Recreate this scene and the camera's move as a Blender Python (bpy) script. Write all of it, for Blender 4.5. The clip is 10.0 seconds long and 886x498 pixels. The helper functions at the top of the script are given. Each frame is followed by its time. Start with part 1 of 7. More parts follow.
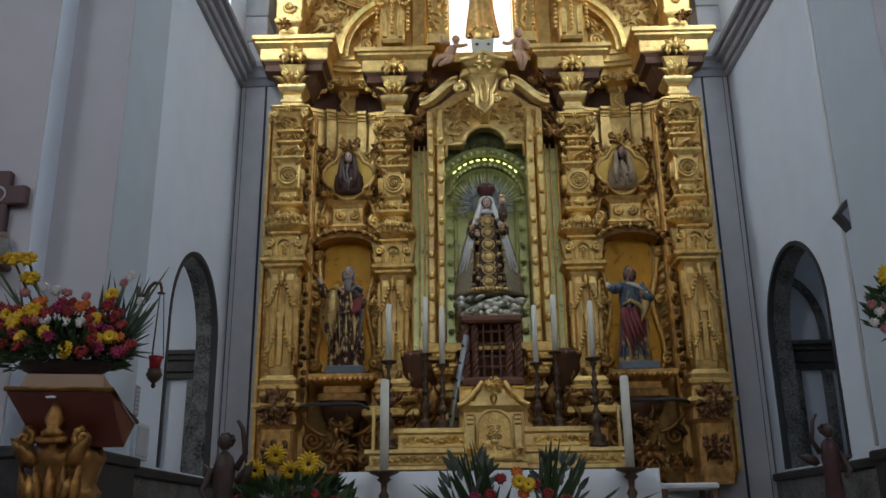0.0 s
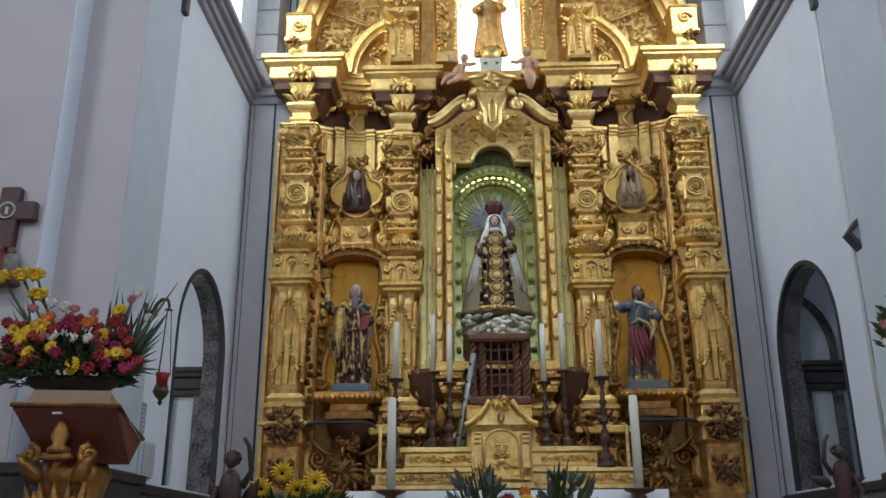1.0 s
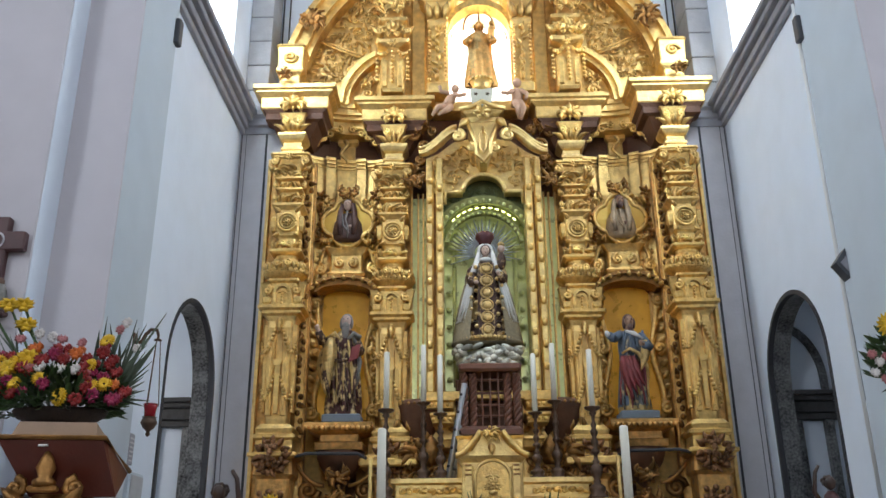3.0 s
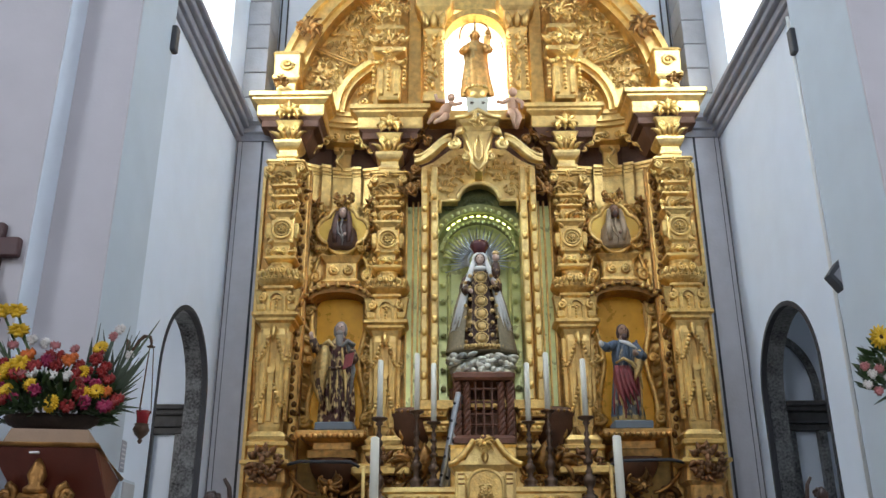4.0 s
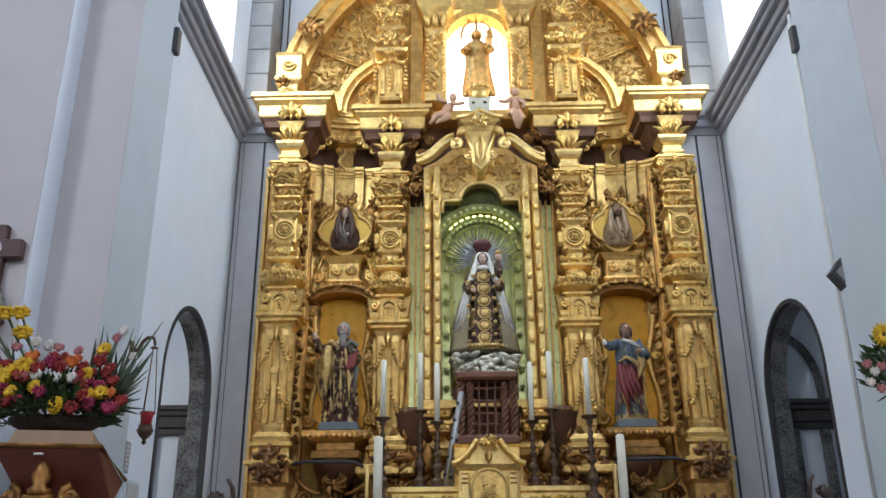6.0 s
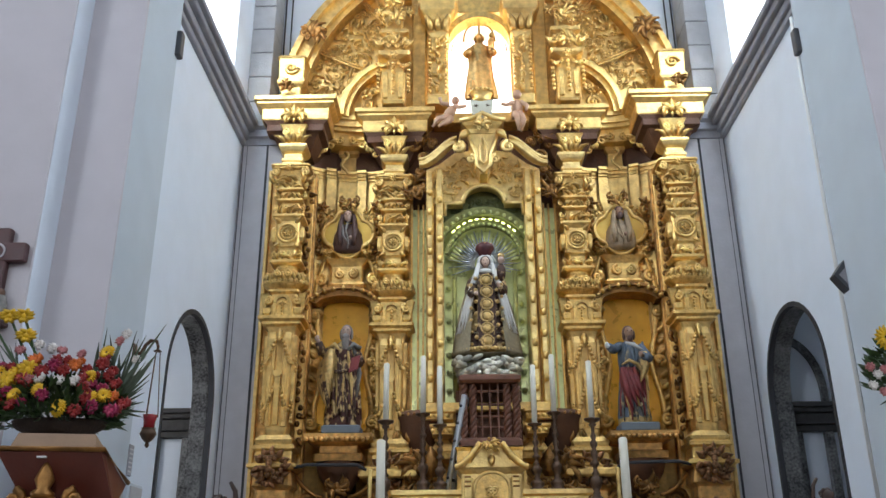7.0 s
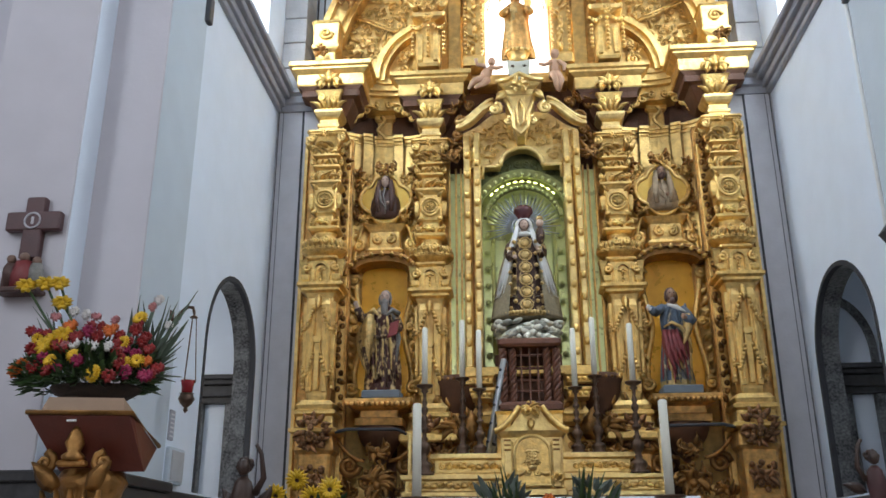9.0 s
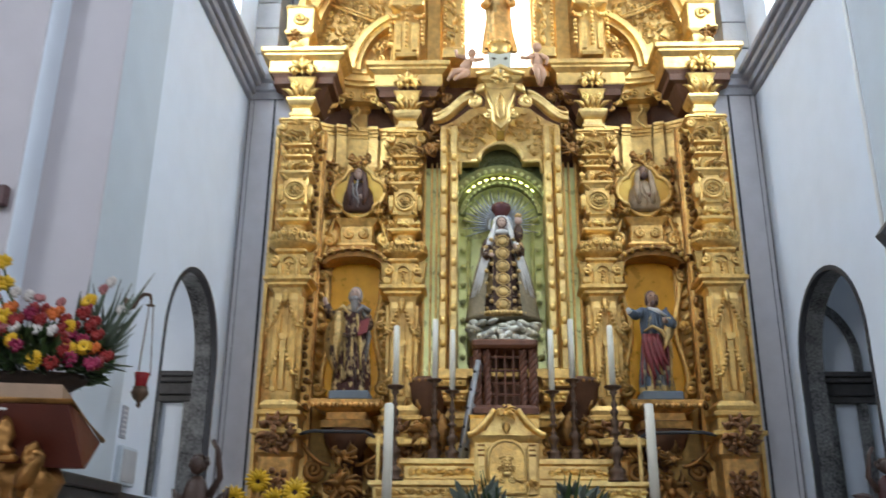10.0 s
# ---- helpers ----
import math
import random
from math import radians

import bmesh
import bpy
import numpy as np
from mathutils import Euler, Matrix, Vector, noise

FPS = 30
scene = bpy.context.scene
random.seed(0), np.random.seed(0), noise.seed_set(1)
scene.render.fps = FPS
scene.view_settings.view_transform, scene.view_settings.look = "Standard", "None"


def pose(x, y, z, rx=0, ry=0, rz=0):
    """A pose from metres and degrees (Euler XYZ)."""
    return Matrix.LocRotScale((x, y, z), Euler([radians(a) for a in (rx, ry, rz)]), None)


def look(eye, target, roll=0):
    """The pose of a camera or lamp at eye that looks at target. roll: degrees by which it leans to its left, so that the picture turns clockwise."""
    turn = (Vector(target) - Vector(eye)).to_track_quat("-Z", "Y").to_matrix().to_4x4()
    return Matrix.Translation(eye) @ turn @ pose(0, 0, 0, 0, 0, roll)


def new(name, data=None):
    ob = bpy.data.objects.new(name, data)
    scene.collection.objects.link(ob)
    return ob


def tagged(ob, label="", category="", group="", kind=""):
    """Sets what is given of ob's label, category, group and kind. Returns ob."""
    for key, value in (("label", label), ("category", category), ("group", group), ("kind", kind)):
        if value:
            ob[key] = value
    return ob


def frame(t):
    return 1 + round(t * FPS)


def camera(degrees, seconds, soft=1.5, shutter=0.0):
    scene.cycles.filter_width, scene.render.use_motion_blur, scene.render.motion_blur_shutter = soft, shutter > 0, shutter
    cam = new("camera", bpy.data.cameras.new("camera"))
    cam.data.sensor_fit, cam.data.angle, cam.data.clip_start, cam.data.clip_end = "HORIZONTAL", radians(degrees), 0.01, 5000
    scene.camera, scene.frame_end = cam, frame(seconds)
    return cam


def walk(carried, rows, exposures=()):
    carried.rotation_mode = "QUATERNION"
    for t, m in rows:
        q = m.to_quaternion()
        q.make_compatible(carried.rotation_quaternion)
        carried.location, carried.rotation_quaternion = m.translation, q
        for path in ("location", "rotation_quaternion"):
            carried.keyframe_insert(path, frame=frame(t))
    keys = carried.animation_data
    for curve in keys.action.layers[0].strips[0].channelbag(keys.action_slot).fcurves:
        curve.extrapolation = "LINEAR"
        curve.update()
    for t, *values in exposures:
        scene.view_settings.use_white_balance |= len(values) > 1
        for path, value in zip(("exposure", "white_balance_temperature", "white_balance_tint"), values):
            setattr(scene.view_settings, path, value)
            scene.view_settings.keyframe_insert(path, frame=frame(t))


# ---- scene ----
cam = camera(53.7, 10.0, soft=1.5, shutter=0.5)

PATH = [
    (0, (-0.372, 1.419, 1.898), (-0.41, 3.325, 2.505), -0.7),
    (0.5, (-0.376, 1.432, 1.899), (-0.414, 3.327, 2.537), -0.6),
    (1, (-0.379, 1.438, 1.898), (-0.433, 3.33, 2.545), -0.3),
    (1.5, (-0.375, 1.439, 1.897), (-0.419, 3.329, 2.552), -0.4),
    (2, (-0.378, 1.44, 1.9), (-0.408, 3.33, 2.553), -0.6),
    (2.5, (-0.372, 1.434, 1.9), (-0.409, 3.314, 2.581), -0.6),
    (4, (-0.365, 1.421, 1.907), (-0.387, 3.285, 2.633), -0.2),
    (4.5, (-0.362, 1.423, 1.904), (-0.378, 3.287, 2.628), -0.3),
    (5, (-0.36, 1.419, 1.901), (-0.381, 3.29, 2.609), -0.4),
    (6.5, (-0.354, 1.408, 1.906), (-0.387, 3.269, 2.637), -0.4),
    (7, (-0.353, 1.406, 1.905), (-0.389, 3.267, 2.636), -0.4),
    (7.5, (-0.352, 1.41, 1.907), (-0.376, 3.27, 2.64), -0.5),
    (8, (-0.352, 1.418, 1.905), (-0.375, 3.288, 2.615), -0.6),
    (8.5, (-0.305, 1.452, 1.904), (-0.375, 3.328, 2.595), -0.4),
    (9, (-0.254, 1.514, 1.902), (-0.396, 3.396, 2.563), -0.2),
    (9.5, (-0.294, 1.68, 1.895), (-0.452, 3.549, 2.588), 0.1),
    (10, (-0.364, 1.971, 1.921), (-0.433, 3.852, 2.598), 0.5),
]
EXPOSURES = [(0.0, -1.0), (0.5, -0.6), (1.0, -0.35), (2.0, 0.0), (4.0, 0.06), (9.0, 0.06), (9.5, 0.2), (10.0, 0.2)]
walk(cam, [(t, look(eye, aim, roll)) for t, eye, aim, roll in PATH], EXPOSURES)


# ---- world and large lights ----
sky_world = bpy.data.worlds.new("sky")
scene.world = sky_world
sky_world.use_nodes = True
wn = sky_world.node_tree.nodes
sky = wn.new("ShaderNodeTexSky")
sky.sky_type = "NISHITA"
sky.sun_disc = False
sky.sun_elevation, sky.sun_rotation = radians(50), radians(200)
wn["Background"].inputs["Strength"].default_value = 0.12
sky_world.node_tree.links.new(sky.outputs["Color"], wn["Background"].inputs["Color"])


def window_light(name, eye, target, width, height, watts, colour=(0.80, 0.90, 1.0)):
    lamp = bpy.data.lights.new(name, "AREA")
    lamp.shape, lamp.size, lamp.size_y, lamp.energy, lamp.color = "RECTANGLE", width, height, watts, colour
    ob = new(name, lamp)
    ob.matrix_world = look(eye, target)
    return ob


window_light("daylight_window_west", (-3.6, 10.1, 9.4), (0, 9.6, 5.2), 2.0, 2.3, 215, (0.70, 0.85, 1.0))
window_light("daylight_window_east", (3.6, 10.1, 9.4), (0, 9.6, 5.2), 2.0, 2.3, 195, (0.70, 0.85, 1.0))
window_light("daylight_window_altar", (0, 13.3, 9.4), (0, 5, 6), 0.8, 1.4, 25, (1.0, 0.97, 0.92))
# nave and choir lamps are fill, set in assumed windows out of view
window_light("fill_nave_west", (-6.9, 0.5, 8.5), (0, 8.0, 4.0), 2.2, 3.0, 200)
window_light("fill_nave_east", (6.9, 0.5, 8.5), (0, 8.0, 4.0), 2.2, 3.0, 200)
# fill lamps added inside the closed side rooms, which have no window
window_light("fill_side_room_west", (-5.3, 10.4, 4.0), (-4.2, 12.3, 3.6), 1.0, 1.2, 24, (1.0, 0.97, 0.94))
window_light("fill_side_room_east", (5.3, 10.4, 4.0), (4.0, 12.3, 3.6), 1.0, 1.2, 2.5)
window_light("fill_choir", (0, -9.8, 8.5), (0, 12, 5.0), 3.0, 3.0, 215, (0.80, 0.90, 1.0))


# ---- materials ----
def material(name, colour, rough=0.6, metal=0.0, grain=12.0, mix=0.25, bump=0.15, bump_scale=60.0, dark=0.6, island=0.0, spec=0.5):
    """Colour varied at two scales, with fine relief."""
    m = bpy.data.materials.new(name)
    m.use_nodes = True
    nt = m.node_tree
    b = nt.nodes["Principled BSDF"]
    b.inputs["Roughness"].default_value, b.inputs["Metallic"].default_value = rough, metal
    b.inputs["Specular IOR Level"].default_value = spec
    tc = nt.nodes.new("ShaderNodeTexCoord")
    n1, n2 = nt.nodes.new("ShaderNodeTexNoise"), nt.nodes.new("ShaderNodeTexNoise")
    n1.inputs["Scale"].default_value, n2.inputs["Scale"].default_value = grain / 8, grain
    n1.inputs["Detail"].default_value = n2.inputs["Detail"].default_value = 5
    add = nt.nodes.new("ShaderNodeMath")
    add.operation = "ADD"
    ramp = nt.nodes.new("ShaderNodeMapRange")
    ramp.inputs["From Min"].default_value, ramp.inputs["From Max"].default_value = 0.7, 1.3
    mixer = nt.nodes.new("ShaderNodeMix")
    mixer.data_type = "RGBA"
    c = Vector(colour)
    mixer.inputs["A"].default_value = (*(c * (1 - mix * dark)), 1)
    mixer.inputs["B"].default_value = (*[min(1.0, v) for v in c * (1 + mix * 0.5)], 1)
    for n in (n1, n2):
        nt.links.new(tc.outputs["Object"], n.inputs["Vector"])
    nt.links.new(n1.outputs["Fac"], add.inputs[0])
    nt.links.new(n2.outputs["Fac"], add.inputs[1])
    nt.links.new(add.outputs[0], ramp.inputs["Value"])
    nt.links.new(ramp.outputs[0], mixer.inputs["Factor"])
    last = mixer.outputs["Result"]
    if island:
        geo = nt.nodes.new("ShaderNodeNewGeometry")
        hsv = nt.nodes.new("ShaderNodeHueSaturation")
        rng = nt.nodes.new("ShaderNodeMapRange")
        rng.inputs["To Min"].default_value, rng.inputs["To Max"].default_value = 1 - island, 1 + island
        nt.links.new(geo.outputs["Random Per Island"], rng.inputs["Value"])
        nt.links.new(rng.outputs[0], hsv.inputs["Value"])
        nt.links.new(last, hsv.inputs["Color"])
        last = hsv.outputs["Color"]
    nt.links.new(last, b.inputs["Base Color"])
    rr = nt.nodes.new("ShaderNodeMapRange")
    rr.inputs["To Min"].default_value, rr.inputs["To Max"].default_value = max(0.03, rough - 0.12), min(1, rough + 0.12)
    nt.links.new(n2.outputs["Fac"], rr.inputs["Value"])
    nt.links.new(rr.outputs[0], b.inputs["Roughness"])
    if bump:
        n3 = nt.nodes.new("ShaderNodeTexNoise")
        n3.inputs["Scale"].default_value = bump_scale
        n3.inputs["Detail"].default_value = 4
        bp = nt.nodes.new("ShaderNodeBump")
        bp.inputs["Strength"].default_value, bp.inputs["Distance"].default_value = bump, 0.02
        nt.links.new(tc.outputs["Object"], n3.inputs["Vector"])
        nt.links.new(n3.outputs["Fac"], bp.inputs["Height"])
        nt.links.new(bp.outputs[0], b.inputs["Normal"])
    return m


def glowing(name, colour, strength):
    m = bpy.data.materials.new(name)
    m.use_nodes = True
    b = m.node_tree.nodes["Principled BSDF"]
    b.inputs["Base Color"].default_value = (*colour, 1)
    b.inputs["Emission Color"].default_value = (*colour, 1)
    b.inputs["Emission Strength"].default_value = strength
    return m


GOLD = material("gold_leaf", (0.90, 0.55, 0.19), 0.38, 0.88, 16, 0.55, 0.5, 34, island=0.22)
GOLD_PLAIN = material("gold_leaf_flat", (0.90, 0.56, 0.20), 0.42, 0.82, 11, 0.5, 0.4, 22)
# darker, browner gold for hoods, drops, low carving and small fittings
GOLD_DARK = material("dark_brown_gold", (0.34, 0.17, 0.05), 0.42, 0.75, 12, 0.9, 0.6, 24, island=0.35)
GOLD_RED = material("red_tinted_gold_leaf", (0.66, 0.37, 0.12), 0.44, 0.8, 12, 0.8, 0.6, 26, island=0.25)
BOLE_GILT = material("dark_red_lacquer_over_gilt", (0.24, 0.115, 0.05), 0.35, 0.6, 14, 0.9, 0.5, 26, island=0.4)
# maroon-brown paint, also used where recesses are painted as dark with shade
BOLE_SHADE = material("red_brown_bole_and_shade", (0.13, 0.055, 0.026), 0.6, 0.15, 8, 0.5, 0.3, 30)
BRIGHT_GOLD = material("bright_gold", (0.95, 0.62, 0.25), 0.4, 0.9, 12, 0.5, 0.45, 24)
# medallion ground, with its reflected gleam painted in as bright yellow
YELLOW_GLEAM = material("medallion_ground_with_painted_gleam", (1.0, 0.60, 0.11), 0.4, 0.05, 6, 0.3, 0.1, 20)
# gilt niche back; its window reflection is painted in as bright amber
AMBER_SHEEN = material("niche_gilt_with_painted_sheen", (1.0, 0.47, 0.04), 0.3, 0.2, 6, 0.35, 0.1, 20)
# gilding with the vitrine's green lamplight mixed into its colour, in three depths
GREEN_LIT_GOLD = material("gilt_in_green_light", (0.78, 0.82, 0.38), 0.3, 0.35, 6, 0.3, 0.15, 20)
GREEN_LIT_MID = material("olive_gilt_in_green_light", (0.34, 0.36, 0.14), 0.38, 0.5, 10, 0.5, 0.3, 25)
GREEN_LIT_DARK = material("dark_gilt_in_green_light", (0.15, 0.17, 0.07), 0.4, 0.4, 10, 0.6, 0.4, 25)
PLASTER = material("blue_white_plaster", (0.78, 0.845, 0.93), 0.7, 0, 3, 0.06, 0.08, 25)
TAUPE = material("taupe_painted_plaster", (0.59, 0.56, 0.59), 0.8, 0, 3, 0.08, 0.08, 25)
# blue-grey, kept below PLASTER to put shade on the piers' inner faces
BLUE_GREY = material("blue_grey_and_pier_shade", (0.58, 0.64, 0.69), 0.8, 0, 3, 0.08, 0.08, 25)
STONE = material("grey_painted_stone", (0.33, 0.33, 0.36), 0.75, 0, 6, 0.25, 0.25, 30)
PIER_GREY = material("mauve_grey_painted_stone", (0.50, 0.49, 0.52), 0.7, 0, 5, 0.15, 0.15, 25)
STONE_LIGHT = material("pale_grey_voussoir", (0.46, 0.46, 0.47), 0.8, 0, 6, 0.2, 0.25, 30, island=0.08)
BLACK_LINE = material("black_joint", (0.04, 0.04, 0.045), 0.7, 0, 8, 0.3, 0.1)
MARBLE = material("grey_mottled_marble", (0.125, 0.125, 0.125), 0.35, 0, 34, 1.6, 0.15, 30)
DARK_MARBLE = material("dark_marble", (0.045, 0.043, 0.043), 0.5, 0, 16, 0.7, 0.1, spec=0.3)
FLOOR_STONE = material("floor_stone", (0.32, 0.28, 0.25), 0.35, 0, 5, 0.3, 0.1)
SKY_GLOW = glowing("bright_sky", (1.0, 1.0, 1.0), 2.2)


# ---- mesh building ----
class Geo:
    """Collects simple forms into one mesh."""

    def __init__(self):
        self.v, self.f, self.s, self.m = [], [], [], []

    def add(self, vs, fs, smooth=False, mat=0):
        o = len(self.v)
        self.v += [tuple(p) for p in vs]
        self.f += [tuple(i + o for i in f) for f in fs]
        self.s += [smooth] * len(fs)
        self.m += [mat] * len(fs)
        return self

    def stack(self, cx, cy, rows, cut=0.012, mat=0):
        """A rectangular pile: rows of (half width, half depth, z), with cut corners."""
        vs, fs = [], []
        for hw, hd, z in rows:
            c = min(cut, hw * 0.45, hd * 0.45)
            for x, y in ((hw, hd - c), (hw - c, hd), (c - hw, hd), (-hw, hd - c), (-hw, c - hd), (c - hw, -hd), (hw - c, -hd), (hw, c - hd)):
                vs.append((cx + x, cy + y, z))
        for k in range(len(rows) - 1):
            for i in range(8):
                j = (i + 1) % 8
                fs.append((k * 8 + i, k * 8 + j, k * 8 + 8 + j, k * 8 + 8 + i))
        fs += [tuple(range(7, -1, -1)), tuple((len(rows) - 1) * 8 + i for i in range(8))]
        return self.add(vs, fs, False, mat)

    def box(self, x0, x1, y0, y1, z0, z1, b=0.008, mat=0):
        hx, hy = (x1 - x0) / 2, (y1 - y0) / 2
        b = min(b, hx * 0.4, hy * 0.4, (z1 - z0) * 0.4)
        return self.stack((x0 + x1) / 2, (y0 + y1) / 2, [(hx - b, hy - b, z0), (hx, hy, z0 + b), (hx, hy, z1 - b), (hx - b, hy - b, z1)], b, mat)

    def lathe(self, cx, cy, rows, n=16, sy=1.0, a0=0.0, a1=2 * math.pi, mat=0, smooth=True):
        """Rows of (radius, z) turned about the upright through (cx, cy)."""
        full = abs(a1 - a0 - 2 * math.pi) < 1e-6
        k = n if full else n + 1
        vs = [(cx + r * math.cos(a0 + (a1 - a0) * i / n), cy + sy * r * math.sin(a0 + (a1 - a0) * i / n), z) for r, z in rows for i in range(k)]
        fs = [(q * k + i, q * k + (i + 1) % k, q * k + k + (i + 1) % k, q * k + k + i) for q in range(len(rows) - 1) for i in range(n)]
        fs += [tuple(range(k - 1, -1, -1)), tuple((len(rows) - 1) * k + i for i in range(k))]
        return self.add(vs, fs, smooth, mat)

    def tube(self, pts, r, n=6, mat=0, side=(0, 1, 0), flat=1.0):
        """A round bar along pts; r is a number or one for each point."""
        pts = [Vector(p) for p in pts]
        rs = r if isinstance(r, (list, tuple)) else [r] * len(pts)
        vs, fs = [], []
        for i, p in enumerate(pts):
            t = (pts[min(i + 1, len(pts) - 1)] - pts[max(i - 1, 0)]).normalized()
            s = Vector(side)
            if abs(t.dot(s)) > 0.95:
                s = Vector((1, 0, 0)) if abs(t.x) < 0.9 else Vector((0, 0, 1))
            a = t.cross(s).normalized()
            b = a.cross(t).normalized()
            for k in range(n):
                w = 2 * math.pi * k / n
                vs.append(p + a * (rs[i] * math.cos(w)) + b * (rs[i] * flat * math.sin(w)))
        for i in range(len(pts) - 1):
            for k in range(n):
                j = (k + 1) % n
                fs.append((i * n + k, i * n + j, i * n + n + j, i * n + n + k))
        fs += [tuple(range(n - 1, -1, -1)), tuple((len(pts) - 1) * n + k for k in range(n))]
        return self.add(vs, fs, True, mat)

    def blob(self, x, y, z, rx, ry=None, rz=None, n=8, m=5, turn=None, mat=0):
        ry, rz = rx if ry is None else ry, rx if rz is None else rz
        vs = []
        for q in range(1, m):
            e = math.pi * q / m - math.pi / 2
            for i in range(n):
                w = 2 * math.pi * i / n
                vs.append(Vector((rx * math.cos(e) * math.cos(w), ry * math.cos(e) * math.sin(w), rz * math.sin(e))))
        vs += [Vector((0, 0, -rz)), Vector((0, 0, rz))]
        fs = [(q * n + i, q * n + (i + 1) % n, q * n + n + (i + 1) % n, q * n + n + i) for q in range(m - 2) for i in range(n)]
        lo, hi = (m - 1) * n, (m - 1) * n + 1
        fs += [(lo, (i + 1) % n, i) for i in range(n)] + [(hi, (m - 2) * n + i, (m - 2) * n + (i + 1) % n) for i in range(n)]
        if turn is not None:
            rot = Euler(turn).to_matrix()
            vs = [rot @ p for p in vs]
        return self.add([p + Vector((x, y, z)) for p in vs], fs, True, mat)

    def prism(self, poly, y0, y1, mat=0, smooth=False):
        """An outline of (x, z) drawn out from y0 (front) to y1."""
        n = len(poly)
        vs = [(x, y0, z) for x, z in poly] + [(x, y1, z) for x, z in poly]
        fs = [tuple(range(n)), tuple(range(2 * n - 1, n - 1, -1))] + [(i, n + i, n + (i + 1) % n, (i + 1) % n) for i in range(n)]
        return self.add(vs, fs, smooth, mat)

    def band(self, inner, outer, y0, y1, mat=0):
        """A bar between two open lines of (x, z), from y0 to y1."""
        n = len(inner)
        vs = [(x, y, z) for y in (y0, y1) for line in (inner, outer) for x, z in line]
        fs = []
        for i in range(n - 1):
            fs += [(i, i + 1, n + i + 1, n + i), (2 * n + i, 3 * n + i, 3 * n + i + 1, 2 * n + i + 1),
                   (i, 2 * n + i, 2 * n + i + 1, i + 1), (n + i, n + i + 1, 3 * n + i + 1, 3 * n + i)]
        fs += [(0, n, 3 * n, 2 * n), (n - 1, 3 * n - 1, 4 * n - 1, 2 * n - 1)]
        return self.add(vs, fs, False, mat)

    def leaf(self, x, y, z, angle, length, width, lift=0.04, curl=0.0, mat=0, thick=0.012):
        """A ridged leaf from (x, y, z), in the plane that faces the nave, rising off it at its tip."""
        vs, fs, n = [], [], 6
        dx, dz = math.cos(angle), math.sin(angle)
        for i in range(n):
            u = i / (n - 1)
            w = width * 0.5 * (math.sin(math.pi * (0.12 + 0.88 * u) ** 0.8) + 0.05)
            a = angle + curl * u
            px, pz = x + math.cos(a) * length * u, z + math.sin(a) * length * u
            py = y - lift * math.sin(u * 1.9)
            nx, nz = -math.sin(a), math.cos(a)
            vs += [(px + nx * w, py + thick, pz + nz * w), (px, py - width * 0.22, pz), (px - nx * w, py + thick, pz - nz * w), (px, py + 2.2 * thick, pz)]
        for i in range(n - 1):
            for k in range(4):
                fs.append((i * 4 + k, i * 4 + (k + 1) % 4, i * 4 + 4 + (k + 1) % 4, i * 4 + 4 + k))
        fs += [(3, 2, 1, 0), tuple((n - 1) * 4 + k for k in range(4))]
        return self.add(vs, fs, True, mat)

    def scroll(self, x, y, z, size, r, turns=1.4, start=0.0, way=1, n=18, mat=0):
        """A spiral that winds in towards (x, y, z)."""
        pts, rs = [], []
        for i in range(n):
            u = i / (n - 1)
            a = start + way * turns * 2 * math.pi * u
            q = size * (1 - 0.82 * u)
            pts.append((x + q * math.cos(a), y - 0.3 * r * u, z + q * math.sin(a)))
            rs.append(r * (1 - 0.45 * u))
        self.tube(pts, rs, 6, mat)
        return self.blob(*pts[-1], r * 1.1, n=6, m=4, mat=mat)

    def beads(self, pts, r, mat=0):
        for p in pts:
            self.blob(*p, r, n=6, m=4, mat=mat)
        return self

    def swag(self, x0, x1, y, z, drop, r, n=8, mat=0):
        for i in range(n):
            u = i / (n - 1)
            self.blob(x0 + (x1 - x0) * u, y, z - drop * (1 - (2 * u - 1) ** 2), r * (0.8 + 0.5 * math.sin(math.pi * u)), n=6, m=4, mat=mat)
        return self

    def rosette(self, x, y, z, size, n=8, mat=0, lift=0.03):
        for i in range(n):
            self.leaf(x, y, z, 2 * math.pi * i / n, size, size * 0.6, lift, mat=mat)
        return self.blob(x, y - lift, z, size * 0.28, n=8, m=5, mat=mat)

    def spray(self, x, y, z, size, rng, n=9, mat=0, spread=3.4, up=math.pi / 2, lift=0.06):
        """A carved bunch of leaves and curls."""
        for i in range(n):
            a = up + spread * ((i + 0.5) / n - 0.5) + rng.uniform(-0.15, 0.15)
            self.leaf(x, y - rng.uniform(0, 0.04), z, a, size * rng.uniform(0.6, 0.95), size * 0.46, lift * rng.uniform(0.8, 1.8), rng.choice((-1.1, 1.1)), mat)
            if i % 2:
                self.blob(x + size * 0.7 * math.cos(a), y - 0.05, z + size * 0.7 * math.sin(a), size * 0.13, size * 0.13, size * 0.12, 6, 4, mat=mat)
        for way in (-1, 1):
            self.scroll(x + way * size * 0.45, y - 0.04, z + size * 0.1, size * 0.3, size * 0.095, 1.3, math.pi / 2, -way, 13, mat)
            self.scroll(x + way * size * 0.25, y - 0.05, z - size * 0.25, size * 0.2, size * 0.075, 1.3, -math.pi / 2, way, 11, mat)
        return self.blob(x, y - 0.06, z, size * 0.18, size * 0.16, size * 0.22, mat=mat)

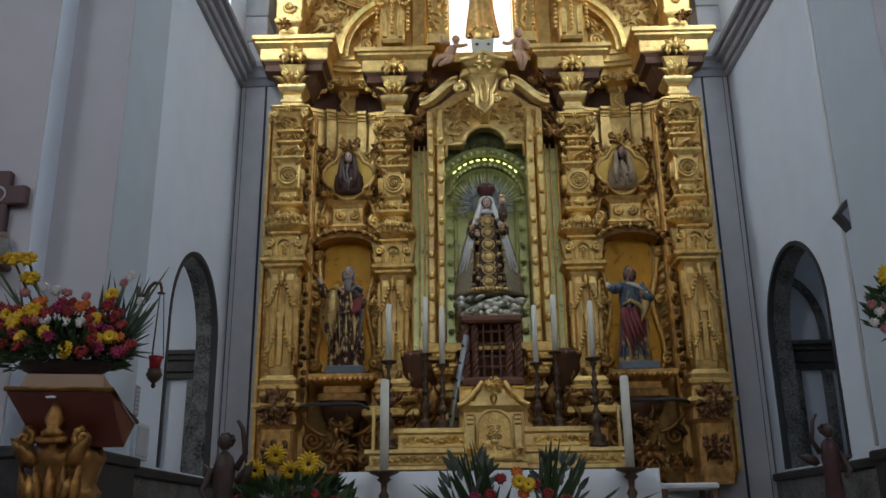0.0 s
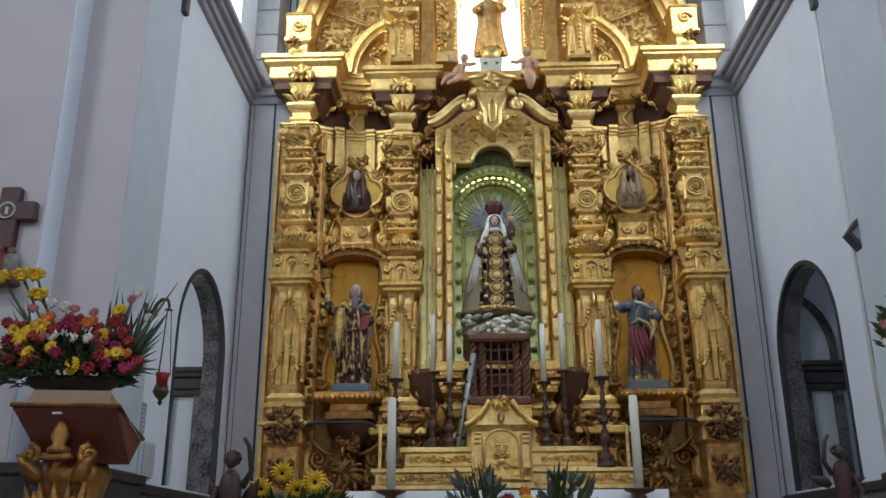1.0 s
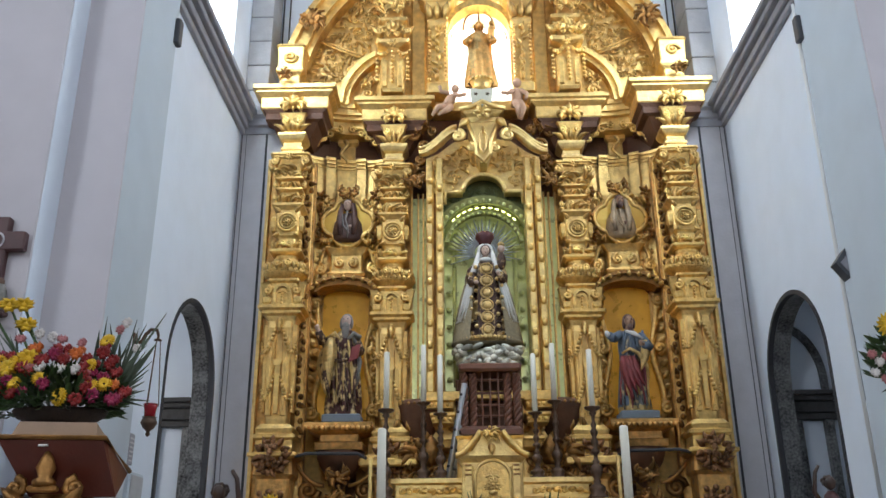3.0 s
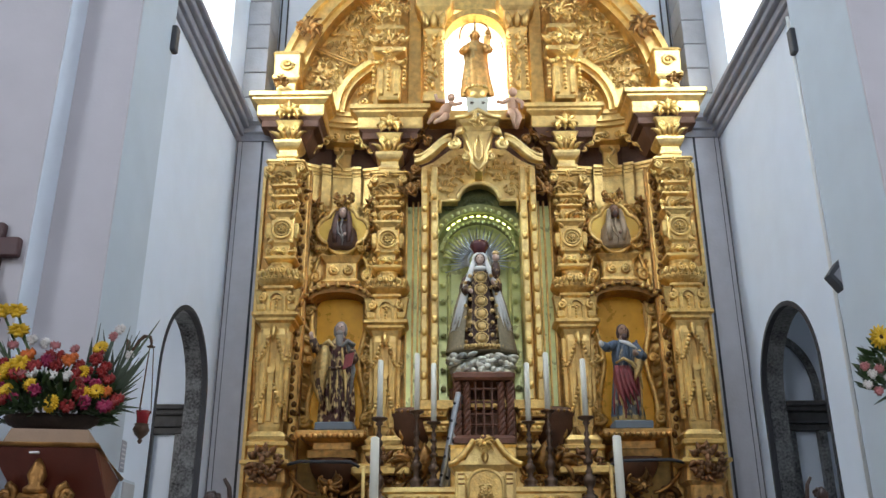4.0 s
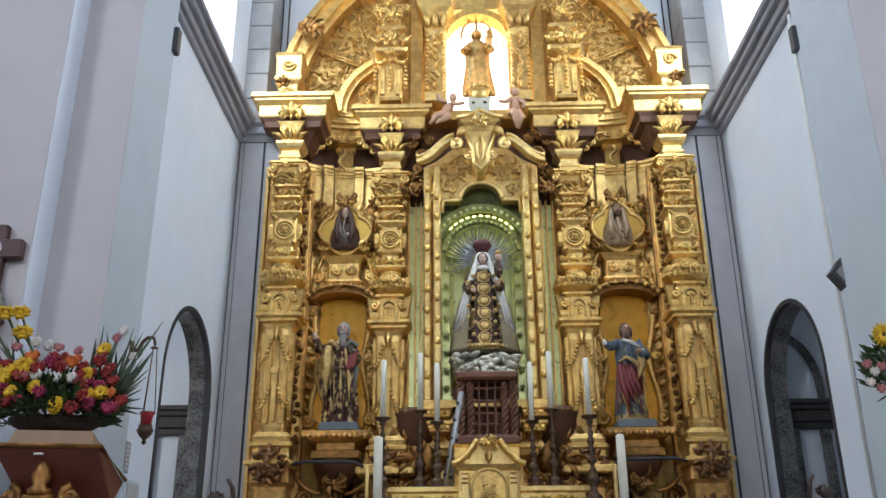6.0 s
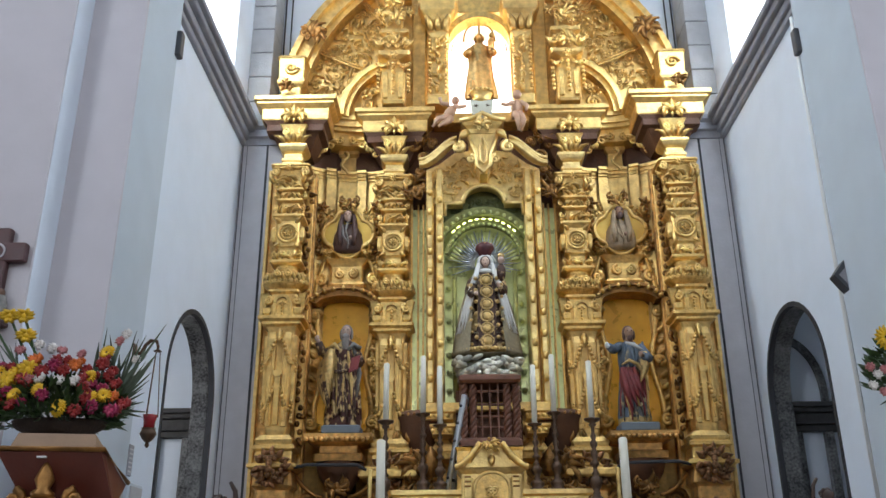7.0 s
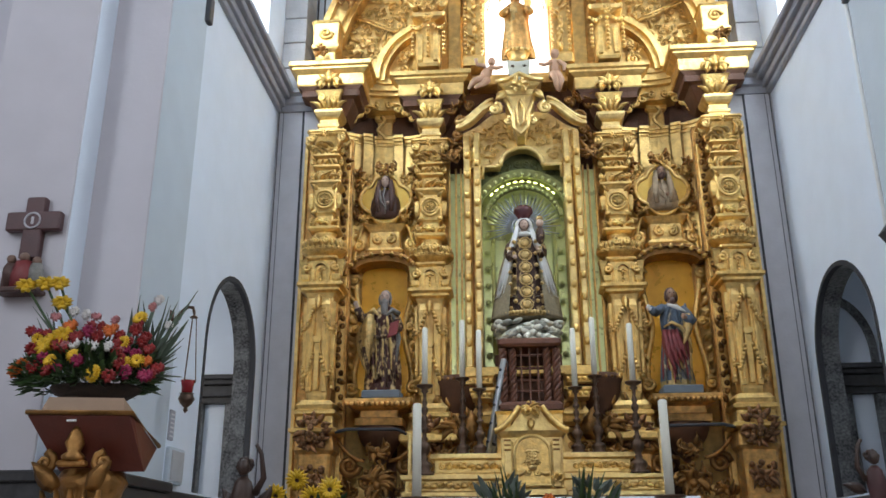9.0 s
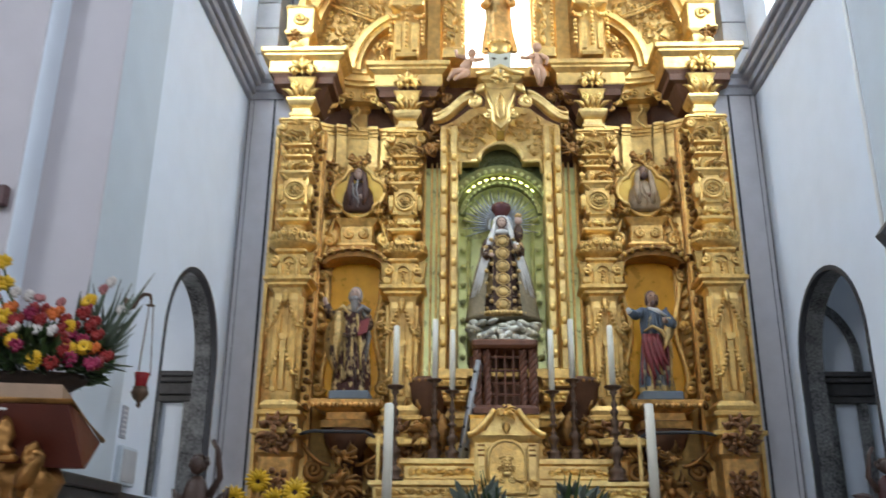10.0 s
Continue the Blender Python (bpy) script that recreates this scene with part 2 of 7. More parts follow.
    def relief(self, inside, x0, x1, y, z0, z1, step, rng, size=1.0, mat=0, mirror=None):
        """Carved foliage over a panel: curls, leaves and buds wherever inside(x, z) holds."""
        z = z0 + step / 2
        row = 0
        while z < z1:
            x = x0 + step * (0.5 if row % 2 else 0.25)
            while x < x1:
                px, pz = x + rng.uniform(-0.2, 0.2) * step, z + rng.uniform(-0.2, 0.2) * step
                kind, a, way, s = rng.random(), rng.uniform(0, 6.28), rng.choice((-1, 1)), step * size * rng.uniform(0.8, 1.1)
                for sign in ((1, -1) if mirror is not None else (1,)):
                    qx = px if sign == 1 else 2 * mirror - px
                    if not inside(px, pz):
                        continue
                    aa = a if sign == 1 else math.pi - a
                    if kind < 0.45:
                        self.scroll(qx, y, pz, s * 0.42, s * 0.12, 1.3, aa, way * sign, 11, mat)
                    elif kind < 0.85:
                        self.leaf(qx - math.cos(aa) * s * 0.4, y, pz - math.sin(aa) * s * 0.4, aa, s, s * 0.5, s * 0.3, way * sign * 0.8, mat)
                    else:
                        self.rosette(qx, y, pz, s * 0.4, 6, mat, s * 0.2)
                x += step
            z += step
            row += 1
        return self

    def mesh(self, name, mats):
        me = bpy.data.meshes.new(name)
        me.from_pydata(self.v, [], self.f)
        for m in mats if isinstance(mats, (list, tuple)) else (mats,):
            me.materials.append(m)
        me.polygons.foreach_set("use_smooth", self.s)
        me.polygons.foreach_set("material_index", self.m)
        bm = bmesh.new()
        bm.from_mesh(me)
        bmesh.ops.recalc_face_normals(bm, faces=bm.faces)
        bm.to_mesh(me)
        bm.free()
        return me


def thing(name, at, label, category, group="", kind=""):
    """An Empty at the base of a thing."""
    ob = new(name)
    ob.location = at
    ob.empty_display_size = 0.1
    return tagged(ob, label, category, group, kind)


def origin(ob):
    """Where an object's own origin lies in the world."""
    at = Vector(ob.location)
    return at + ob.matrix_parent_inverse.translation + origin(ob.parent) if ob.parent else at


def part(name, g, mats, parent=None, label="", local=False):
    """One mesh object under a thing or part. local: its coordinates are the parent's own."""
    ob = new(name, g if isinstance(g, bpy.types.Mesh) else g.mesh(name, mats))
    if parent is not None:
        ob.parent = parent
        if not local:
            ob.matrix_parent_inverse = Matrix.Translation(-origin(parent))
    if label:
        ob["label"] = label
    return ob


def structure(name, g, mats, label, category):
    return tagged(part(name, g, mats), label, category, kind="structure")


def arc(cx, cz, r, a0, a1, n, rz=None):
    return [(cx + r * math.cos(a0 + (a1 - a0) * i / n), cz + (rz or r) * math.sin(a0 + (a1 - a0) * i / n)) for i in range(n + 1)]


# ---- the chancel and nave ----
FLOOR, DAIS = 0.3, 1.35
WALL_X, PIER_X, END_Y, DEEP = 3.42, 3.05, 12.4, 0.25

g = Geo().box(-9, 9, -10.5, 6.6, FLOOR - 0.3, FLOOR)
structure("floor_nave", g, FLOOR_STONE, "polished brown-grey stone nave floor", "floor")
g = Geo().box(-9, 9, 5.0, 14.0, 0.9, DAIS)
structure("floor_chancel", g, FLOOR_STONE, "raised stone chancel floor before the altar", "floor")
g = Geo()
for i in range(5):
    g.box(-4, 4, 3.4 + 0.32 * i, 5.0, FLOOR + 0.175 * i, FLOOR + 0.175 * (i + 1) + 0.001 * i)
structure("chancel_steps", g, FLOOR_STONE, "stone steps rising to the chancel", "steps")


def side_wall(side):
    """The chancel's side wall with its arched recess and the window over the cornice."""
    xa, xb = (WALL_X, WALL_X + DEEP) if side > 0 else (-WALL_X - DEEP, -WALL_X)
    near = 8.2
    ya, yb, sill, spring = 10.28, 12.1, 2.5, 4.06
    yc, rad = (ya + yb) / 2, (yb - ya) / 2

    def slab(poly):
        vs = [(x, y, z) for x in (xa, xb) for y, z in poly]
        n = len(poly)
        return vs, [tuple(range(n)), tuple(range(2 * n - 1, n - 1, -1))] + [(i, n + i, n + (i + 1) % n, (i + 1) % n) for i in range(n)]
    g = Geo()
    wy0, wy1, wz0, wz1 = 9.1, 11.68, 8.15, 11.0
    g.add(*slab([(near, DAIS - 0.2), (ya, DAIS - 0.2), (ya, spring)] + [(yc + rad * math.cos(a), spring + rad * math.sin(a)) for a in [math.pi * (1 - k / 20) for k in range(1, 11)]] + [(yc, 8.15), (near, 8.15)]))
    g.add(*slab([(yc, 8.15), (yc, spring + rad)] + [(yc + rad * math.cos(a), spring + rad * math.sin(a)) for a in [math.pi * (0.5 - k / 20) for k in range(1, 11)]] + [(yb, DAIS - 0.2), (END_Y + 0.7, DAIS - 0.2), (END_Y + 0.7, 8.15)]))
    g.add(*slab([(ya, DAIS - 0.2), (yb, DAIS - 0.2), (yb, sill), (ya, sill)]))
    g.add(*slab([(near, wz0), (wy0, wz0), (wy0, 13), (near, 13)]))
    g.add(*slab([(wy1, wz0), (END_Y + 0.7, wz0), (END_Y + 0.7, 13), (wy1, 13)]))
    g.add(*slab([(wy0, wz1), (wy1, wz1), (wy1, 13), (wy0, 13)]))
    wall = structure("wall_east" if side > 0 else "wall_west", g, PLASTER, "smooth blue-white plastered chancel wall with an arched recess", "wall")
    # marble lining of the recess, its back wall, transom and inner frame
    s = side
    front, back = WALL_X - 0.004, WALL_X + DEEP + 0.002
    inner = [(ya + 0.0, sill)] + [(yc + rad * math.cos(math.pi * (1 - k / 20)), spring + rad * math.sin(math.pi * (1 - k / 20))) for k in range(21)] + [(yb, sill)]
    t = 0.035
    g = Geo()
    ins = [(yc + (y - yc) * (1 - t / rad), z if z <= spring else spring + (z - spring) * (1 - t / rad)) for y, z in inner]
    n = len(inner)
    vs = [(s * x, y, z) for x in (front + 0.06, back) for line in (inner, ins) for y, z in line]
    fs = []
    for i in range(n - 1):
        fs += [(i, i + 1, n + i + 1, n + i), (2 * n + i, 3 * n + i, 3 * n + i + 1, 2 * n + i + 1), (n + i, n + i + 1, 3 * n + i + 1, 3 * n + i)]
    g.add(vs, fs)
    lining = structure("trim_recess_lining", g, MARBLE, "grey mottled marble lining of the arched recess", "trim")
    g = Geo()
    rim_in = [(yc + (y - yc) * (1 + 0.02), z if z <= spring else spring + (z - spring) * 1.02) for y, z in inner]
    vs = [(s * x, y, z) for x in (front - 0.006, front + 0.055) for line in (rim_in, ins) for y, z in line]
    fs = []
    for i in range(n - 1):
        fs += [(i, i + 1, n + i + 1, n + i), (2 * n + i, 3 * n + i, 3 * n + i + 1, 2 * n + i + 1), (n + i, n + i + 1, 3 * n + i + 1, 3 * n + i), (i, 2 * n + i, 2 * n + i + 1, i + 1)]
    g.add(vs, fs)
    structure("trim_recess_edge", g, BLACK_LINE, "thin black painted edge of the arched recess", "trim")
    # the side room seen through the arch
    def rx(a, b):
        return sorted((s * a, s * b))
    x_in = WALL_X + DEEP + 0.002
    g = Geo().box(*rx(x_in, 5.4), 12.3, 12.5, DAIS - 0.2, 5.6)
    room = structure("wall_side_room", g, PLASTER, "off-white wall of the side room seen through the arch", "wall")
    g = Geo().box(*rx(5.4, 5.6), 8.9, 12.5, DAIS - 0.2, 5.6)
    g.box(*rx(x_in, 5.4), 8.9, 9.0, DAIS - 0.2, 5.6)
    structure("wall_side_room_outer", g, PLASTER, "plain plastered outer wall of the side room", "wall")
    structure("ceiling_side_room", Geo().box(*rx(x_in, 5.6), 8.9, 12.5, 5.6, 5.7), PLASTER, "plain plastered side room ceiling", "ceiling")
    structure("floor_side_room", Geo().box(*rx(x_in, 5.6), 9.0, 12.3, DAIS - 0.1, DAIS + 0.004), FLOOR_STONE, "stone floor of the side room", "floor")
    g = Geo()
    for d, z0, z1 in ((0.10, 3.70, 3.78), (0.14, 3.78, 3.92), (0.2, 3.92, 3.98), (0.24, 3.98, 4.04)):
        g.box(*rx(x_in + 0.004, 5.0), 12.3 - d, 12.31, z0, z1, 0.01)
    structure("trim_transom", g, DARK_MARBLE, "dark moulded marble cornice in the side room", "trim")
    if s > 0:
        cx_, cz_ = s * (x_in + 0.02), 4.2
        g = Geo()
        for r0, r1 in ((0.42, 0.50),):
            a0_, a1_ = (0.0, math.pi / 2) if s > 0 else (math.pi / 2, math.pi)
            g.band(arc(cx_, cz_, r0, a0_, a1_, 12, r0 * 1.5), arc(cx_, cz_, r1, a0_, a1_, 12, r1 * 1.45), 12.24, 12.31)
        for q in (s,):
            g.box(*sorted((cx_ + q * 0.42, cx_ + q * 0.50)), 12.24, 12.31, 4.04, 4.21, 0.004)
        structure("trim_panel_frame", g, MARBLE, "grey marble arched panel frame over the cornice", "trim")
    g = Geo().box(*rx(x_in + 0.006, x_in + 0.12), 12.2, 12.31, sill, 3.70, 0.01)
    g.box(*rx(x_in + 0.40, x_in + 0.5), 12.2, 12.31, sill, 3.70, 0.01)
    structure("trim_panel_post", g, MARBLE, "mottled marble post under the cornice", "trim")
    # cornice along the wall, dado and the window's bright opening
    g = Geo()
    for d, z0, z1 in ((0.06, 7.84, 7.92), (0.11, 7.92, 8.02), (0.18, 8.02, 8.10), (0.24, 8.10, 8.17)):
        g.box(*sorted((s * (WALL_X - d), s * (WALL_X + 0.1))), near, END_Y - 0.002 * d, z0, z1, 0.01)
    structure("trim_cornice", g, STONE, "grey moulded stone cornice along the wall", "trim")
    g = Geo()
    g.box(*sorted((s * (WALL_X - 0.03), s * (WALL_X + 0.02))), near, END_Y, DAIS, 2.38, 0.006)
    g.box(*sorted((s * (WALL_X - 0.07), s * (WALL_X + 0.02))), near, END_Y, 2.38, 2.47, 0.012, 1)
    structure("trim_dado", g, [MARBLE, DARK_MARBLE], "dark mottled marble dado with a moulded top", "trim")
    g = Geo()
    g.box(*sorted((s * (WALL_X + DEEP + 0.02), s * (WALL_X + DEEP + 0.06))), wy0 - 0.3, END_Y + 0.7, wz0 - 0.2, wz1 + 0.4)
    structure("window_east" if side > 0 else "window_west", g, SKY_GLOW, "bright overexposed clerestory window", "window")


for side in (-1, 1):
    side_wall(side)

# grey piers beside the altarpiece, the stone arch over them and the end wall
for side in (-1, 1):
    x0, x1 = sorted((side * 2.7, side * WALL_X))
    pier = structure("pier_altar", Geo().box(x0, x1, END_Y, END_Y + 0.5, DAIS, 7.84), PIER_GREY, "grey painted stone pier with black edge lines and a painted shadow line", "pier")
    # the strip at 3.03 draws the thin shadow along the altarpiece
    for xa_, xb_ in ((WALL_X - 0.03, WALL_X - 0.018), (3.03, 3.06), (3.33, 3.336)):
        e0, e1 = sorted((side * xa_, side * xb_))
        part("edge_line", Geo().box(e0, e1, END_Y - 0.008, END_Y + 0.1, DAIS, 7.84, 0.003), BLACK_LINE, pier)
    g = Geo().stack((x0 + x1) / 2, END_Y + 0.15, [((x1 - x0) / 2, 0.17, 7.841), ((x1 - x0) / 2, 0.18, 7.94), ((x1 - x0) / 2, 0.22, 7.96), ((x1 - x0) / 2, 0.22, 8.06), ((x1 - x0) / 2, 0.27, 8.1), ((x1 - x0) / 2, 0.27, 8.17)], 0.01)
    part("impost", g, STONE, pier)
for side in (-1, 1):
    x0, x1 = sorted((side * 3.085, side * WALL_X))
    arch = structure("arch_altar", Geo().box(x0 + 0.01, x1 - 0.01, END_Y + 0.06, END_Y + 0.6, 8.17, 13), BLACK_LINE, "pale grey stone upright of the arch over the altarpiece", "arch")
    for q in range(10):
        g = Geo().box(x0, x1, END_Y + 0.04, END_Y + 0.61, 8.18 + 0.42 * q, 8.585 + 0.42 * q, 0.008)
        part("stone", g, STONE_LIGHT, arch)
g = Geo()
g.box(-4.2, -0.46, END_Y + 0.62, END_Y + 1.0, DAIS, 13)
g.box(0.46, 4.2, END_Y + 0.62, END_Y + 1.0, DAIS, 13)
g.box(-0.46, 0.46, END_Y + 0.62, END_Y + 1.0, DAIS, 8.5)
g.box(-0.46, 0.46, END_Y + 0.62, END_Y + 1.0, 10.2, 13)
structure("wall_north", g, PLASTER, "white plastered end wall behind the altarpiece", "wall")
g = Geo()
g.band(arc(0, 8.5, 3.04, 0.05, math.pi - 0.05, 60), arc(0, 8.5, 3.075, 0.05, math.pi - 0.05, 60), END_Y + 0.605, END_Y + 0.62)
for side in (-1, 1):
    for x0 in (3.05, 2.95):
        g.box(*sorted((side * x0, side * (x0 + 0.02))), END_Y + 0.6, END_Y + 0.63, 8.2, 12.9, 0.002)
structure("trim_arch_line", g, BLACK_LINE, "thin black painted line round the end wall", "trim")
g = Geo().box(-0.9, 0.9, 13.55, 13.6, 8.2, 10.6)
structure("window_north", g, SKY_GLOW, "bright overexposed window behind the upper statue", "window")

# stepped piers of the chancel arch
for side, back in ((-1, 8.55), (1, 8.85)):
    g = Geo()

    def sx(a, b, side=side):
        return sorted((side * a, side * b))
    g.box(*sx(PIER_X, 3.9), 7.75, back, DAIS, 13, 0.006, 0)
    p = structure("pier_chancel", g, BLUE_GREY, "plastered pier of the chancel arch, inner-face shade in its blue-grey", "pier")
    g = Geo().box(*sx(PIER_X + 0.004, 3.9), 7.73, 7.76, DAIS, 13, 0.004)
    structure("pier_face", g, TAUPE, "taupe painted face of the chancel pier", "pier")
    # paler plaster here paints the return as the lit side
    g = Geo().box(*sx(3.53, 4.3), 7.46, 7.75, DAIS, 13, 0.006)
    structure("pier_outer", g, PLASTER, "plastered outer step of the chancel pier, its return paled as if lit", "pier")
    g = Geo().box(*sx(3.534, 4.3), 7.44, 7.47, DAIS, 13, 0.004)
    structure("pier_outer_face", g, TAUPE, "taupe painted outer face of the chancel pier", "pier")
    g = Geo().box(*sx(3.0, 4.34), 7.40, back + 0.02, DAIS, 2.38, 0.006)
    g.box(*sx(2.97, 4.38), 7.37, back + 0.05, 2.38, 2.46, 0.012)
    structure("trim_pier_dado", g, DARK_MARBLE, "dark marble dado round the pier", "trim")
    g = Geo().box(*sx(4.2, 9), 8.3, 8.8, FLOOR, 13)
    structure("wall_transept", g, TAUPE, "taupe plastered transept wall", "wall")
    # unseen nave wall and glowing window, added to enclose and light the chancel
    g = Geo()
    g.box(*sx(7.2, 7.6), -10.5, 8.8, FLOOR, 6.8)
    g.box(*sx(7.2, 7.6), -10.5, 8.8, 10.2, 13)
    g.box(*sx(7.2, 7.6), -10.5, -1.0, 6.8, 10.2)
    g.box(*sx(7.2, 7.6), 2.0, 8.8, 6.8, 10.2)
    structure("wall_nave_unseen", g, TAUPE, "taupe nave wall added out of view, with an opening for light", "wall")
    g = Geo().box(*sx(7.7, 7.75), -1.4, 2.4, 6.5, 10.5)
    structure("window_nave_unseen", g, SKY_GLOW, "glowing nave window added out of view", "window")
# unseen end wall, window and ceiling, added to bound the light
g = Geo().box(-9, 9, -10.9, -10.5, FLOOR, 6.5)
g.box(-9, 9, -10.9, -10.5, 10.5, 13)
g.box(-9, -2, -10.9, -10.5, 6.5, 10.5)
g.box(2, 9, -10.9, -10.5, 6.5, 10.5)
structure("wall_south_unseen", g, TAUPE, "plastered end wall added out of view, with an opening for light", "wall")
g = Geo().box(-2.4, 2.4, -11.2, -11.1, 6.2, 10.8)
structure("window_choir_unseen", g, SKY_GLOW, "glowing choir window added out of view", "window")
g = Geo().box(-9, 9, -11, 14, 13, 13.4)
structure("ceiling", g, PLASTER, "plain pale ceiling added out of view to close the church", "ceiling")

def carved(name, g, mats, parent, label=""):
    """A part whose pieces are too small to pick apart."""
    return tagged(part(name, g, mats, parent, label), kind="stuff")


# ---- the altarpiece ----
rng = random.Random(7)
altarpiece = thing("altarpiece", (0, 12.6, DAIS), "carved and gilded baroque wooden altarpiece filling the chancel end wall", "altarpiece")


def column_meshes():
    """One estipite column about its own upright: names, meshes and materials."""
    r = random.Random(3)
    out = []
    g = Geo().stack(0, 0, [(0.12, 0.12, 3.70), (0.13, 0.13, 3.76), (0.175, 0.15, 5.0), (0.2, 0.17, 5.06)], 0.02)
    for s in (-1, 1):
        g.stack(s * 0.095, -0.15, [(0.035, 0.03, 3.8), (0.045, 0.045, 4.3), (0.06, 0.055, 4.9), (0.04, 0.03, 4.98)], 0.012)
        g.stack(s * 0.095, -0.2, [(0.01, 0.02, 3.86), (0.014, 0.025, 4.85)], 0.004)
        g.stack(s * 0.175, -0.05, [(0.02, 0.06, 3.85), (0.034, 0.08, 4.95)], 0.008)
    g.stack(0, -0.165, [(0.03, 0.03, 3.82), (0.04, 0.055, 4.4)], 0.01)
    g.stack(0, -0.19, [(0.04, 0.05, 4.4), (0.055, 0.05, 4.44), (0.055, 0.05, 4.48)], 0.01)
    out.append(("column", g, GOLD_PLAIN, "gilded estipite column shaft tapering downwards"))
    g = Geo().stack(0, 0, [(0.25, 0.21, 3.28), (0.30, 0.25, 3.31), (0.30, 0.25, 3.35), (0.23, 0.2, 3.37), (0.22, 0.18, 3.5), (0.26, 0.21, 3.53), (0.26, 0.21, 3.57), (0.22, 0.18, 3.59), (0.24, 0.19, 3.64), (0.18, 0.16, 3.70)], 0.015)
    out.append(("base", g, GOLD, ""))
    g = Geo().stack(0, 0.05, [(0.2, 0.2, 2.35), (0.22, 0.22, 2.5), (0.19, 0.2, 2.54), (0.2, 0.2, 3.05), (0.24, 0.24, 3.1), (0.22, 0.22, 3.28)], 0.03)
    out.append(("pedestal", g, GOLD_RED, "dark red and gold carved pedestal"))
    g = Geo()
    for k in range(44):
        a, q = r.uniform(0, 6.28), 0.19 * math.sqrt(r.random())
        g.blob(q * math.cos(a), -0.25 - 0.09 * (1 - q / 0.2), 3.3 + 1.1 * q * math.sin(a), r.uniform(0.022, 0.04), 0.035, r.uniform(0.022, 0.04), n=7, m=5)
    for k in range(12):
        a = 6.28 * k / 12
        g.leaf(0.12 * math.cos(a), -0.24, 3.3 + 0.13 * math.sin(a), a, 0.13, 0.08, 0.03, r.uniform(-0.6, 0.6))
    for k in range(16):
        g.blob(r.uniform(-0.14, 0.14), -0.2, 2.75 + r.uniform(-0.16, 0.16), r.uniform(0.025, 0.04), n=7, m=5)
    g.spray(0, -0.18, 2.72, 0.2, r, 9)
    out.append(("rosette", g, BOLE_GILT, "bunch of carved dark red and gilt fruit"))
    g = Geo()
    for s in (-1, 1):
        for z, y, w in ((4.68, -0.21, 0.2), (4.1, -0.19, 0.17)):
            n = 12
            for i in range(n):
                u = i / (n - 1)
                g.blob(s * (0.012 + w * u), y - 0.03 * math.sin(math.pi * u), z + 0.24 - 0.36 * math.sin(1.9 * u) ** 1.5 + 0.1 * max(0, u - 0.8) / 0.2, 0.017 + 0.014 * math.sin(math.pi * u), n=6, m=4)
            g.beads([(s * (w + 0.015), y + 0.04, z - 0.02 - 0.045 * k) for k in range(5)], 0.02)
    g.leaf(0, -0.22, 5.02, -math.pi / 2, 0.2, 0.08)
    out.append(("garland", g, GOLD, ""))
    # cornice of the shaft, then the block with its small shell niche
    g = Geo().stack(0, 0, [(0.2, 0.17, 5.06), (0.25, 0.21, 5.09), (0.25, 0.21, 5.12), (0.295, 0.25, 5.15), (0.295, 0.25, 5.19), (0.19, 0.16, 5.2), (0.17, 0.15, 5.23), (0.17, 0.15, 5.5), (0.2, 0.18, 5.53), (0.2, 0.18, 5.56)], 0.02)
    g.band(arc(0, 5.37, 0.075, 0, math.pi, 10), arc(0, 5.37, 0.11, 0, math.pi, 10), -0.21, -0.14)
    g.band(arc(0, 5.37, 0.02, 0, math.pi, 6), arc(0, 5.37, 0.05, 0, math.pi, 6), -0.19, -0.14)
    for s in (-1, 1):
        g.scroll(s * 0.19, -0.17, 5.40, 0.06, 0.026, 1.2, math.pi / 2, s, 12)
        g.stack(s * 0.2, -0.14, [(0.03, 0.03, 5.2), (0.055, 0.05, 5.24), (0.055, 0.05, 5.3), (0.03, 0.03, 5.32)], 0.01)
        g.stack(s * 0.095, -0.17, [(0.02, 0.02, 5.2), (0.024, 0.03, 5.37)], 0.006)
        g.stack(s * 0.24, -0.08, [(0.02, 0.03, 5.3), (0.05, 0.05, 5.48), (0.06, 0.06, 5.52)], 0.01)
    g.beads([(0, -0.18, 5.23 + 0.04 * k) for k in range(4)], 0.02)
    out.append(("block", g, GOLD, ""))
    g = Geo().lathe(0, 0, [(0.18, 5.55), (0.2, 5.57), (0.24, 5.6), (0.29, 5.64), (0.305, 5.67), (0.305, 5.7), (0.265, 5.71), (0.25, 5.73), (0.28, 5.75), (0.285, 5.78), (0.22, 5.79), (0.16, 5.82), (0.14, 5.86), (0.15, 5.9), (0.19, 5.93)], 22, 0.82, smooth=False)
    out.append(("collar", g, GOLD, ""))
    g = Geo()
    for k in range(13):
        a = math.pi * (k / 12) + math.pi
        g.leaf(0.27 * math.cos(a), 0.23 * math.sin(a) - 0.02, 5.67, math.pi / 2, 0.1, 0.06, 0.03)
        g.blob(0.29 * math.cos(a), 0.245 * math.sin(a), 5.665, 0.02, n=6, m=4)
    for s in (-1, 1):
        g.scroll(s * 0.06, -0.27, 5.74, 0.05, 0.022, 1.2, math.pi / 2, -s, 10)
        g.scroll(s * 0.24, -0.14, 5.74, 0.045, 0.02, 1.2, math.pi / 2, s, 10)
    out.append(("collar_leaves", g, GOLD, ""))
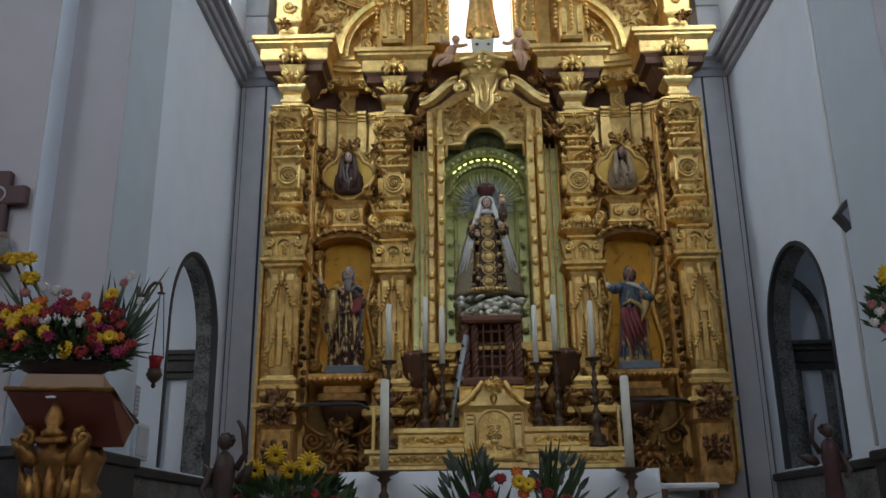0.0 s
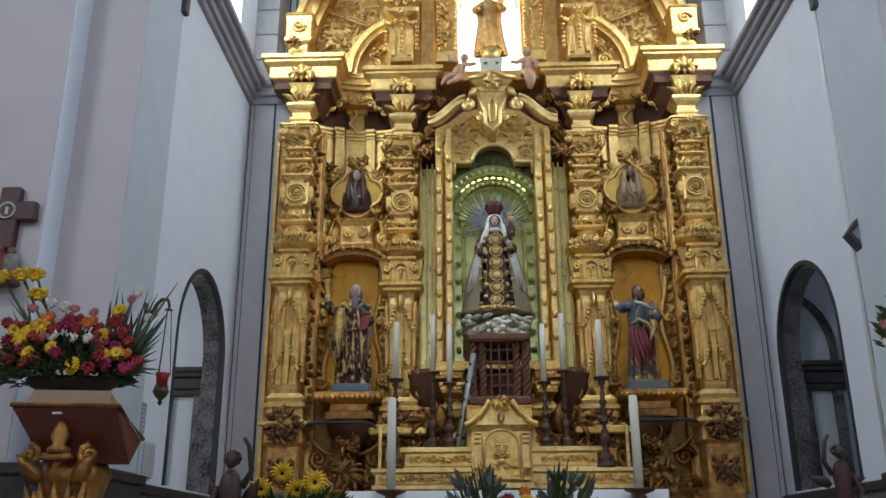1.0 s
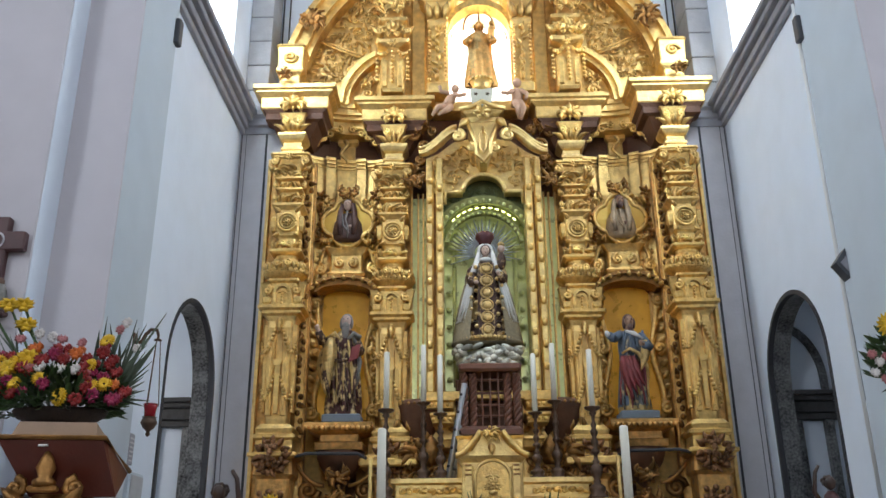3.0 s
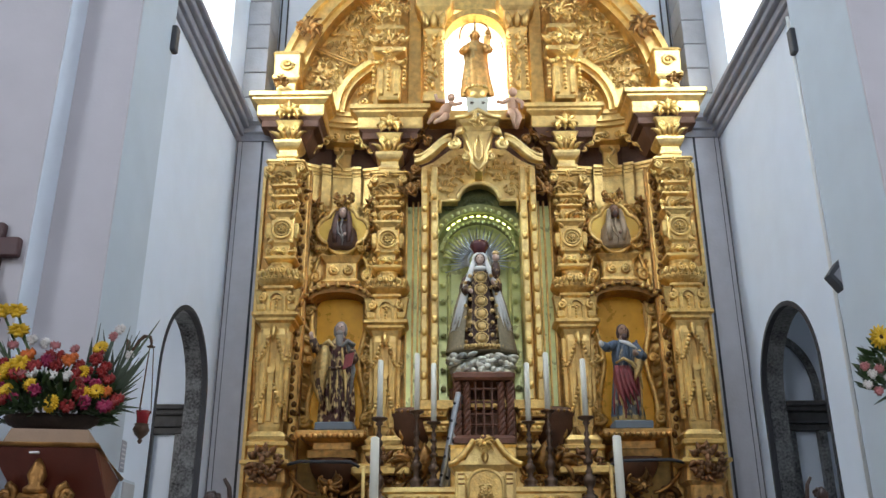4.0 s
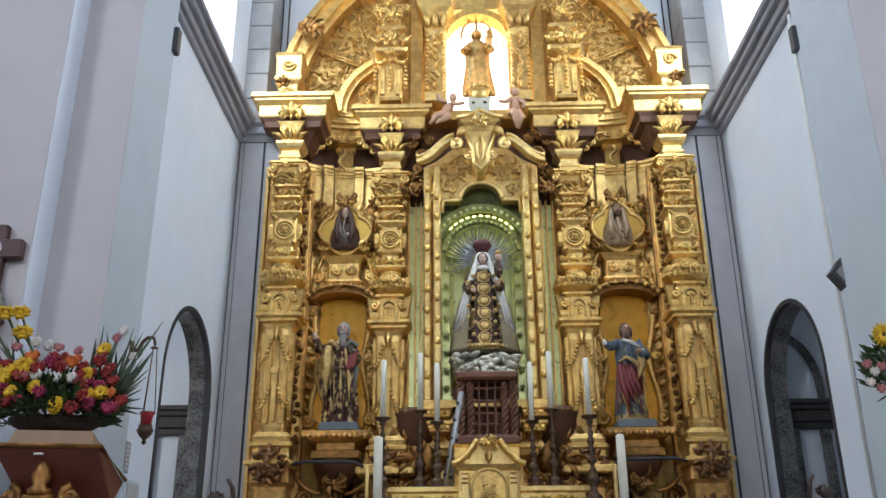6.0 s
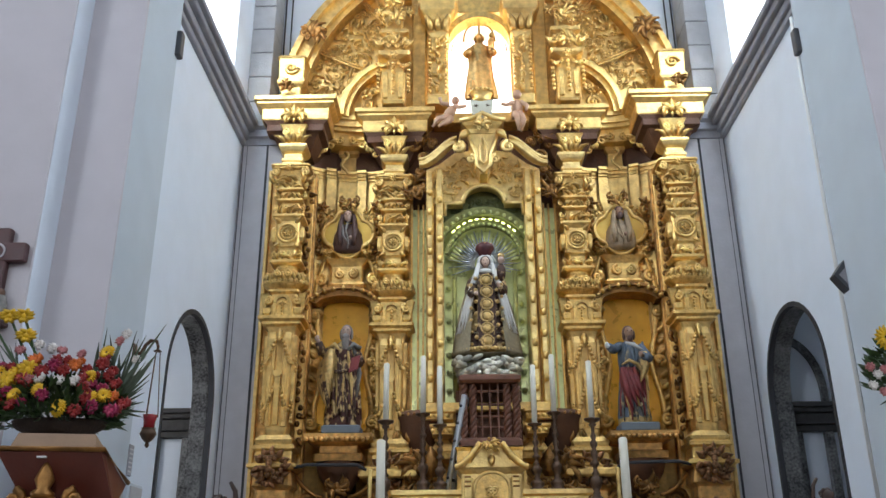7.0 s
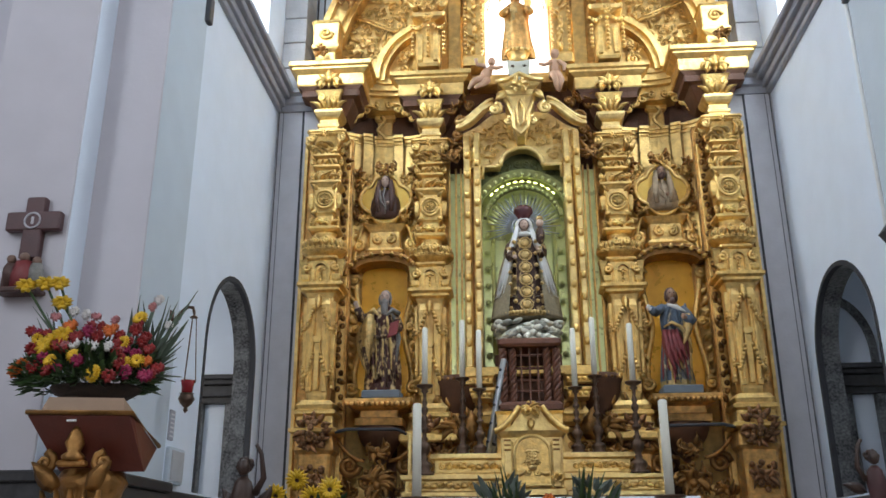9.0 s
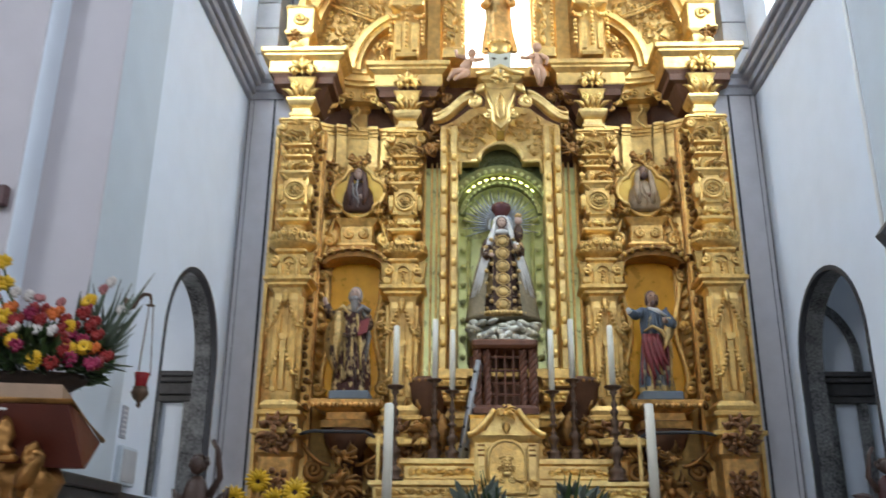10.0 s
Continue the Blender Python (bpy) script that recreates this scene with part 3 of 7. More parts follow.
    g = Geo().stack(0, 0, [(0.17, 0.15, 5.91), (0.21, 0.18, 5.94), (0.21, 0.18, 5.97), (0.12, 0.12, 5.985), (0.115, 0.11, 6.13), (0.13, 0.12, 6.15), (0.155, 0.14, 6.17), (0.155, 0.14, 6.53), (0.18, 0.16, 6.56), (0.21, 0.19, 6.59), (0.21, 0.19, 6.62), (0.12, 0.11, 6.635), (0.125, 0.11, 6.8), (0.175, 0.16, 6.83), (0.175, 0.16, 6.855), (0.13, 0.12, 6.865), (0.13, 0.12, 6.96), (0.18, 0.17, 6.985), (0.18, 0.17, 7.01), (0.14, 0.13, 7.02), (0.15, 0.14, 7.12)], 0.018)
    out.append(("upper_shaft", g, GOLD_PLAIN, ""))
    g = Geo()
    for rad, t in ((0.125, 0.02), (0.085, 0.013)):
        g.tube([(rad * math.cos(a), -0.16, 6.35 + rad * math.sin(a)) for a in [2 * math.pi * k / 20 for k in range(21)]], t, 6)
    g.rosette(0, -0.15, 6.35, 0.065, 8, 0, 0.02)
    for s in (-1, 1):
        for z in (6.21, 6.5):
            g.leaf(s * 0.1, -0.14, z, math.pi / 2 - s * 0.8 * (1 if z > 6.4 else -1) + (math.pi if z < 6.4 else 0), 0.1, 0.06)
        g.stack(s * 0.185, -0.06, [(0.02, 0.05, 6.24), (0.035, 0.07, 6.3), (0.035, 0.07, 6.42), (0.02, 0.05, 6.46)], 0.01)
    out.append(("medallion", g, GOLD, ""))
    g = Geo()
    for z, q, hw in ((6.0, 0.12, 0.12), (6.65, 0.15, 0.13), (6.87, 0.09, 0.14), (7.02, 0.11, 0.15)):
        for k in range(-2, 3):
            g.leaf(k * hw * 0.42, -0.115 - 0.02 * (k % 2), z + r.uniform(-0.01, 0.01), math.pi / 2 - k * 0.3 + r.choice((-0.55, 0.1, 0.55)), q * r.uniform(0.75, 1.0), 0.055, 0.05, r.choice((-1.4, 1.4)))
        for s in (-1, 1):
            g.scroll(s * (hw + 0.04), -0.1, z + q * 0.55, 0.042, 0.018, 1.2, math.pi / 2, -s, 10)
            g.scroll(s * hw * 0.4, -0.13, z + q * 0.5, 0.036, 0.015, 1.2, math.pi / 2, s, 10)
            g.blob(s * (hw + 0.05), -0.08, z + 0.03, 0.03, n=6, m=4)
            g.leaf(s * hw, -0.05, z + 0.02, math.pi / 2 - s * 0.9, 0.12, 0.07, 0.03, s * 0.4)
    out.append(("leaf_band", g, GOLD, ""))
    g = Geo().stack(0, 0, [(0.15, 0.13, 7.1), (0.155, 0.14, 7.16), (0.19, 0.17, 7.27), (0.245, 0.21, 7.29), (0.245, 0.21, 7.31), (0.265, 0.23, 7.32), (0.265, 0.23, 7.345)], 0.03)
    for k in range(-2, 3):
        g.leaf(k * 0.075, -0.14, 7.1 + r.uniform(-0.02, 0.02), math.pi / 2 - k * 0.3 + r.choice((-0.4, 0.4)), 0.15 * r.uniform(0.8, 1.1), 0.065, 0.08, r.choice((-1.2, 1.2)))
    for s in (-1, 1):
        g.scroll(s * 0.21, -0.18, 7.24, 0.062, 0.028, 1.4, math.pi / 2, s, 14)
        g.blob(s * 0.25, -0.14, 7.14, 0.035, n=7, m=5)
        g.leaf(s * 0.2, -0.08, 7.1, math.pi / 2 - s * 0.8, 0.15, 0.08, 0.05)
    g.rosette(0, -0.24, 7.27, 0.065, 7)
    out.append(("capital", g, GOLD, ""))
    g = Geo().stack(0, 0, [(0.135, 0.125, 7.345), (0.135, 0.125, 7.42), (0.15, 0.14, 7.435), (0.15, 0.14, 7.47), (0.125, 0.115, 7.485), (0.125, 0.115, 7.55), (0.155, 0.145, 7.57), (0.175, 0.165, 7.6), (0.195, 0.18, 7.64), (0.195, 0.18, 7.68)], 0.01)
    out.append(("die", g, BRIGHT_GOLD, ""))
    # small carved bracket over the die and the leaf crest on the cornice block
    g = Geo().stack(0, -0.02, [(0.1, 0.1, 7.68), (0.13, 0.12, 7.85), (0.17, 0.15, 7.95), (0.19, 0.16, 7.98)], 0.01)
    for k in range(-2, 3):
        g.leaf(k * 0.055, -0.12, 7.71, math.pi / 2 - k * 0.16, 0.17, 0.075, 0.06, -0.35 * k)
    for s in (-1, 1):
        g.scroll(s * 0.11, -0.17, 7.86, 0.05, 0.022, 1.3, math.pi / 2, s, 12)
    out.append(("bracket", g, GOLD, ""))
    g = Geo()
    for k in range(-3, 4):
        g.leaf(0.02 * k, -0.17, 8.1, math.pi / 2 - k * 0.4, 0.17 - 0.012 * abs(k), 0.13, 0.05, -0.5 * k)
        g.blob(0.1 * math.sin(k * 0.5), -0.2, 8.13 + 0.1 * math.cos(k * 0.5), 0.022, n=6, m=4)
    for k in range(-1, 2):
        g.leaf(k * 0.05, -0.16, 8.12, -math.pi / 2 + k * 0.4, 0.13, 0.06, 0.04)
    for s in (-1, 1):
        g.scroll(s * 0.12, -0.17, 8.1, 0.06, 0.022, 1.3, math.pi / 2, -s, 12)
    g.blob(0, -0.2, 8.13, 0.04, 0.04, 0.05, 8, 6)
    out.append(("crest", g, GOLD, ""))
    return [(n, g.mesh(n, m), lb) for n, g, m, lb in out]


COLS = [(-2.62, 12.22), (-1.25, 12.6), (1.25, 12.6), (2.62, 12.22)]
made = column_meshes()
for cx, cy in COLS:
    col = part(made[0][0], made[0][1], None, altarpiece, made[0][2])
    col.location = (cx, cy, 0)
    for n, me, lb in made[1:]:
        ob = part(n, me, None, col, lb, local=True)
        if n in ("rosette", "garland", "leaf_band", "collar_leaves", "bracket", "crest", "medallion"):
            ob["kind"] = "stuff"

for side in (-1, 1):
    for xa_, xb_, ya_, z1_ in ((2.34, 2.92, 12.53, 7.45), (1.0, 1.5, 12.805, 7.45)):
        part("column_backing", Geo().box(*sorted((side * xa_, side * xb_)), ya_, ya_ + 0.12, 2.36, z1_), GOLD_RED, altarpiece, "flat red-gold board behind a column")
    part("column_backing", Geo().box(*sorted((side * 2.69, side * 2.925)), 12.355, 12.4, 2.36, 7.45), GOLD_RED, altarpiece, "flat red-gold board behind a column")
    part("frame_backing", Geo().box(*sorted((side * 0.645, side * 0.70)), 12.46, 12.6, 4.12, 7.36), GOLD_DARK, altarpiece)
    part("back_board", Geo().box(*sorted((side * 0.66, side * 2.92)), 12.975, 13.005, 2.36, 8.44), BOLE_SHADE, altarpiece, "dark red-brown back board")

# entablature: a block over each column, joined by a receding frieze
for k, (cx, cy) in enumerate(COLS):
    g = Geo().stack(cx, cy + 0.3, [(0.46, 0.41, 8.08), (0.47, 0.42, 8.1), (0.47, 0.42, 8.26), (0.49, 0.44, 8.28), (0.54, 0.48, 8.32), (0.54, 0.48, 8.35), (0.58, 0.51, 8.37), (0.58, 0.51, 8.43)], 0.01)
    part("entablature_block", g, GOLD_PLAIN, altarpiece)
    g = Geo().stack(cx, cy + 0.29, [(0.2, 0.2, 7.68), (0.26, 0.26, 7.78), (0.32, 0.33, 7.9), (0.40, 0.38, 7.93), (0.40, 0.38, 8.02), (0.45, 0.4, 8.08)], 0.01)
    part("soffit", g, BOLE_SHADE, altarpiece, "dark red-brown soffit under the cornice")


def recess_line(side, n=10):
    """Plan of the concave bay between an outer and an inner column."""
    return [(side * (2.67 - 1.42 * i / n), 12.62 + 0.22 * math.sin(math.pi * i / n) + 0.25 * i / n) for i in range(n + 1)]


def plan_wall(g, line, y_off, z0, z1, thick=0.1, mat=0):
    """An upright slab along a plan line."""
    n = len(line)
    vs = [(x, y + d, z) for z in (z0, z1) for d in (y_off, y_off + thick) for x, y in line]
    fs = []
    for i in range(n - 1):
        fs += [(i, i + 1, 2 * n + i + 1, 2 * n + i), (n + i, 3 * n + i, 3 * n + i + 1, n + i + 1), (i, n + i, n + i + 1, i + 1), (2 * n + i, 2 * n + i + 1, 3 * n + i + 1, 3 * n + i)]
    return g.add(vs, fs, False, mat)


for side in (-1, 1):
    line = recess_line(side)
    g = plan_wall(Geo(), line, 0.0, 2.3, 7.56, 0.1)
    part("bay_panel", g, GOLD_PLAIN, altarpiece, "curved gilded panel behind a side bay")
    for a_, b_, d_ in ((1, 3, 0.03), (3, 4, 0.10), (4, 6, 0.045), (6, 7, 0.10), (7, 9, 0.03)):
        seg = [Vector(line[a_]).lerp(Vector(line[a_ + 1]), 0.04)] + [Vector(q) for q in line[a_ + 1:b_]] + [Vector(line[b_ - 1]).lerp(Vector(line[b_]), 0.96)]
        g = plan_wall(Geo(), seg, -d_, 5.8, 7.5, d_ + 0.02)
        part("bay_pilaster", g, GOLD_PLAIN, altarpiece)
        g = plan_wall(Geo(), seg, -d_ - 0.02, 7.5, 7.54, d_ + 0.06)
        plan_wall(g, seg, -d_ - 0.05, 7.54, 7.585, d_ + 0.09)
        plan_wall(g, seg, -d_ - 0.08, 7.585, 7.63, d_ + 0.12)
        part("bay_moulding", g, GOLD, altarpiece)
    # the cove's deep shade is part of this dark colour
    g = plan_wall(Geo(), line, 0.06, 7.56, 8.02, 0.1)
    part("frieze", g, BOLE_SHADE, altarpiece, "dark red-brown cove behind the gilt scrolls, shade put into its colour")
    fx, fy = line[5]
    g = Geo().stack(fx, fy + 0.06, [(0.15, 0.12, 7.63), (0.14, 0.11, 7.66), (0.11, 0.09, 7.7), (0.11, 0.09, 7.9), (0.15, 0.13, 7.94), (0.15, 0.13, 8.0)], 0.01)
    part("frieze_block", g, GOLD_PLAIN, altarpiece, "gilded block on the frieze")
    g = plan_wall(Geo(), line, -0.22, 8.0, 8.2, 0.3)
    plan_wall(g, line, -0.3, 8.2, 8.26, 0.4)
    plan_wall(g, line, -0.34, 8.26, 8.36, 0.5)
    plan_wall(g, line, -0.37, 8.36, 8.43, 0.5)
    part("entablature", g, GOLD_PLAIN, altarpiece)
    g = Geo()
    mx, my = line[5]
    for s in (-1, 1):
        # looped strapwork hanging from the cornice
        for xx, zz, sz, w, st in ((0.1, 8.04, 0.06, 1, 1.5), (0.22, 7.97, 0.075, -1, 2.6), (0.33, 7.9, 0.06, 1, 0.4), (0.42, 7.82, 0.075, -1, 2.4), (0.54, 7.86, 0.055, 1, 0.6)):
            g.scroll(mx + s * xx, my - 0.3, zz, sz, 0.024, 1.2, st if s > 0 else math.pi - st, s * w, 14)
            g.blob(mx + s * (xx + 0.05), my - 0.32, zz - 0.03, 0.022, n=6, m=4)
        g.leaf(mx + s * 0.3, my - 0.3, 7.95, -math.pi / 2 + s * 0.5, 0.15, 0.07)
        g.leaf(mx + s * 0.12, my - 0.3, 8.06, -s * 0.3 + (math.pi if s < 0 else 0), 0.14, 0.06)
    g.tube([(mx - 0.03 + 0.05 * math.sin(q * 0.9), my - 0.22, 7.9 - 0.04 * q) for q in range(10)], [0.03 - 0.0015 * q for q in range(10)])
    carved("frieze_scroll", g, GOLD, altarpiece)


CREAM = material("cream_wax", (0.80, 0.76, 0.64), 0.5, 0, 5, 0.08, 0.05)
BRASS_DARK = material("dark_bronze", (0.10, 0.058, 0.036), 0.4, 0.6, 18, 0.5, 0.2, island=0.2)
BROWN_WOOD = material("carved_brown_wood", (0.16, 0.06, 0.032), 0.45, 0, 14, 0.5, 0.3)
SLATE = material("grey_plinth", (0.16, 0.19, 0.22), 0.6, 0, 8, 0.2, 0.1)
ROBE_BROWN = material("dark_brown_robe", (0.085, 0.04, 0.03), 0.5, 0, 14, 0.5, 0.3)
ROBE_GILT = material("gilt_brocade", (0.62, 0.42, 0.16), 0.4, 0.5, 20, 0.7, 0.4)
ROBE_RED = material("red_robe", (0.22, 0.035, 0.035), 0.5, 0, 12, 0.4, 0.2)
ROBE_BLUE = material("slate_blue_robe", (0.10, 0.13, 0.17), 0.5, 0, 12, 0.4, 0.2)
ROBE_GREY = material("grey_brocade", (0.24, 0.23, 0.21), 0.5, 0.1, 26, 0.8, 0.3)
CLOTH_WHITE = material("white_lace", (0.68, 0.66, 0.62), 0.7, 0, 10, 0.15, 0.2)
NET_BROWN = material("olive_net_cape", (0.24, 0.19, 0.11), 0.7, 0, 30, 0.4, 0.4)
SKIN = material("painted_face", (0.52, 0.36, 0.28), 0.5, 0, 10, 0.15, 0.05)
SKIN_SAINT = material("brown_painted_face", (0.34, 0.20, 0.13), 0.5, 0, 10, 0.2, 0.05)
ROBE_TAN = material("worn_tan_robe", (0.36, 0.26, 0.16), 0.5, 0.1, 18, 0.5, 0.3)
SKIN_DARK = material("dark_painted_face", (0.20, 0.12, 0.085), 0.5, 0, 10, 0.2, 0.05)
HAIR = material("grey_hair", (0.25, 0.22, 0.20), 0.7, 0, 20, 0.4, 0.3)
CROWN_RED = material("red_velvet_crown", (0.09, 0.015, 0.018), 0.5, 0, 12, 0.4, 0.2)
SILVER = material("silver_rays", (0.50, 0.55, 0.62), 0.35, 0.8, 14, 0.4, 0.2)
CLOUD = material("silvered_clouds", (0.60, 0.58, 0.48), 0.35, 0.35, 10, 0.7, 0.2, island=0.45)
PINK = material("pink_painted_wood", (0.50, 0.29, 0.18), 0.55, 0, 10, 0.2, 0.05)
BULB = glowing("warm_bulb", (0.92, 1.0, 0.34), 4.5)
ALUMINIUM = material("dull_aluminium", (0.40, 0.41, 0.43), 0.45, 0.5, 10, 0.2, 0.05)
WHITE_CLOTH = material("white_altar_cloth", (0.72, 0.72, 0.74), 0.8, 0, 6, 0.08, 0.15, 12)


def brocade(name, a, b, scale, cut):
    """Gilt sprigs on a dark ground."""
    m = material(name, a, 0.45, 0.2, 14, 0.3, 0.3)
    nt = m.node_tree
    bs = nt.nodes["Principled BSDF"]
    old = bs.inputs["Base Color"].links[0].from_socket
    tc = nt.nodes.new("ShaderNodeTexCoord")
    no = nt.nodes.new("ShaderNodeTexNoise")
    no.inputs["Scale"].default_value, no.inputs["Detail"].default_value = scale, 2
    rp = nt.nodes.new("ShaderNodeMapRange")
    rp.inputs["From Min"].default_value, rp.inputs["From Max"].default_value = cut, cut + 0.12
    mixer = nt.nodes.new("ShaderNodeMix")
    mixer.data_type = "RGBA"
    mixer.inputs["B"].default_value = (*b, 1)
    mp = nt.nodes.new("ShaderNodeMapping")
    mp.inputs["Scale"].default_value = (1, 1, 0.75)
    nt.links.new(tc.outputs["Object"], mp.inputs["Vector"])
    nt.links.new(mp.outputs[0], no.inputs["Vector"])
    nt.links.new(no.outputs["Fac"], rp.inputs["Value"])
    nt.links.new(rp.outputs[0], mixer.inputs["Factor"])
    nt.links.new(old, mixer.inputs["A"])
    nt.links.new(mixer.outputs["Result"], bs.inputs["Base Color"])
    return m


BROCADE = brocade("brown_and_gilt_brocade", (0.055, 0.022, 0.012), (0.56, 0.38, 0.17), 19.0, 0.53)
BROCADE_RICH = brocade("wine_and_gilt_brocade", (0.07, 0.02, 0.014), (0.66, 0.46, 0.2), 13.0, 0.49)
BROCADE_GREY = brocade("grey_and_gilt_brocade", (0.13, 0.13, 0.13), (0.50, 0.40, 0.22), 22.0, 0.53)


def figure(g, x, y, z, h, width, mats, lean=0.0, seed=1, folds=9, turn=0.0):
    """A standing draped figure; mats: indices of (robe, cloak, head, hair, trim)."""
    r = random.Random(seed)
    robe, cloak, head, hair, trim = mats
    n, k = 30, 16
    prof = [1.0, 1.0, 0.97, 0.94, 0.92, 0.9, 0.88, 0.86, 0.84, 0.82, 0.83, 0.86, 0.87, 0.8, 0.58, 0.24]
    vs, fs, body = [], [], 0.83 * h
    ph = [r.uniform(0, 6.28) for _ in range(3)]
    for q in range(k):
        u = q / (k - 1)
        rad = prof[q] * width * 0.5
        for i in range(n):
            a = 2 * math.pi * i / n
            fold = 1 + (0.16 * math.sin(folds * a + ph[0] + 2.5 * u) + 0.09 * math.sin(5 * a + ph[1] - 4 * u)) * (1 - 0.6 * u)
            vs.append((x + lean * u * h + rad * fold * math.cos(a), y + rad * 0.62 * fold * math.sin(a), z + body * u))
    for part_mat, test in ((robe, True), (cloak, False)):
        for q in range(k - 1):
            for i in range(n):
                a = (2 * math.pi * (i + 0.5) / n + turn - 1.6 * q / k) % (2 * math.pi)
                front = 3.7 < a < 5.7
                if front == test:
                    j = (i + 1) % n
                    m = part_mat
                    if q == 0 or (not front and abs(a - 3.55) < 0.16):
                        m = trim
                    fs.append(((q * n + i, q * n + j, q * n + n + j, q * n + n + i), m))
    o = len(g.v)
    g.v += vs
    for f, m in fs:
        g.f.append(tuple(i + o for i in f))
        g.s.append(True)
        g.m.append(m)
    hx, hz = x + lean * h, z + 0.905 * h
    g.blob(hx, y + 0.03, hz + 0.016 * h, h * 0.056, h * 0.054, h * 0.064, 12, 8, mat=hair)
    g.blob(hx, y - 0.04, hz - 0.008 * h, h * 0.045, h * 0.05, h * 0.062, 12, 8, mat=head)
    g.blob(hx, y - 0.04 - h * 0.048, hz - 0.012 * h, h * 0.009, h * 0.013, h * 0.018, 6, 5, mat=head)
    g.lathe(hx, y, [(h * 0.05, z + 0.79 * h), (h * 0.036, z + 0.87 * h)], 10, mat=head)
    for s_ in (-1, 1):
        g.blob(hx + s_ * h * 0.048, y - 0.01, hz - 0.025 * h, h * 0.018, h * 0.03, h * 0.055, 8, 6, mat=hair)
        g.blob(hx + s_ * h * 0.019, y - 0.04 - h * 0.044, hz + 0.004 * h, h * 0.009, h * 0.008, h * 0.006, 6, 4, mat=hair)
    return hx, hz


def fold_rows(g, x, y, z0, z1, width, mats, seed, n=14, slant=0.0):
    """Deep hanging folds laid over the front of a robe."""
    r = random.Random(seed)
    for q in range(n):
        u = (q + 0.5) / n * 2 - 1
        top, low = z1 - r.uniform(0, 0.35) * (z1 - z0), z0 + r.uniform(0, 0.25) * (z1 - z0)
        pts, rs = [], []
        for k in range(7):
            v = k / 6
            xx = u * width * 0.5 * (0.8 + 0.22 * v) + slant * (1 - v) + 0.012 * math.sin(5 * v + q)
            yy = y - 0.31 * width * math.sqrt(max(0.0, 1 - min(1.0, abs(xx) / (width * 0.52)) ** 2)) - 0.008
            pts.append((x + xx, yy, top + (low - top) * v))
            rs.append(0.006 + r.uniform(0.012, 0.024) * math.sin(math.pi * min(1, 0.15 + v * 0.8)))
        g.tube(pts, rs, 6, mats[q % len(mats)], flat=0.8)
    return g


def arm(g, shoulder, elbow, hand, r, sleeve, skin):
    g.tube([shoulder, elbow], [r * 1.25, r * 1.45], 10, sleeve)
    g.tube([elbow, Vector(elbow).lerp(Vector(hand), 0.75)], [r * 1.45, r * 1.1], 10, sleeve)
    g.tube([Vector(elbow).lerp(Vector(hand), 0.7), hand], [r * 0.7, r * 0.55], 8, skin)
    g.blob(*hand, r * 0.75, r * 0.75, r, 8, 6, mat=skin)


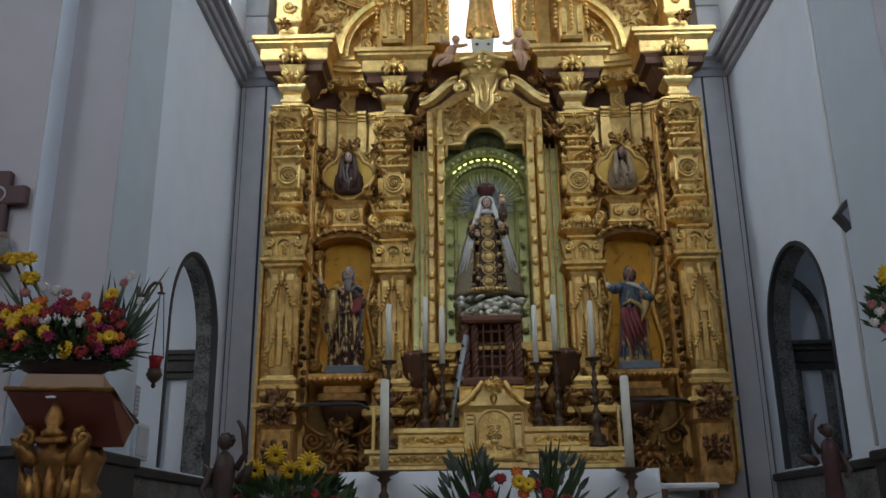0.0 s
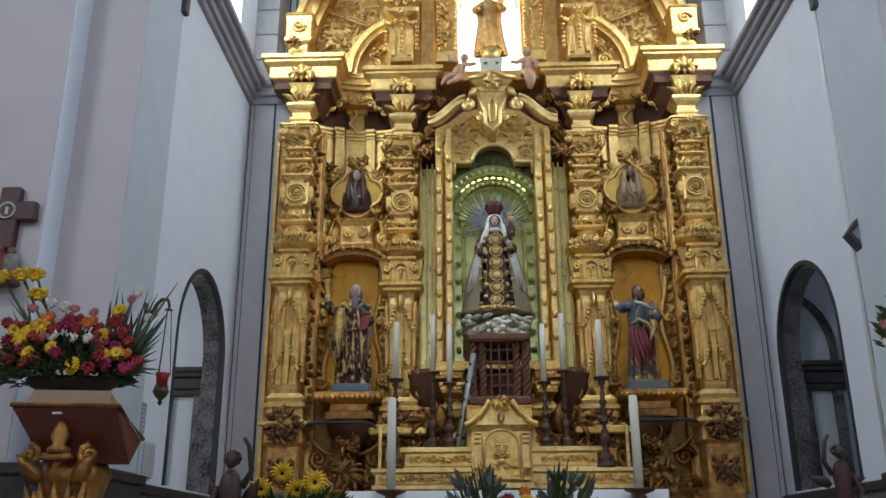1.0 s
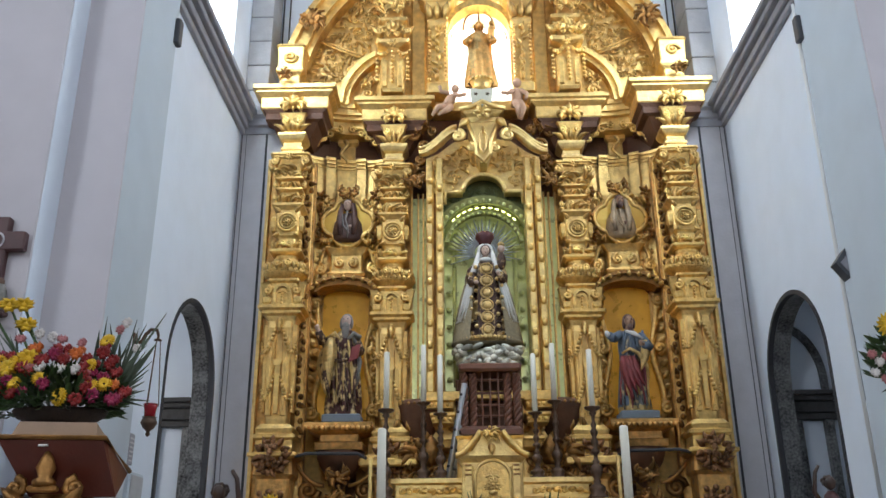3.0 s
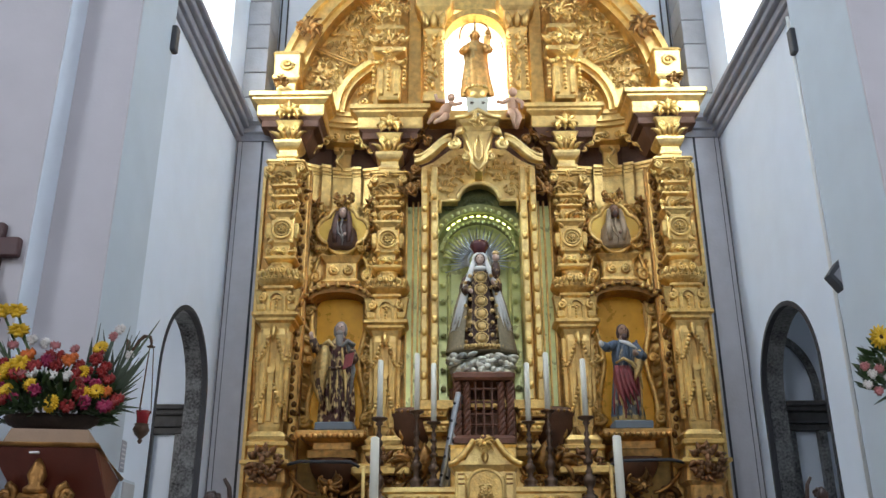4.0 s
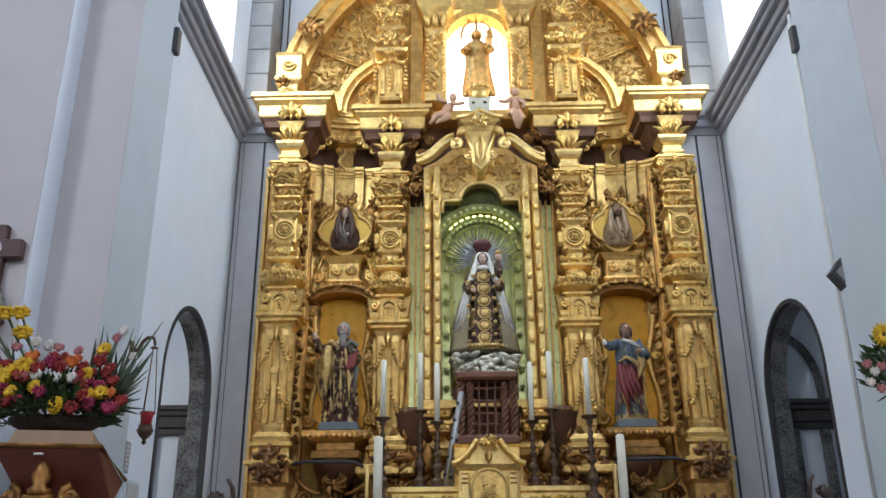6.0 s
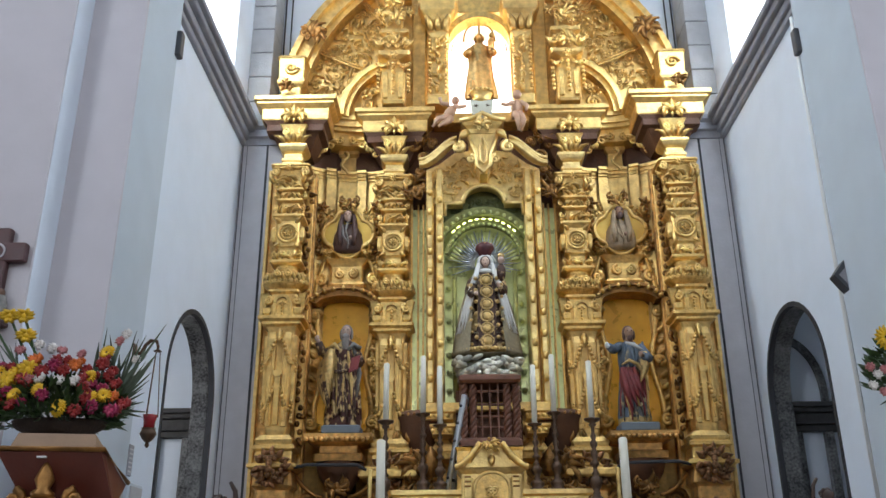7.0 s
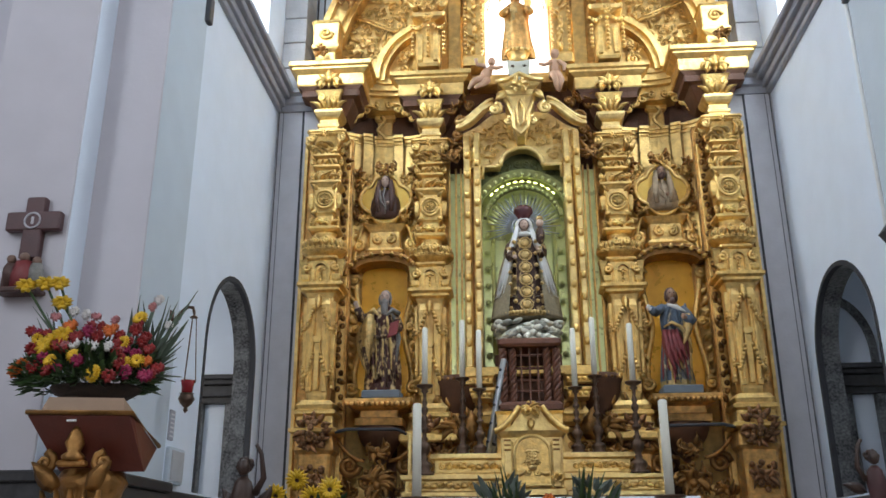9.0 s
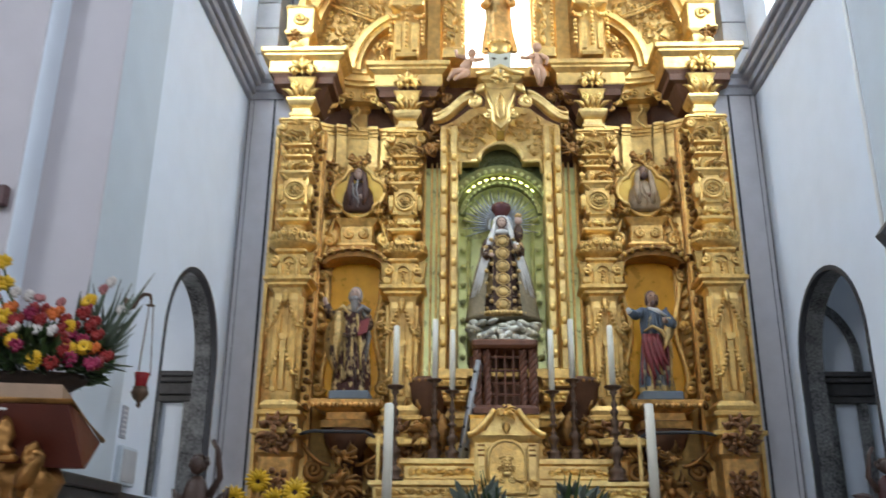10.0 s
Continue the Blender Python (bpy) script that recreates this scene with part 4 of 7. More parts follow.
# side bays: niche, hood, medallion, console and carved strips
for side in (-1, 1):
    bx = side * 1.9
    g = Geo().prism([(bx - 0.33, 3.86), (bx + 0.33, 3.86), (bx + 0.36, 4.3), (bx + 0.31, 4.6), (bx + 0.31, 5.5)] + arc(bx, 5.5, 0.31, 0, math.pi, 12, 0.16)[1:] + [(bx - 0.31, 4.6), (bx - 0.36, 4.3)], 12.82, 12.9)
    part("niche_back", g, AMBER_SHEEN, altarpiece, "gilt back of a saint's niche, window reflection put into its amber")
    for s in (-1, 1):
        g = Geo()
        edge = [(bx + s * (0.33 + 0.05 * math.sin(u * 9.0)), 12.78, 3.8 + 1.75 * u) for u in [q / 20 for q in range(21)]]
        g.tube(edge, 0.04, 7)
        for q in range(11):
            z = 3.9 + 0.155 * q
            g.leaf(bx + s * 0.38, 12.78, z, math.pi / 2 - s * 0.9, 0.13, 0.08, 0.05)
        g.scroll(bx + s * 0.4, 12.72, 3.95, 0.09, 0.035, 1.4, 0, s, 14)
        g.scroll(bx + s * 0.4, 12.72, 5.42, 0.08, 0.035, 1.4, 0, -s, 14)
        g.scroll(bx + s * 0.36, 12.72, 4.75, 0.06, 0.03, 1.3, 0, s, 12)
        carved("niche_border", g, GOLD, altarpiece)
    g = Geo()
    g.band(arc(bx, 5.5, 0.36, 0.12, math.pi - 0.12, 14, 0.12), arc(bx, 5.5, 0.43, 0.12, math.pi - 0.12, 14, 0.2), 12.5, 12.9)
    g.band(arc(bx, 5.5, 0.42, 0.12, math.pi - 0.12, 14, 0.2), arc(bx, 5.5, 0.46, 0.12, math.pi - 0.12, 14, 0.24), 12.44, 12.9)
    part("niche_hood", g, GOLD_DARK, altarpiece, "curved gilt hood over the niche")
    g = Geo()
    for q in range(9):
        a = 0.3 + (math.pi - 0.6) * q / 8
        g.leaf(bx + 0.4 * math.cos(a), 12.46, 5.5 + 0.17 * math.sin(a), a, 0.07, 0.07, 0.03)
    carved("hood_leaves", g, GOLD, altarpiece)
    g = Geo().stack(bx, 12.8, [(0.26, 0.1, 5.8), (0.27, 0.12, 5.84), (0.22, 0.1, 5.88), (0.22, 0.1, 6.1), (0.26, 0.12, 6.14), (0.3, 0.16, 6.2)], 0.02)
    for s in (-1, 1):
        g.scroll(bx + s * 0.09, 12.68, 5.99, 0.07, 0.028, 1.5, math.pi / 2, -s, 14)
        g.scroll(bx + s * 0.36, 12.75, 5.92, 0.08, 0.035, 1.5, math.pi / 2, s, 14)
        g.tube([(bx + s * (0.25 + 0.2 * u), 12.76, 6.2 - 0.5 * u + 0.15 * math.sin(4 * u)) for u in [q / 8 for q in range(9)]], 0.03)
    part("plaque", g, GOLD, altarpiece)
    # medallion with an amber ground that has its gleam in the colour
    lobes = [(bx + (0.28 + 0.08 * abs(math.cos(2 * a))) * math.cos(a), 6.6 + (0.28 + 0.08 * abs(math.cos(2 * a))) * math.sin(a)) for a in [2 * math.pi * q / 40 for q in range(40)]]
    med = part("medallion_ground", Geo().prism(lobes, 12.72, 12.86), YELLOW_GLEAM, altarpiece, "quatrefoil ground of the medallion, its gleam put into the yellow")
    g = Geo().tube([(x, 12.72, z) for x, z in lobes + lobes[:1]], 0.03, 7)
    for q in range(4):
        a = math.pi / 4 + q * math.pi / 2
        g.spray(bx + 0.40 * math.cos(a), 12.76, 6.6 + 0.37 * math.sin(a), 0.12, rng, 6, up=a)
    g.spray(bx, 12.74, 7.0, 0.15, rng, 9)
    carved("medallion_frame", g, GOLD, altarpiece)
    g = Geo()
    for s in (-1, 1):
        g.rosette(bx + s * 0.38, 12.74, 7.02, 0.1, 5)
        g.beads([(bx + s * (0.4 + 0.02 * math.sin(q * 1.7)), 12.76, 6.9 - 0.075 * q) for q in range(6)], 0.036)
        g.spray(bx + s * 0.42, 12.78, 6.35, 0.16, rng, 7)
    g.spray(bx, 12.76, 7.1, 0.2, rng, 9, up=-math.pi / 2)
    carved("bay_ornament", g, GOLD_DARK, altarpiece)
    # relief on the bay ground, above and beside the medallion
    g = Geo().relief(lambda x, z: math.hypot((x - bx) / 1.1, z - 6.6) > 0.42 and abs(x - bx) < 0.44 and 5.85 < z < 7.08 and not (abs(x - bx) < 0.3 and z < 6.25), bx - 0.46, bx + 0.46, 12.80, 5.85, 7.1, 0.12, random.Random(31 + side), 1.0)
    carved("bay_foliage", g, GOLD, altarpiece)
    for q in (-0.47, -0.16, 0.16, 0.47):
        g = Geo().box(bx + q - 0.035, bx + q + 0.035, 12.84 + 0.06 * (1 - abs(q) * 2), 13.1, 6.2, 7.15, 0.012)
        part("bay_strip", g, GOLD_PLAIN, altarpiece)
    # carved upright strips beside the columns
    for sx_, yy, w in ((2.42, 12.5, 0.1), (1.52, 12.78, 0.08), (2.95, 12.3, 0.05)):
        g = Geo().box(side * sx_ - w / 2, side * sx_ + w / 2, yy, yy + 0.3, 2.5, 7.4)
        part("pilaster_strip", g, GOLD_PLAIN, altarpiece)
        if w > 0.06:
            g = Geo()
            for q in range(36):
                g.blob(side * sx_ + rng.uniform(-0.03, 0.03), yy - 0.01, 3.7 + 0.103 * q, 0.036, 0.035, 0.042, 6, 4)
                if q % 3 == 0:
                    g.leaf(side * sx_, yy - 0.01, 3.7 + 0.103 * q, rng.uniform(0, 6.28), 0.11, 0.07)
            carved("fruit_drop", g, GOLD_DARK if sx_ > 2 else GOLD, altarpiece)
    # console below the saint
    g = Geo().stack(bx * 0.985, 12.5, [(0.3, 0.2, 3.42), (0.3, 0.22, 3.5), (0.24, 0.18, 3.52), (0.24, 0.18, 3.6), (0.34, 0.28, 3.63), (0.42, 0.34, 3.68), (0.42, 0.34, 3.73)], 0.015)
    part("console", g, GOLD_RED, altarpiece)
    g = Geo()
    for q in range(13):
        g.blob(bx * 0.985 - 0.38 + 0.063 * q, 12.16, 3.66, 0.032, n=6, m=4)
    carved("console_beading", g, GOLD_RED, altarpiece)
    g = Geo().lathe(bx * 0.985, 12.55, [(0.02, 2.95), (0.12, 3.05), (0.26, 3.25), (0.3, 3.36), (0.3, 3.42)], 16, 0.9)
    part("corbel", g, BOLE_SHADE, altarpiece, "dark red-brown corbel")
    g = Geo()
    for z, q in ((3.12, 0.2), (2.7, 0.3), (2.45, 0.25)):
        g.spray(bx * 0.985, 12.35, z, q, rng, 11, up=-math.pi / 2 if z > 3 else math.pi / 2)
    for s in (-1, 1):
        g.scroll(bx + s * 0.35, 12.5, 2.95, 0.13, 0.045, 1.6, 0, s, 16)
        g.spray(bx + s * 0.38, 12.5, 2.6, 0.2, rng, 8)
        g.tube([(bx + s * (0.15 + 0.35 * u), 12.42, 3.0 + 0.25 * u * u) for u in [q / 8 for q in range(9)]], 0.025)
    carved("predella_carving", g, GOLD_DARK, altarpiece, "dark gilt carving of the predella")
    g = Geo().tube([(side * 2.35, 12.0, 3.3), (side * 2.2, 11.98, 3.33), (side * 1.6, 12.05, 3.33), (side * 1.5, 12.1, 3.28)], 0.02)
    part("iron_rail", g, BLACK_LINE, altarpiece, "thin dark iron rail")
    g = Geo().box(side * 1.25 - 0.36, side * 1.25 + 0.36, 12.2, 12.9, 3.2, 3.3, 0.02)
    part("ledge", g, GOLD, altarpiece)

KNOB = Geo().blob(0, 0, 0, 0.042, 0.05, 0.055, 10, 7).mesh("knob", GOLD)
# central vitrine: frame, arched plate, gable
for side in (-1, 1):
    for x0, x1, y0, nm in ((0.56, 0.655, 12.3, "inner_frame"), (0.69, 0.79, 12.36, "outer_frame")):
        a, b = sorted((side * x0, side * x1))
        g = Geo().box(a, b, y0, 12.8, 4.12, 7.38, 0.02)
        part(nm, g, BRIGHT_GOLD, altarpiece)
        for q in range(10):
            ob = part("knob", KNOB, None, altarpiece, "", True)
            ob.location = (side * (x0 + x1) / 2, y0 - 12.61, 4.3 + 0.29 * q + (0.14 if nm == "outer_frame" else 0) - DAIS)
    a, b = sorted((side * 0.8, side * 1.02))
    part("side_pane", Geo().box(a, b, 12.72, 12.76, 4.1, 6.95), GREEN_LIT_GOLD, altarpiece, "side pane tinted with the vitrine's green light")
    for xx in (0.83, 0.9, 0.99):
        a, b = sorted((side * xx, side * (xx + 0.025)))
        part("glazing_bar", Geo().box(a, b, 12.66, 12.73, 4.1, 7.0), GOLD, altarpiece)
    g = Geo()
    pts = []
    for q in range(15):
        u = q / 14
        pts.append((side * (0.88 - 0.52 * u), 12.2, 7.40 + 0.33 * (3 * u * u - 2 * u ** 3) ** 1.15))
    g.tube(pts, [0.045 + 0.03 * math.sin(math.pi * q / 14) for q in range(15)], 8, flat=1.3)
    g.tube([(x, y - 0.06, z + 0.05) for x, y, z in pts], 0.028, 6)
    g.tube([(x, y - 0.08, z - 0.045) for x, y, z in pts], 0.022, 6)
    g.scroll(side * 0.34, 12.14, 7.63, 0.09, 0.04, 1.5, math.pi / 2, side, 16)
    part("gable_scroll", g, BRIGHT_GOLD, altarpiece, "gilded scroll of the broken gable")
    g = Geo().spray(side * 0.95, 12.5, 7.15, 0.22, rng, 9, up=-math.pi / 2)
    carved("drop", g, GOLD_DARK, altarpiece)
g = Geo()
opening = arc(0, 6.9, 0.29, 0, math.pi, 14, 0.26)
left = [(-0.79, 6.9), (-0.34, 6.9)] + [(x, z) for x, z in reversed(opening) if x <= 0.001] + [(0, 7.75), (-0.4, 7.68), (-0.62, 7.5), (-0.79, 7.42)]
g.prism(left, 12.42, 12.6)
g.prism([(-x, z) for x, z in left], 12.42, 12.6)
part("arched_plate", g, BRIGHT_GOLD, altarpiece)
g = Geo().relief(lambda x, z: 6.95 < z < 7.36 + 0.42 * (0.8 - abs(x)) and abs(x) < 0.74 and math.hypot(x / 0.36, (z - 6.9) / 0.33) > 1.08, -0.76, 0.76, 12.385, 6.92, 7.7, 0.085, random.Random(77), 1.15)
carved("plate_foliage", g, GOLD, altarpiece)
g = Geo().tube([(x, 12.4, z) for x, z in opening], 0.035, 7)
for s in (-1, 1):
    g.tube([(s * 0.29, 12.4, 6.9), (s * 0.52, 12.4, 6.9), (s * 0.54, 12.4, 6.72)], 0.03, 7)
    g.tube([(s * 0.74, 12.4, 6.95), (s * 0.74, 12.4, 7.38)], 0.02, 6)
part("plate_moulding", g, BRIGHT_GOLD, altarpiece)
g = Geo()
g.prism([(-0.05, 7.2), (0.05, 7.2), (0.1, 7.35), (0.1, 7.5), (0.2, 7.72), (0.2, 7.82), (-0.2, 7.82), (-0.2, 7.72), (-0.1, 7.5), (-0.1, 7.35)], 12.12, 12.5)
g.tube([(-0.2, 12.1, 7.78), (-0.1, 12.08, 7.5), (-0.1, 12.08, 7.32), (0, 12.06, 7.2), (0.1, 12.08, 7.32), (0.1, 12.08, 7.5), (0.2, 12.1, 7.78)], 0.03, 7)
g.tube([(0, 12.1, 7.74), (-0.05, 12.08, 7.6), (-0.04, 12.08, 7.4), (0, 12.06, 7.33), (0.04, 12.08, 7.4), (0.05, 12.08, 7.6), (0, 12.1, 7.74)], 0.018, 6)
for s in (-1, 1):
    g.scroll(s * 0.17, 12.1, 7.42, 0.07, 0.03, 1.3, math.pi / 2, s, 12)
part("cartouche", g, BRIGHT_GOLD, altarpiece, "gilded cartouche at the middle of the gable")
g = Geo().stack(0, 12.3, [(0.2, 0.16, 7.84), (0.22, 0.18, 7.9), (0.26, 0.22, 7.94), (0.3, 0.24, 7.98), (0.3, 0.24, 8.02)], 0.015)
g.spray(0, 12.06, 7.9, 0.17, rng, 9)
g.tube([(-0.32, 12.06, 8.0), (-0.16, 12.04, 8.02), (0, 12.03, 8.1), (0.16, 12.04, 8.02), (0.32, 12.06, 8.0)], 0.035, 7)
for s in (-1, 1):
    g.leaf(s * 0.2, 12.08, 7.86, -math.pi / 2 + s * 0.7, 0.2, 0.12)
part("gable_top", g, BRIGHT_GOLD, altarpiece)
# inside of the vitrine
g = Geo().box(-0.62, 0.62, 13.0, 13.04, 4.1, 7.2)
part("vitrine_back", g, GREEN_LIT_GOLD, altarpiece, "gilt back of the central niche, coloured by its green light")
for side in (-1, 1):
    a, b = sorted((side * 0.6, side * 0.64))
    part("vitrine_side", Geo().box(a, b, 12.6, 13.0, 4.1, 7.2), GREEN_LIT_GOLD, altarpiece)
    g = Geo().beads([(side * 0.5, 12.92, 4.4 + 0.24 * q) for q in range(8)], 0.04)
    g.tube([(side * 0.42, 12.9, 4.3), (side * 0.42, 12.9, 6.2)], 0.03)
    carved("vitrine_beading", g, GREEN_LIT_GOLD, altarpiece)
part("vitrine_floor", Geo().box(-0.8, 0.8, 12.3, 13.04, 4.02, 4.12), GOLD, altarpiece)
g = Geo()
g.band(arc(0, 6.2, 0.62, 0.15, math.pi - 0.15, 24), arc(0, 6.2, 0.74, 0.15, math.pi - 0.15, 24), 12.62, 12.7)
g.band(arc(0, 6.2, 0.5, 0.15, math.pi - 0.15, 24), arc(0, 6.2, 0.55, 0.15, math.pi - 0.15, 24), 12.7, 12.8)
part("light_arch", g, GREEN_LIT_MID, altarpiece)
g = Geo()
for q in range(23):
    a = math.pi * (0.08 + 0.84 * q / 22)
    g.tube([(0.28 * math.cos(a), 12.96, 6.12 + 0.28 * math.sin(a)), (0.5 * math.cos(a), 12.84, 6.14 + 0.5 * math.sin(a))], [0.012, 0.03], 6)
for q in range(17):
    a = math.pi * (0.12 + 0.76 * q / 16)
    g.blob(0.66 * math.cos(a), 12.6, 6.2 + 0.66 * math.sin(a), 0.03, n=6, m=4)
    g.blob(0.5 * math.cos(a), 12.68, 6.2 + 0.5 * math.sin(a), 0.024, n=6, m=4)
carved("shell_fluting", g, GREEN_LIT_GOLD, altarpiece)
# spandrel and foliage take the darkest green-lit tone
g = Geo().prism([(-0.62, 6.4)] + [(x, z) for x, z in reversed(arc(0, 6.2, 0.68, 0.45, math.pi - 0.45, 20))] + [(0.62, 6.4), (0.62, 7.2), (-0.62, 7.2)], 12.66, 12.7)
part("light_arch_spandrel", g, GREEN_LIT_DARK, altarpiece, "carved spandrel above the light arch, tinted dark by green light")
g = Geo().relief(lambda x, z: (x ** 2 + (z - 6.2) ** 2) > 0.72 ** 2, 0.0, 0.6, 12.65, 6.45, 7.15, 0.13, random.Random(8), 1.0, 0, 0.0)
carved("spandrel_foliage", g, GREEN_LIT_DARK, altarpiece)
bulb = Geo().blob(0, 0, 0, 0.032, 0.014, 0.013, 8, 5).mesh("bulb", BULB)
for q in range(11):
    a = math.pi * (0.24 + 0.52 * q / 10)
    ob = part("bulb", bulb, None, altarpiece, "", True)
    ob.location = (0.58 * math.cos(a), 0.08, 6.2 + 0.58 * math.sin(a) - DAIS)
    ob.rotation_euler = (0, math.pi / 2 - a, 0)

part("middle_panel", Geo().box(-1.35, 1.35, 12.88, 12.96, 6.9, 8.45), BOLE_SHADE, altarpiece, "dark red-brown panel behind the gable")
for side in (-1, 1):
    g = Geo()
    for xx, zz, sz in ((0.82, 7.72, 0.1), (0.98, 7.9, 0.09), (0.7, 7.95, 0.08), (0.88, 7.5, 0.07)):
        g.scroll(side * xx, 12.6, zz, sz, 0.033, 1.5, xx * 7, side, 14)
    g.spray(side * 0.9, 12.62, 8.05, 0.2, rng, 9, up=-math.pi / 2)
    g.spray(side * 0.97, 12.66, 7.3, 0.2, rng, 9, up=math.pi / 2)
    carved("middle_scroll", g, GOLD_DARK, altarpiece)
part("middle_cornice", Geo().box(-0.7, 0.7, 12.6, 12.9, 8.28, 8.44), GOLD_PLAIN, altarpiece)
# step shelves under the vitrine
for z, w, y0 in ((4.02, 0.84, 12.2), (3.82, 0.74, 12.1)):
    for side in (-1, 1):
        a, b = sorted((side * 0.42, side * w))
        hw = (b - a) / 2
        g = Geo().stack((a + b) / 2, 12.6, [(hw - 0.03, 12.56 - y0, z - 0.12), (hw - 0.02, 12.57 - y0, z - 0.05), (hw, 12.6 - y0, z - 0.03), (hw, 12.6 - y0, z)], 0.012)
        part("shelf", g, GOLD, altarpiece)
        carved("shelf_band", Geo().beads([(a + 0.04 + 0.07 * q, y0 + 0.02, z - 0.08) for q in range(int((b - a) / 0.07))], 0.028), GOLD, altarpiece)
g = Geo().stack(0, 12.5, [(0.6, 0.4, 3.4), (0.61, 0.42, 3.47), (0.64, 0.45, 3.49), (0.64, 0.45, 3.52)], 0.012)
part("stand_step", g, GOLD, altarpiece)
# dark board added to imitate the shaded space behind the stand
part("stand_shade_board", Geo().box(-0.42, 0.42, 12.45, 12.5, 3.6, 4.3), BOLE_SHADE, altarpiece)
for side in (-1, 1):
    # bowl coloured dark so it merges with the shade round it
    g = Geo().lathe(side * 0.86, 12.55, [(0.03, 3.3), (0.07, 3.42), (0.11, 3.5), (0.2, 3.66), (0.29, 3.8), (0.33, 3.92), (0.36, 3.97), (0.36, 4.0), (0.3, 4.04)], 20, 0.7)
    part("bracket_bowl", g, BOLE_SHADE, altarpiece, "dark red-brown bowl bracket")
    g = Geo()
    g.beads([(side * 0.86 + 0.35 * math.cos(a), 12.55 + 0.245 * math.sin(a), 3.985) for a in [math.pi + math.pi * k / 14 for k in range(15)]], 0.022)
    g.spray(side * 0.86, 12.3, 3.42, 0.14, rng, 9, up=-math.pi / 2)
    carved("bracket_leaves", g, GOLD_DARK, altarpiece)
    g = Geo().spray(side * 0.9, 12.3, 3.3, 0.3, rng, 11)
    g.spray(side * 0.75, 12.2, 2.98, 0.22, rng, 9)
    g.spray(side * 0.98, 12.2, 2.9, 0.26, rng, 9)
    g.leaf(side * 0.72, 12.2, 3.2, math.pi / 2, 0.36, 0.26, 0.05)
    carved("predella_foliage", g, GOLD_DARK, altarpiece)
g = Geo().box(-1.3, 1.3, 12.5, 12.9, 2.3, 4.0)
part("predella_panel", g, GOLD_PLAIN, altarpiece, "gilded predella ground behind the stand")
g = Geo().relief(lambda x, z: 0.45 < x < 1.25, 0.45, 1.28, 12.48, 2.45, 3.9, 0.13, random.Random(19), 1.25, 0, 0.0)
carved("predella_scrollwork", g, GOLD_RED, altarpiece)

# upper tier
CZ = 8.45
for side in (-1, 1):
    pts = [(side * 0.47, CZ), (side * 2.93, CZ)] + [(side * 2.93 * math.cos(a), CZ + 2.93 * math.sin(a)) for a in [math.pi / 2 * q / 24 * 0.9 for q in range(1, 25)]] + [(side * 0.47, CZ + 2.89)]
    part("lunette", Geo().prism(pts, 12.72, 12.85), GOLD_PLAIN, altarpiece, "gilded lunette panel of the upper tier")
    g = Geo()
    a0, a1 = (0.22, math.pi / 2) if side > 0 else (math.pi / 2, math.pi - 0.22)
    for r0, r1, y0 in ((2.62, 2.7, 12.5), (2.7, 2.86, 12.42), (2.86, 2.95, 12.34)):
        g.band(arc(0, CZ, r0, a0, a1, 24), arc(0, CZ, r1, a0, a1, 24), y0, 12.85)
    part("arch_moulding", g, GOLD_PLAIN, altarpiece, "gilded arch moulding of the upper tier")
    for q in range(2):
        aa = 0.42 + 0.42 * q
        aa = aa if side > 0 else math.pi - aa
        c, s_ = math.cos(aa), math.sin(aa)
        g = Geo()
        for off in (-0.022, 0.022):
            g.tube([(1.75 * c - off * s_, 12.62, CZ + 1.75 * s_ + off * c), (2.62 * c - off * s_, 12.6, CZ + 2.62 * s_ + off * c)], 0.015, 6)
        part("radial_rib", g, GOLD, altarpiece)
    g = Geo().relief(lambda x, z: 0.9 < math.hypot(x * 1.0, z - CZ) < 2.6 and math.hypot(x - 1.1, z - 8.4) > 1.06 and x > 1.15 and z > 8.5, 1.1, 2.7, 12.69, 8.5, 10.9, 0.105, random.Random(11), 1.2)
    if side < 0:
        g.v = [(-x, y, z) for x, y, z in g.v]
    carved("lunette_foliage", g, GOLD, altarpiece)
    g = Geo()
    a0, a1 = (0.0, 1.5) if side > 0 else (math.pi - 1.5, math.pi)
    for r0, r1, y0 in ((0.83, 0.9, 12.56), (0.9, 0.97, 12.5), (0.97, 1.02, 12.56)):
        g.band(arc(side * 1.1, 8.4, r0, a0, a1, 14), arc(side * 1.1, 8.4, r1, a0, a1, 14), y0, 12.8)
    part("inner_arch", g, GOLD, altarpiece)
    g = Geo().scroll(side * 1.65, 12.66, 8.62, 0.1, 0.035, 1.5, 0, side, 14)
    g.scroll(side * 1.6, 12.66, 8.88, 0.08, 0.03, 1.5, 2, -side, 14)
    g.spray(side * 1.68, 12.66, 8.75, 0.13, rng, 7)
    carved("inner_arch_carving", g, GOLD, altarpiece)
    # corner pedestal with its leafy top
    g = Geo().stack(side * 2.7, 12.2, [(0.14, 0.14, 8.46), (0.14, 0.14, 8.58), (0.18, 0.17, 8.63), (0.2, 0.18, 8.66), (0.2, 0.18, 8.7), (0.18, 0.16, 8.72), (0.19, 0.17, 9.04), (0.21, 0.19, 9.06), (0.19, 0.17, 9.1)], 0.015)
    g.scroll(side * 2.7, 12.03, 8.88, 0.1, 0.03, 1.4, 0, side, 14)
    part("corner_pedestal", g, GOLD, altarpiece)
    g = Geo().spray(side * 2.46, 12.3, 9.62, 0.26, rng, 11, up=math.pi / 2 + side * 0.6)
    g.spray(side * 2.74, 12.0, 8.52, 0.14, rng, 9)
    carved("corner_leaves", g, GOLD_DARK, altarpiece)
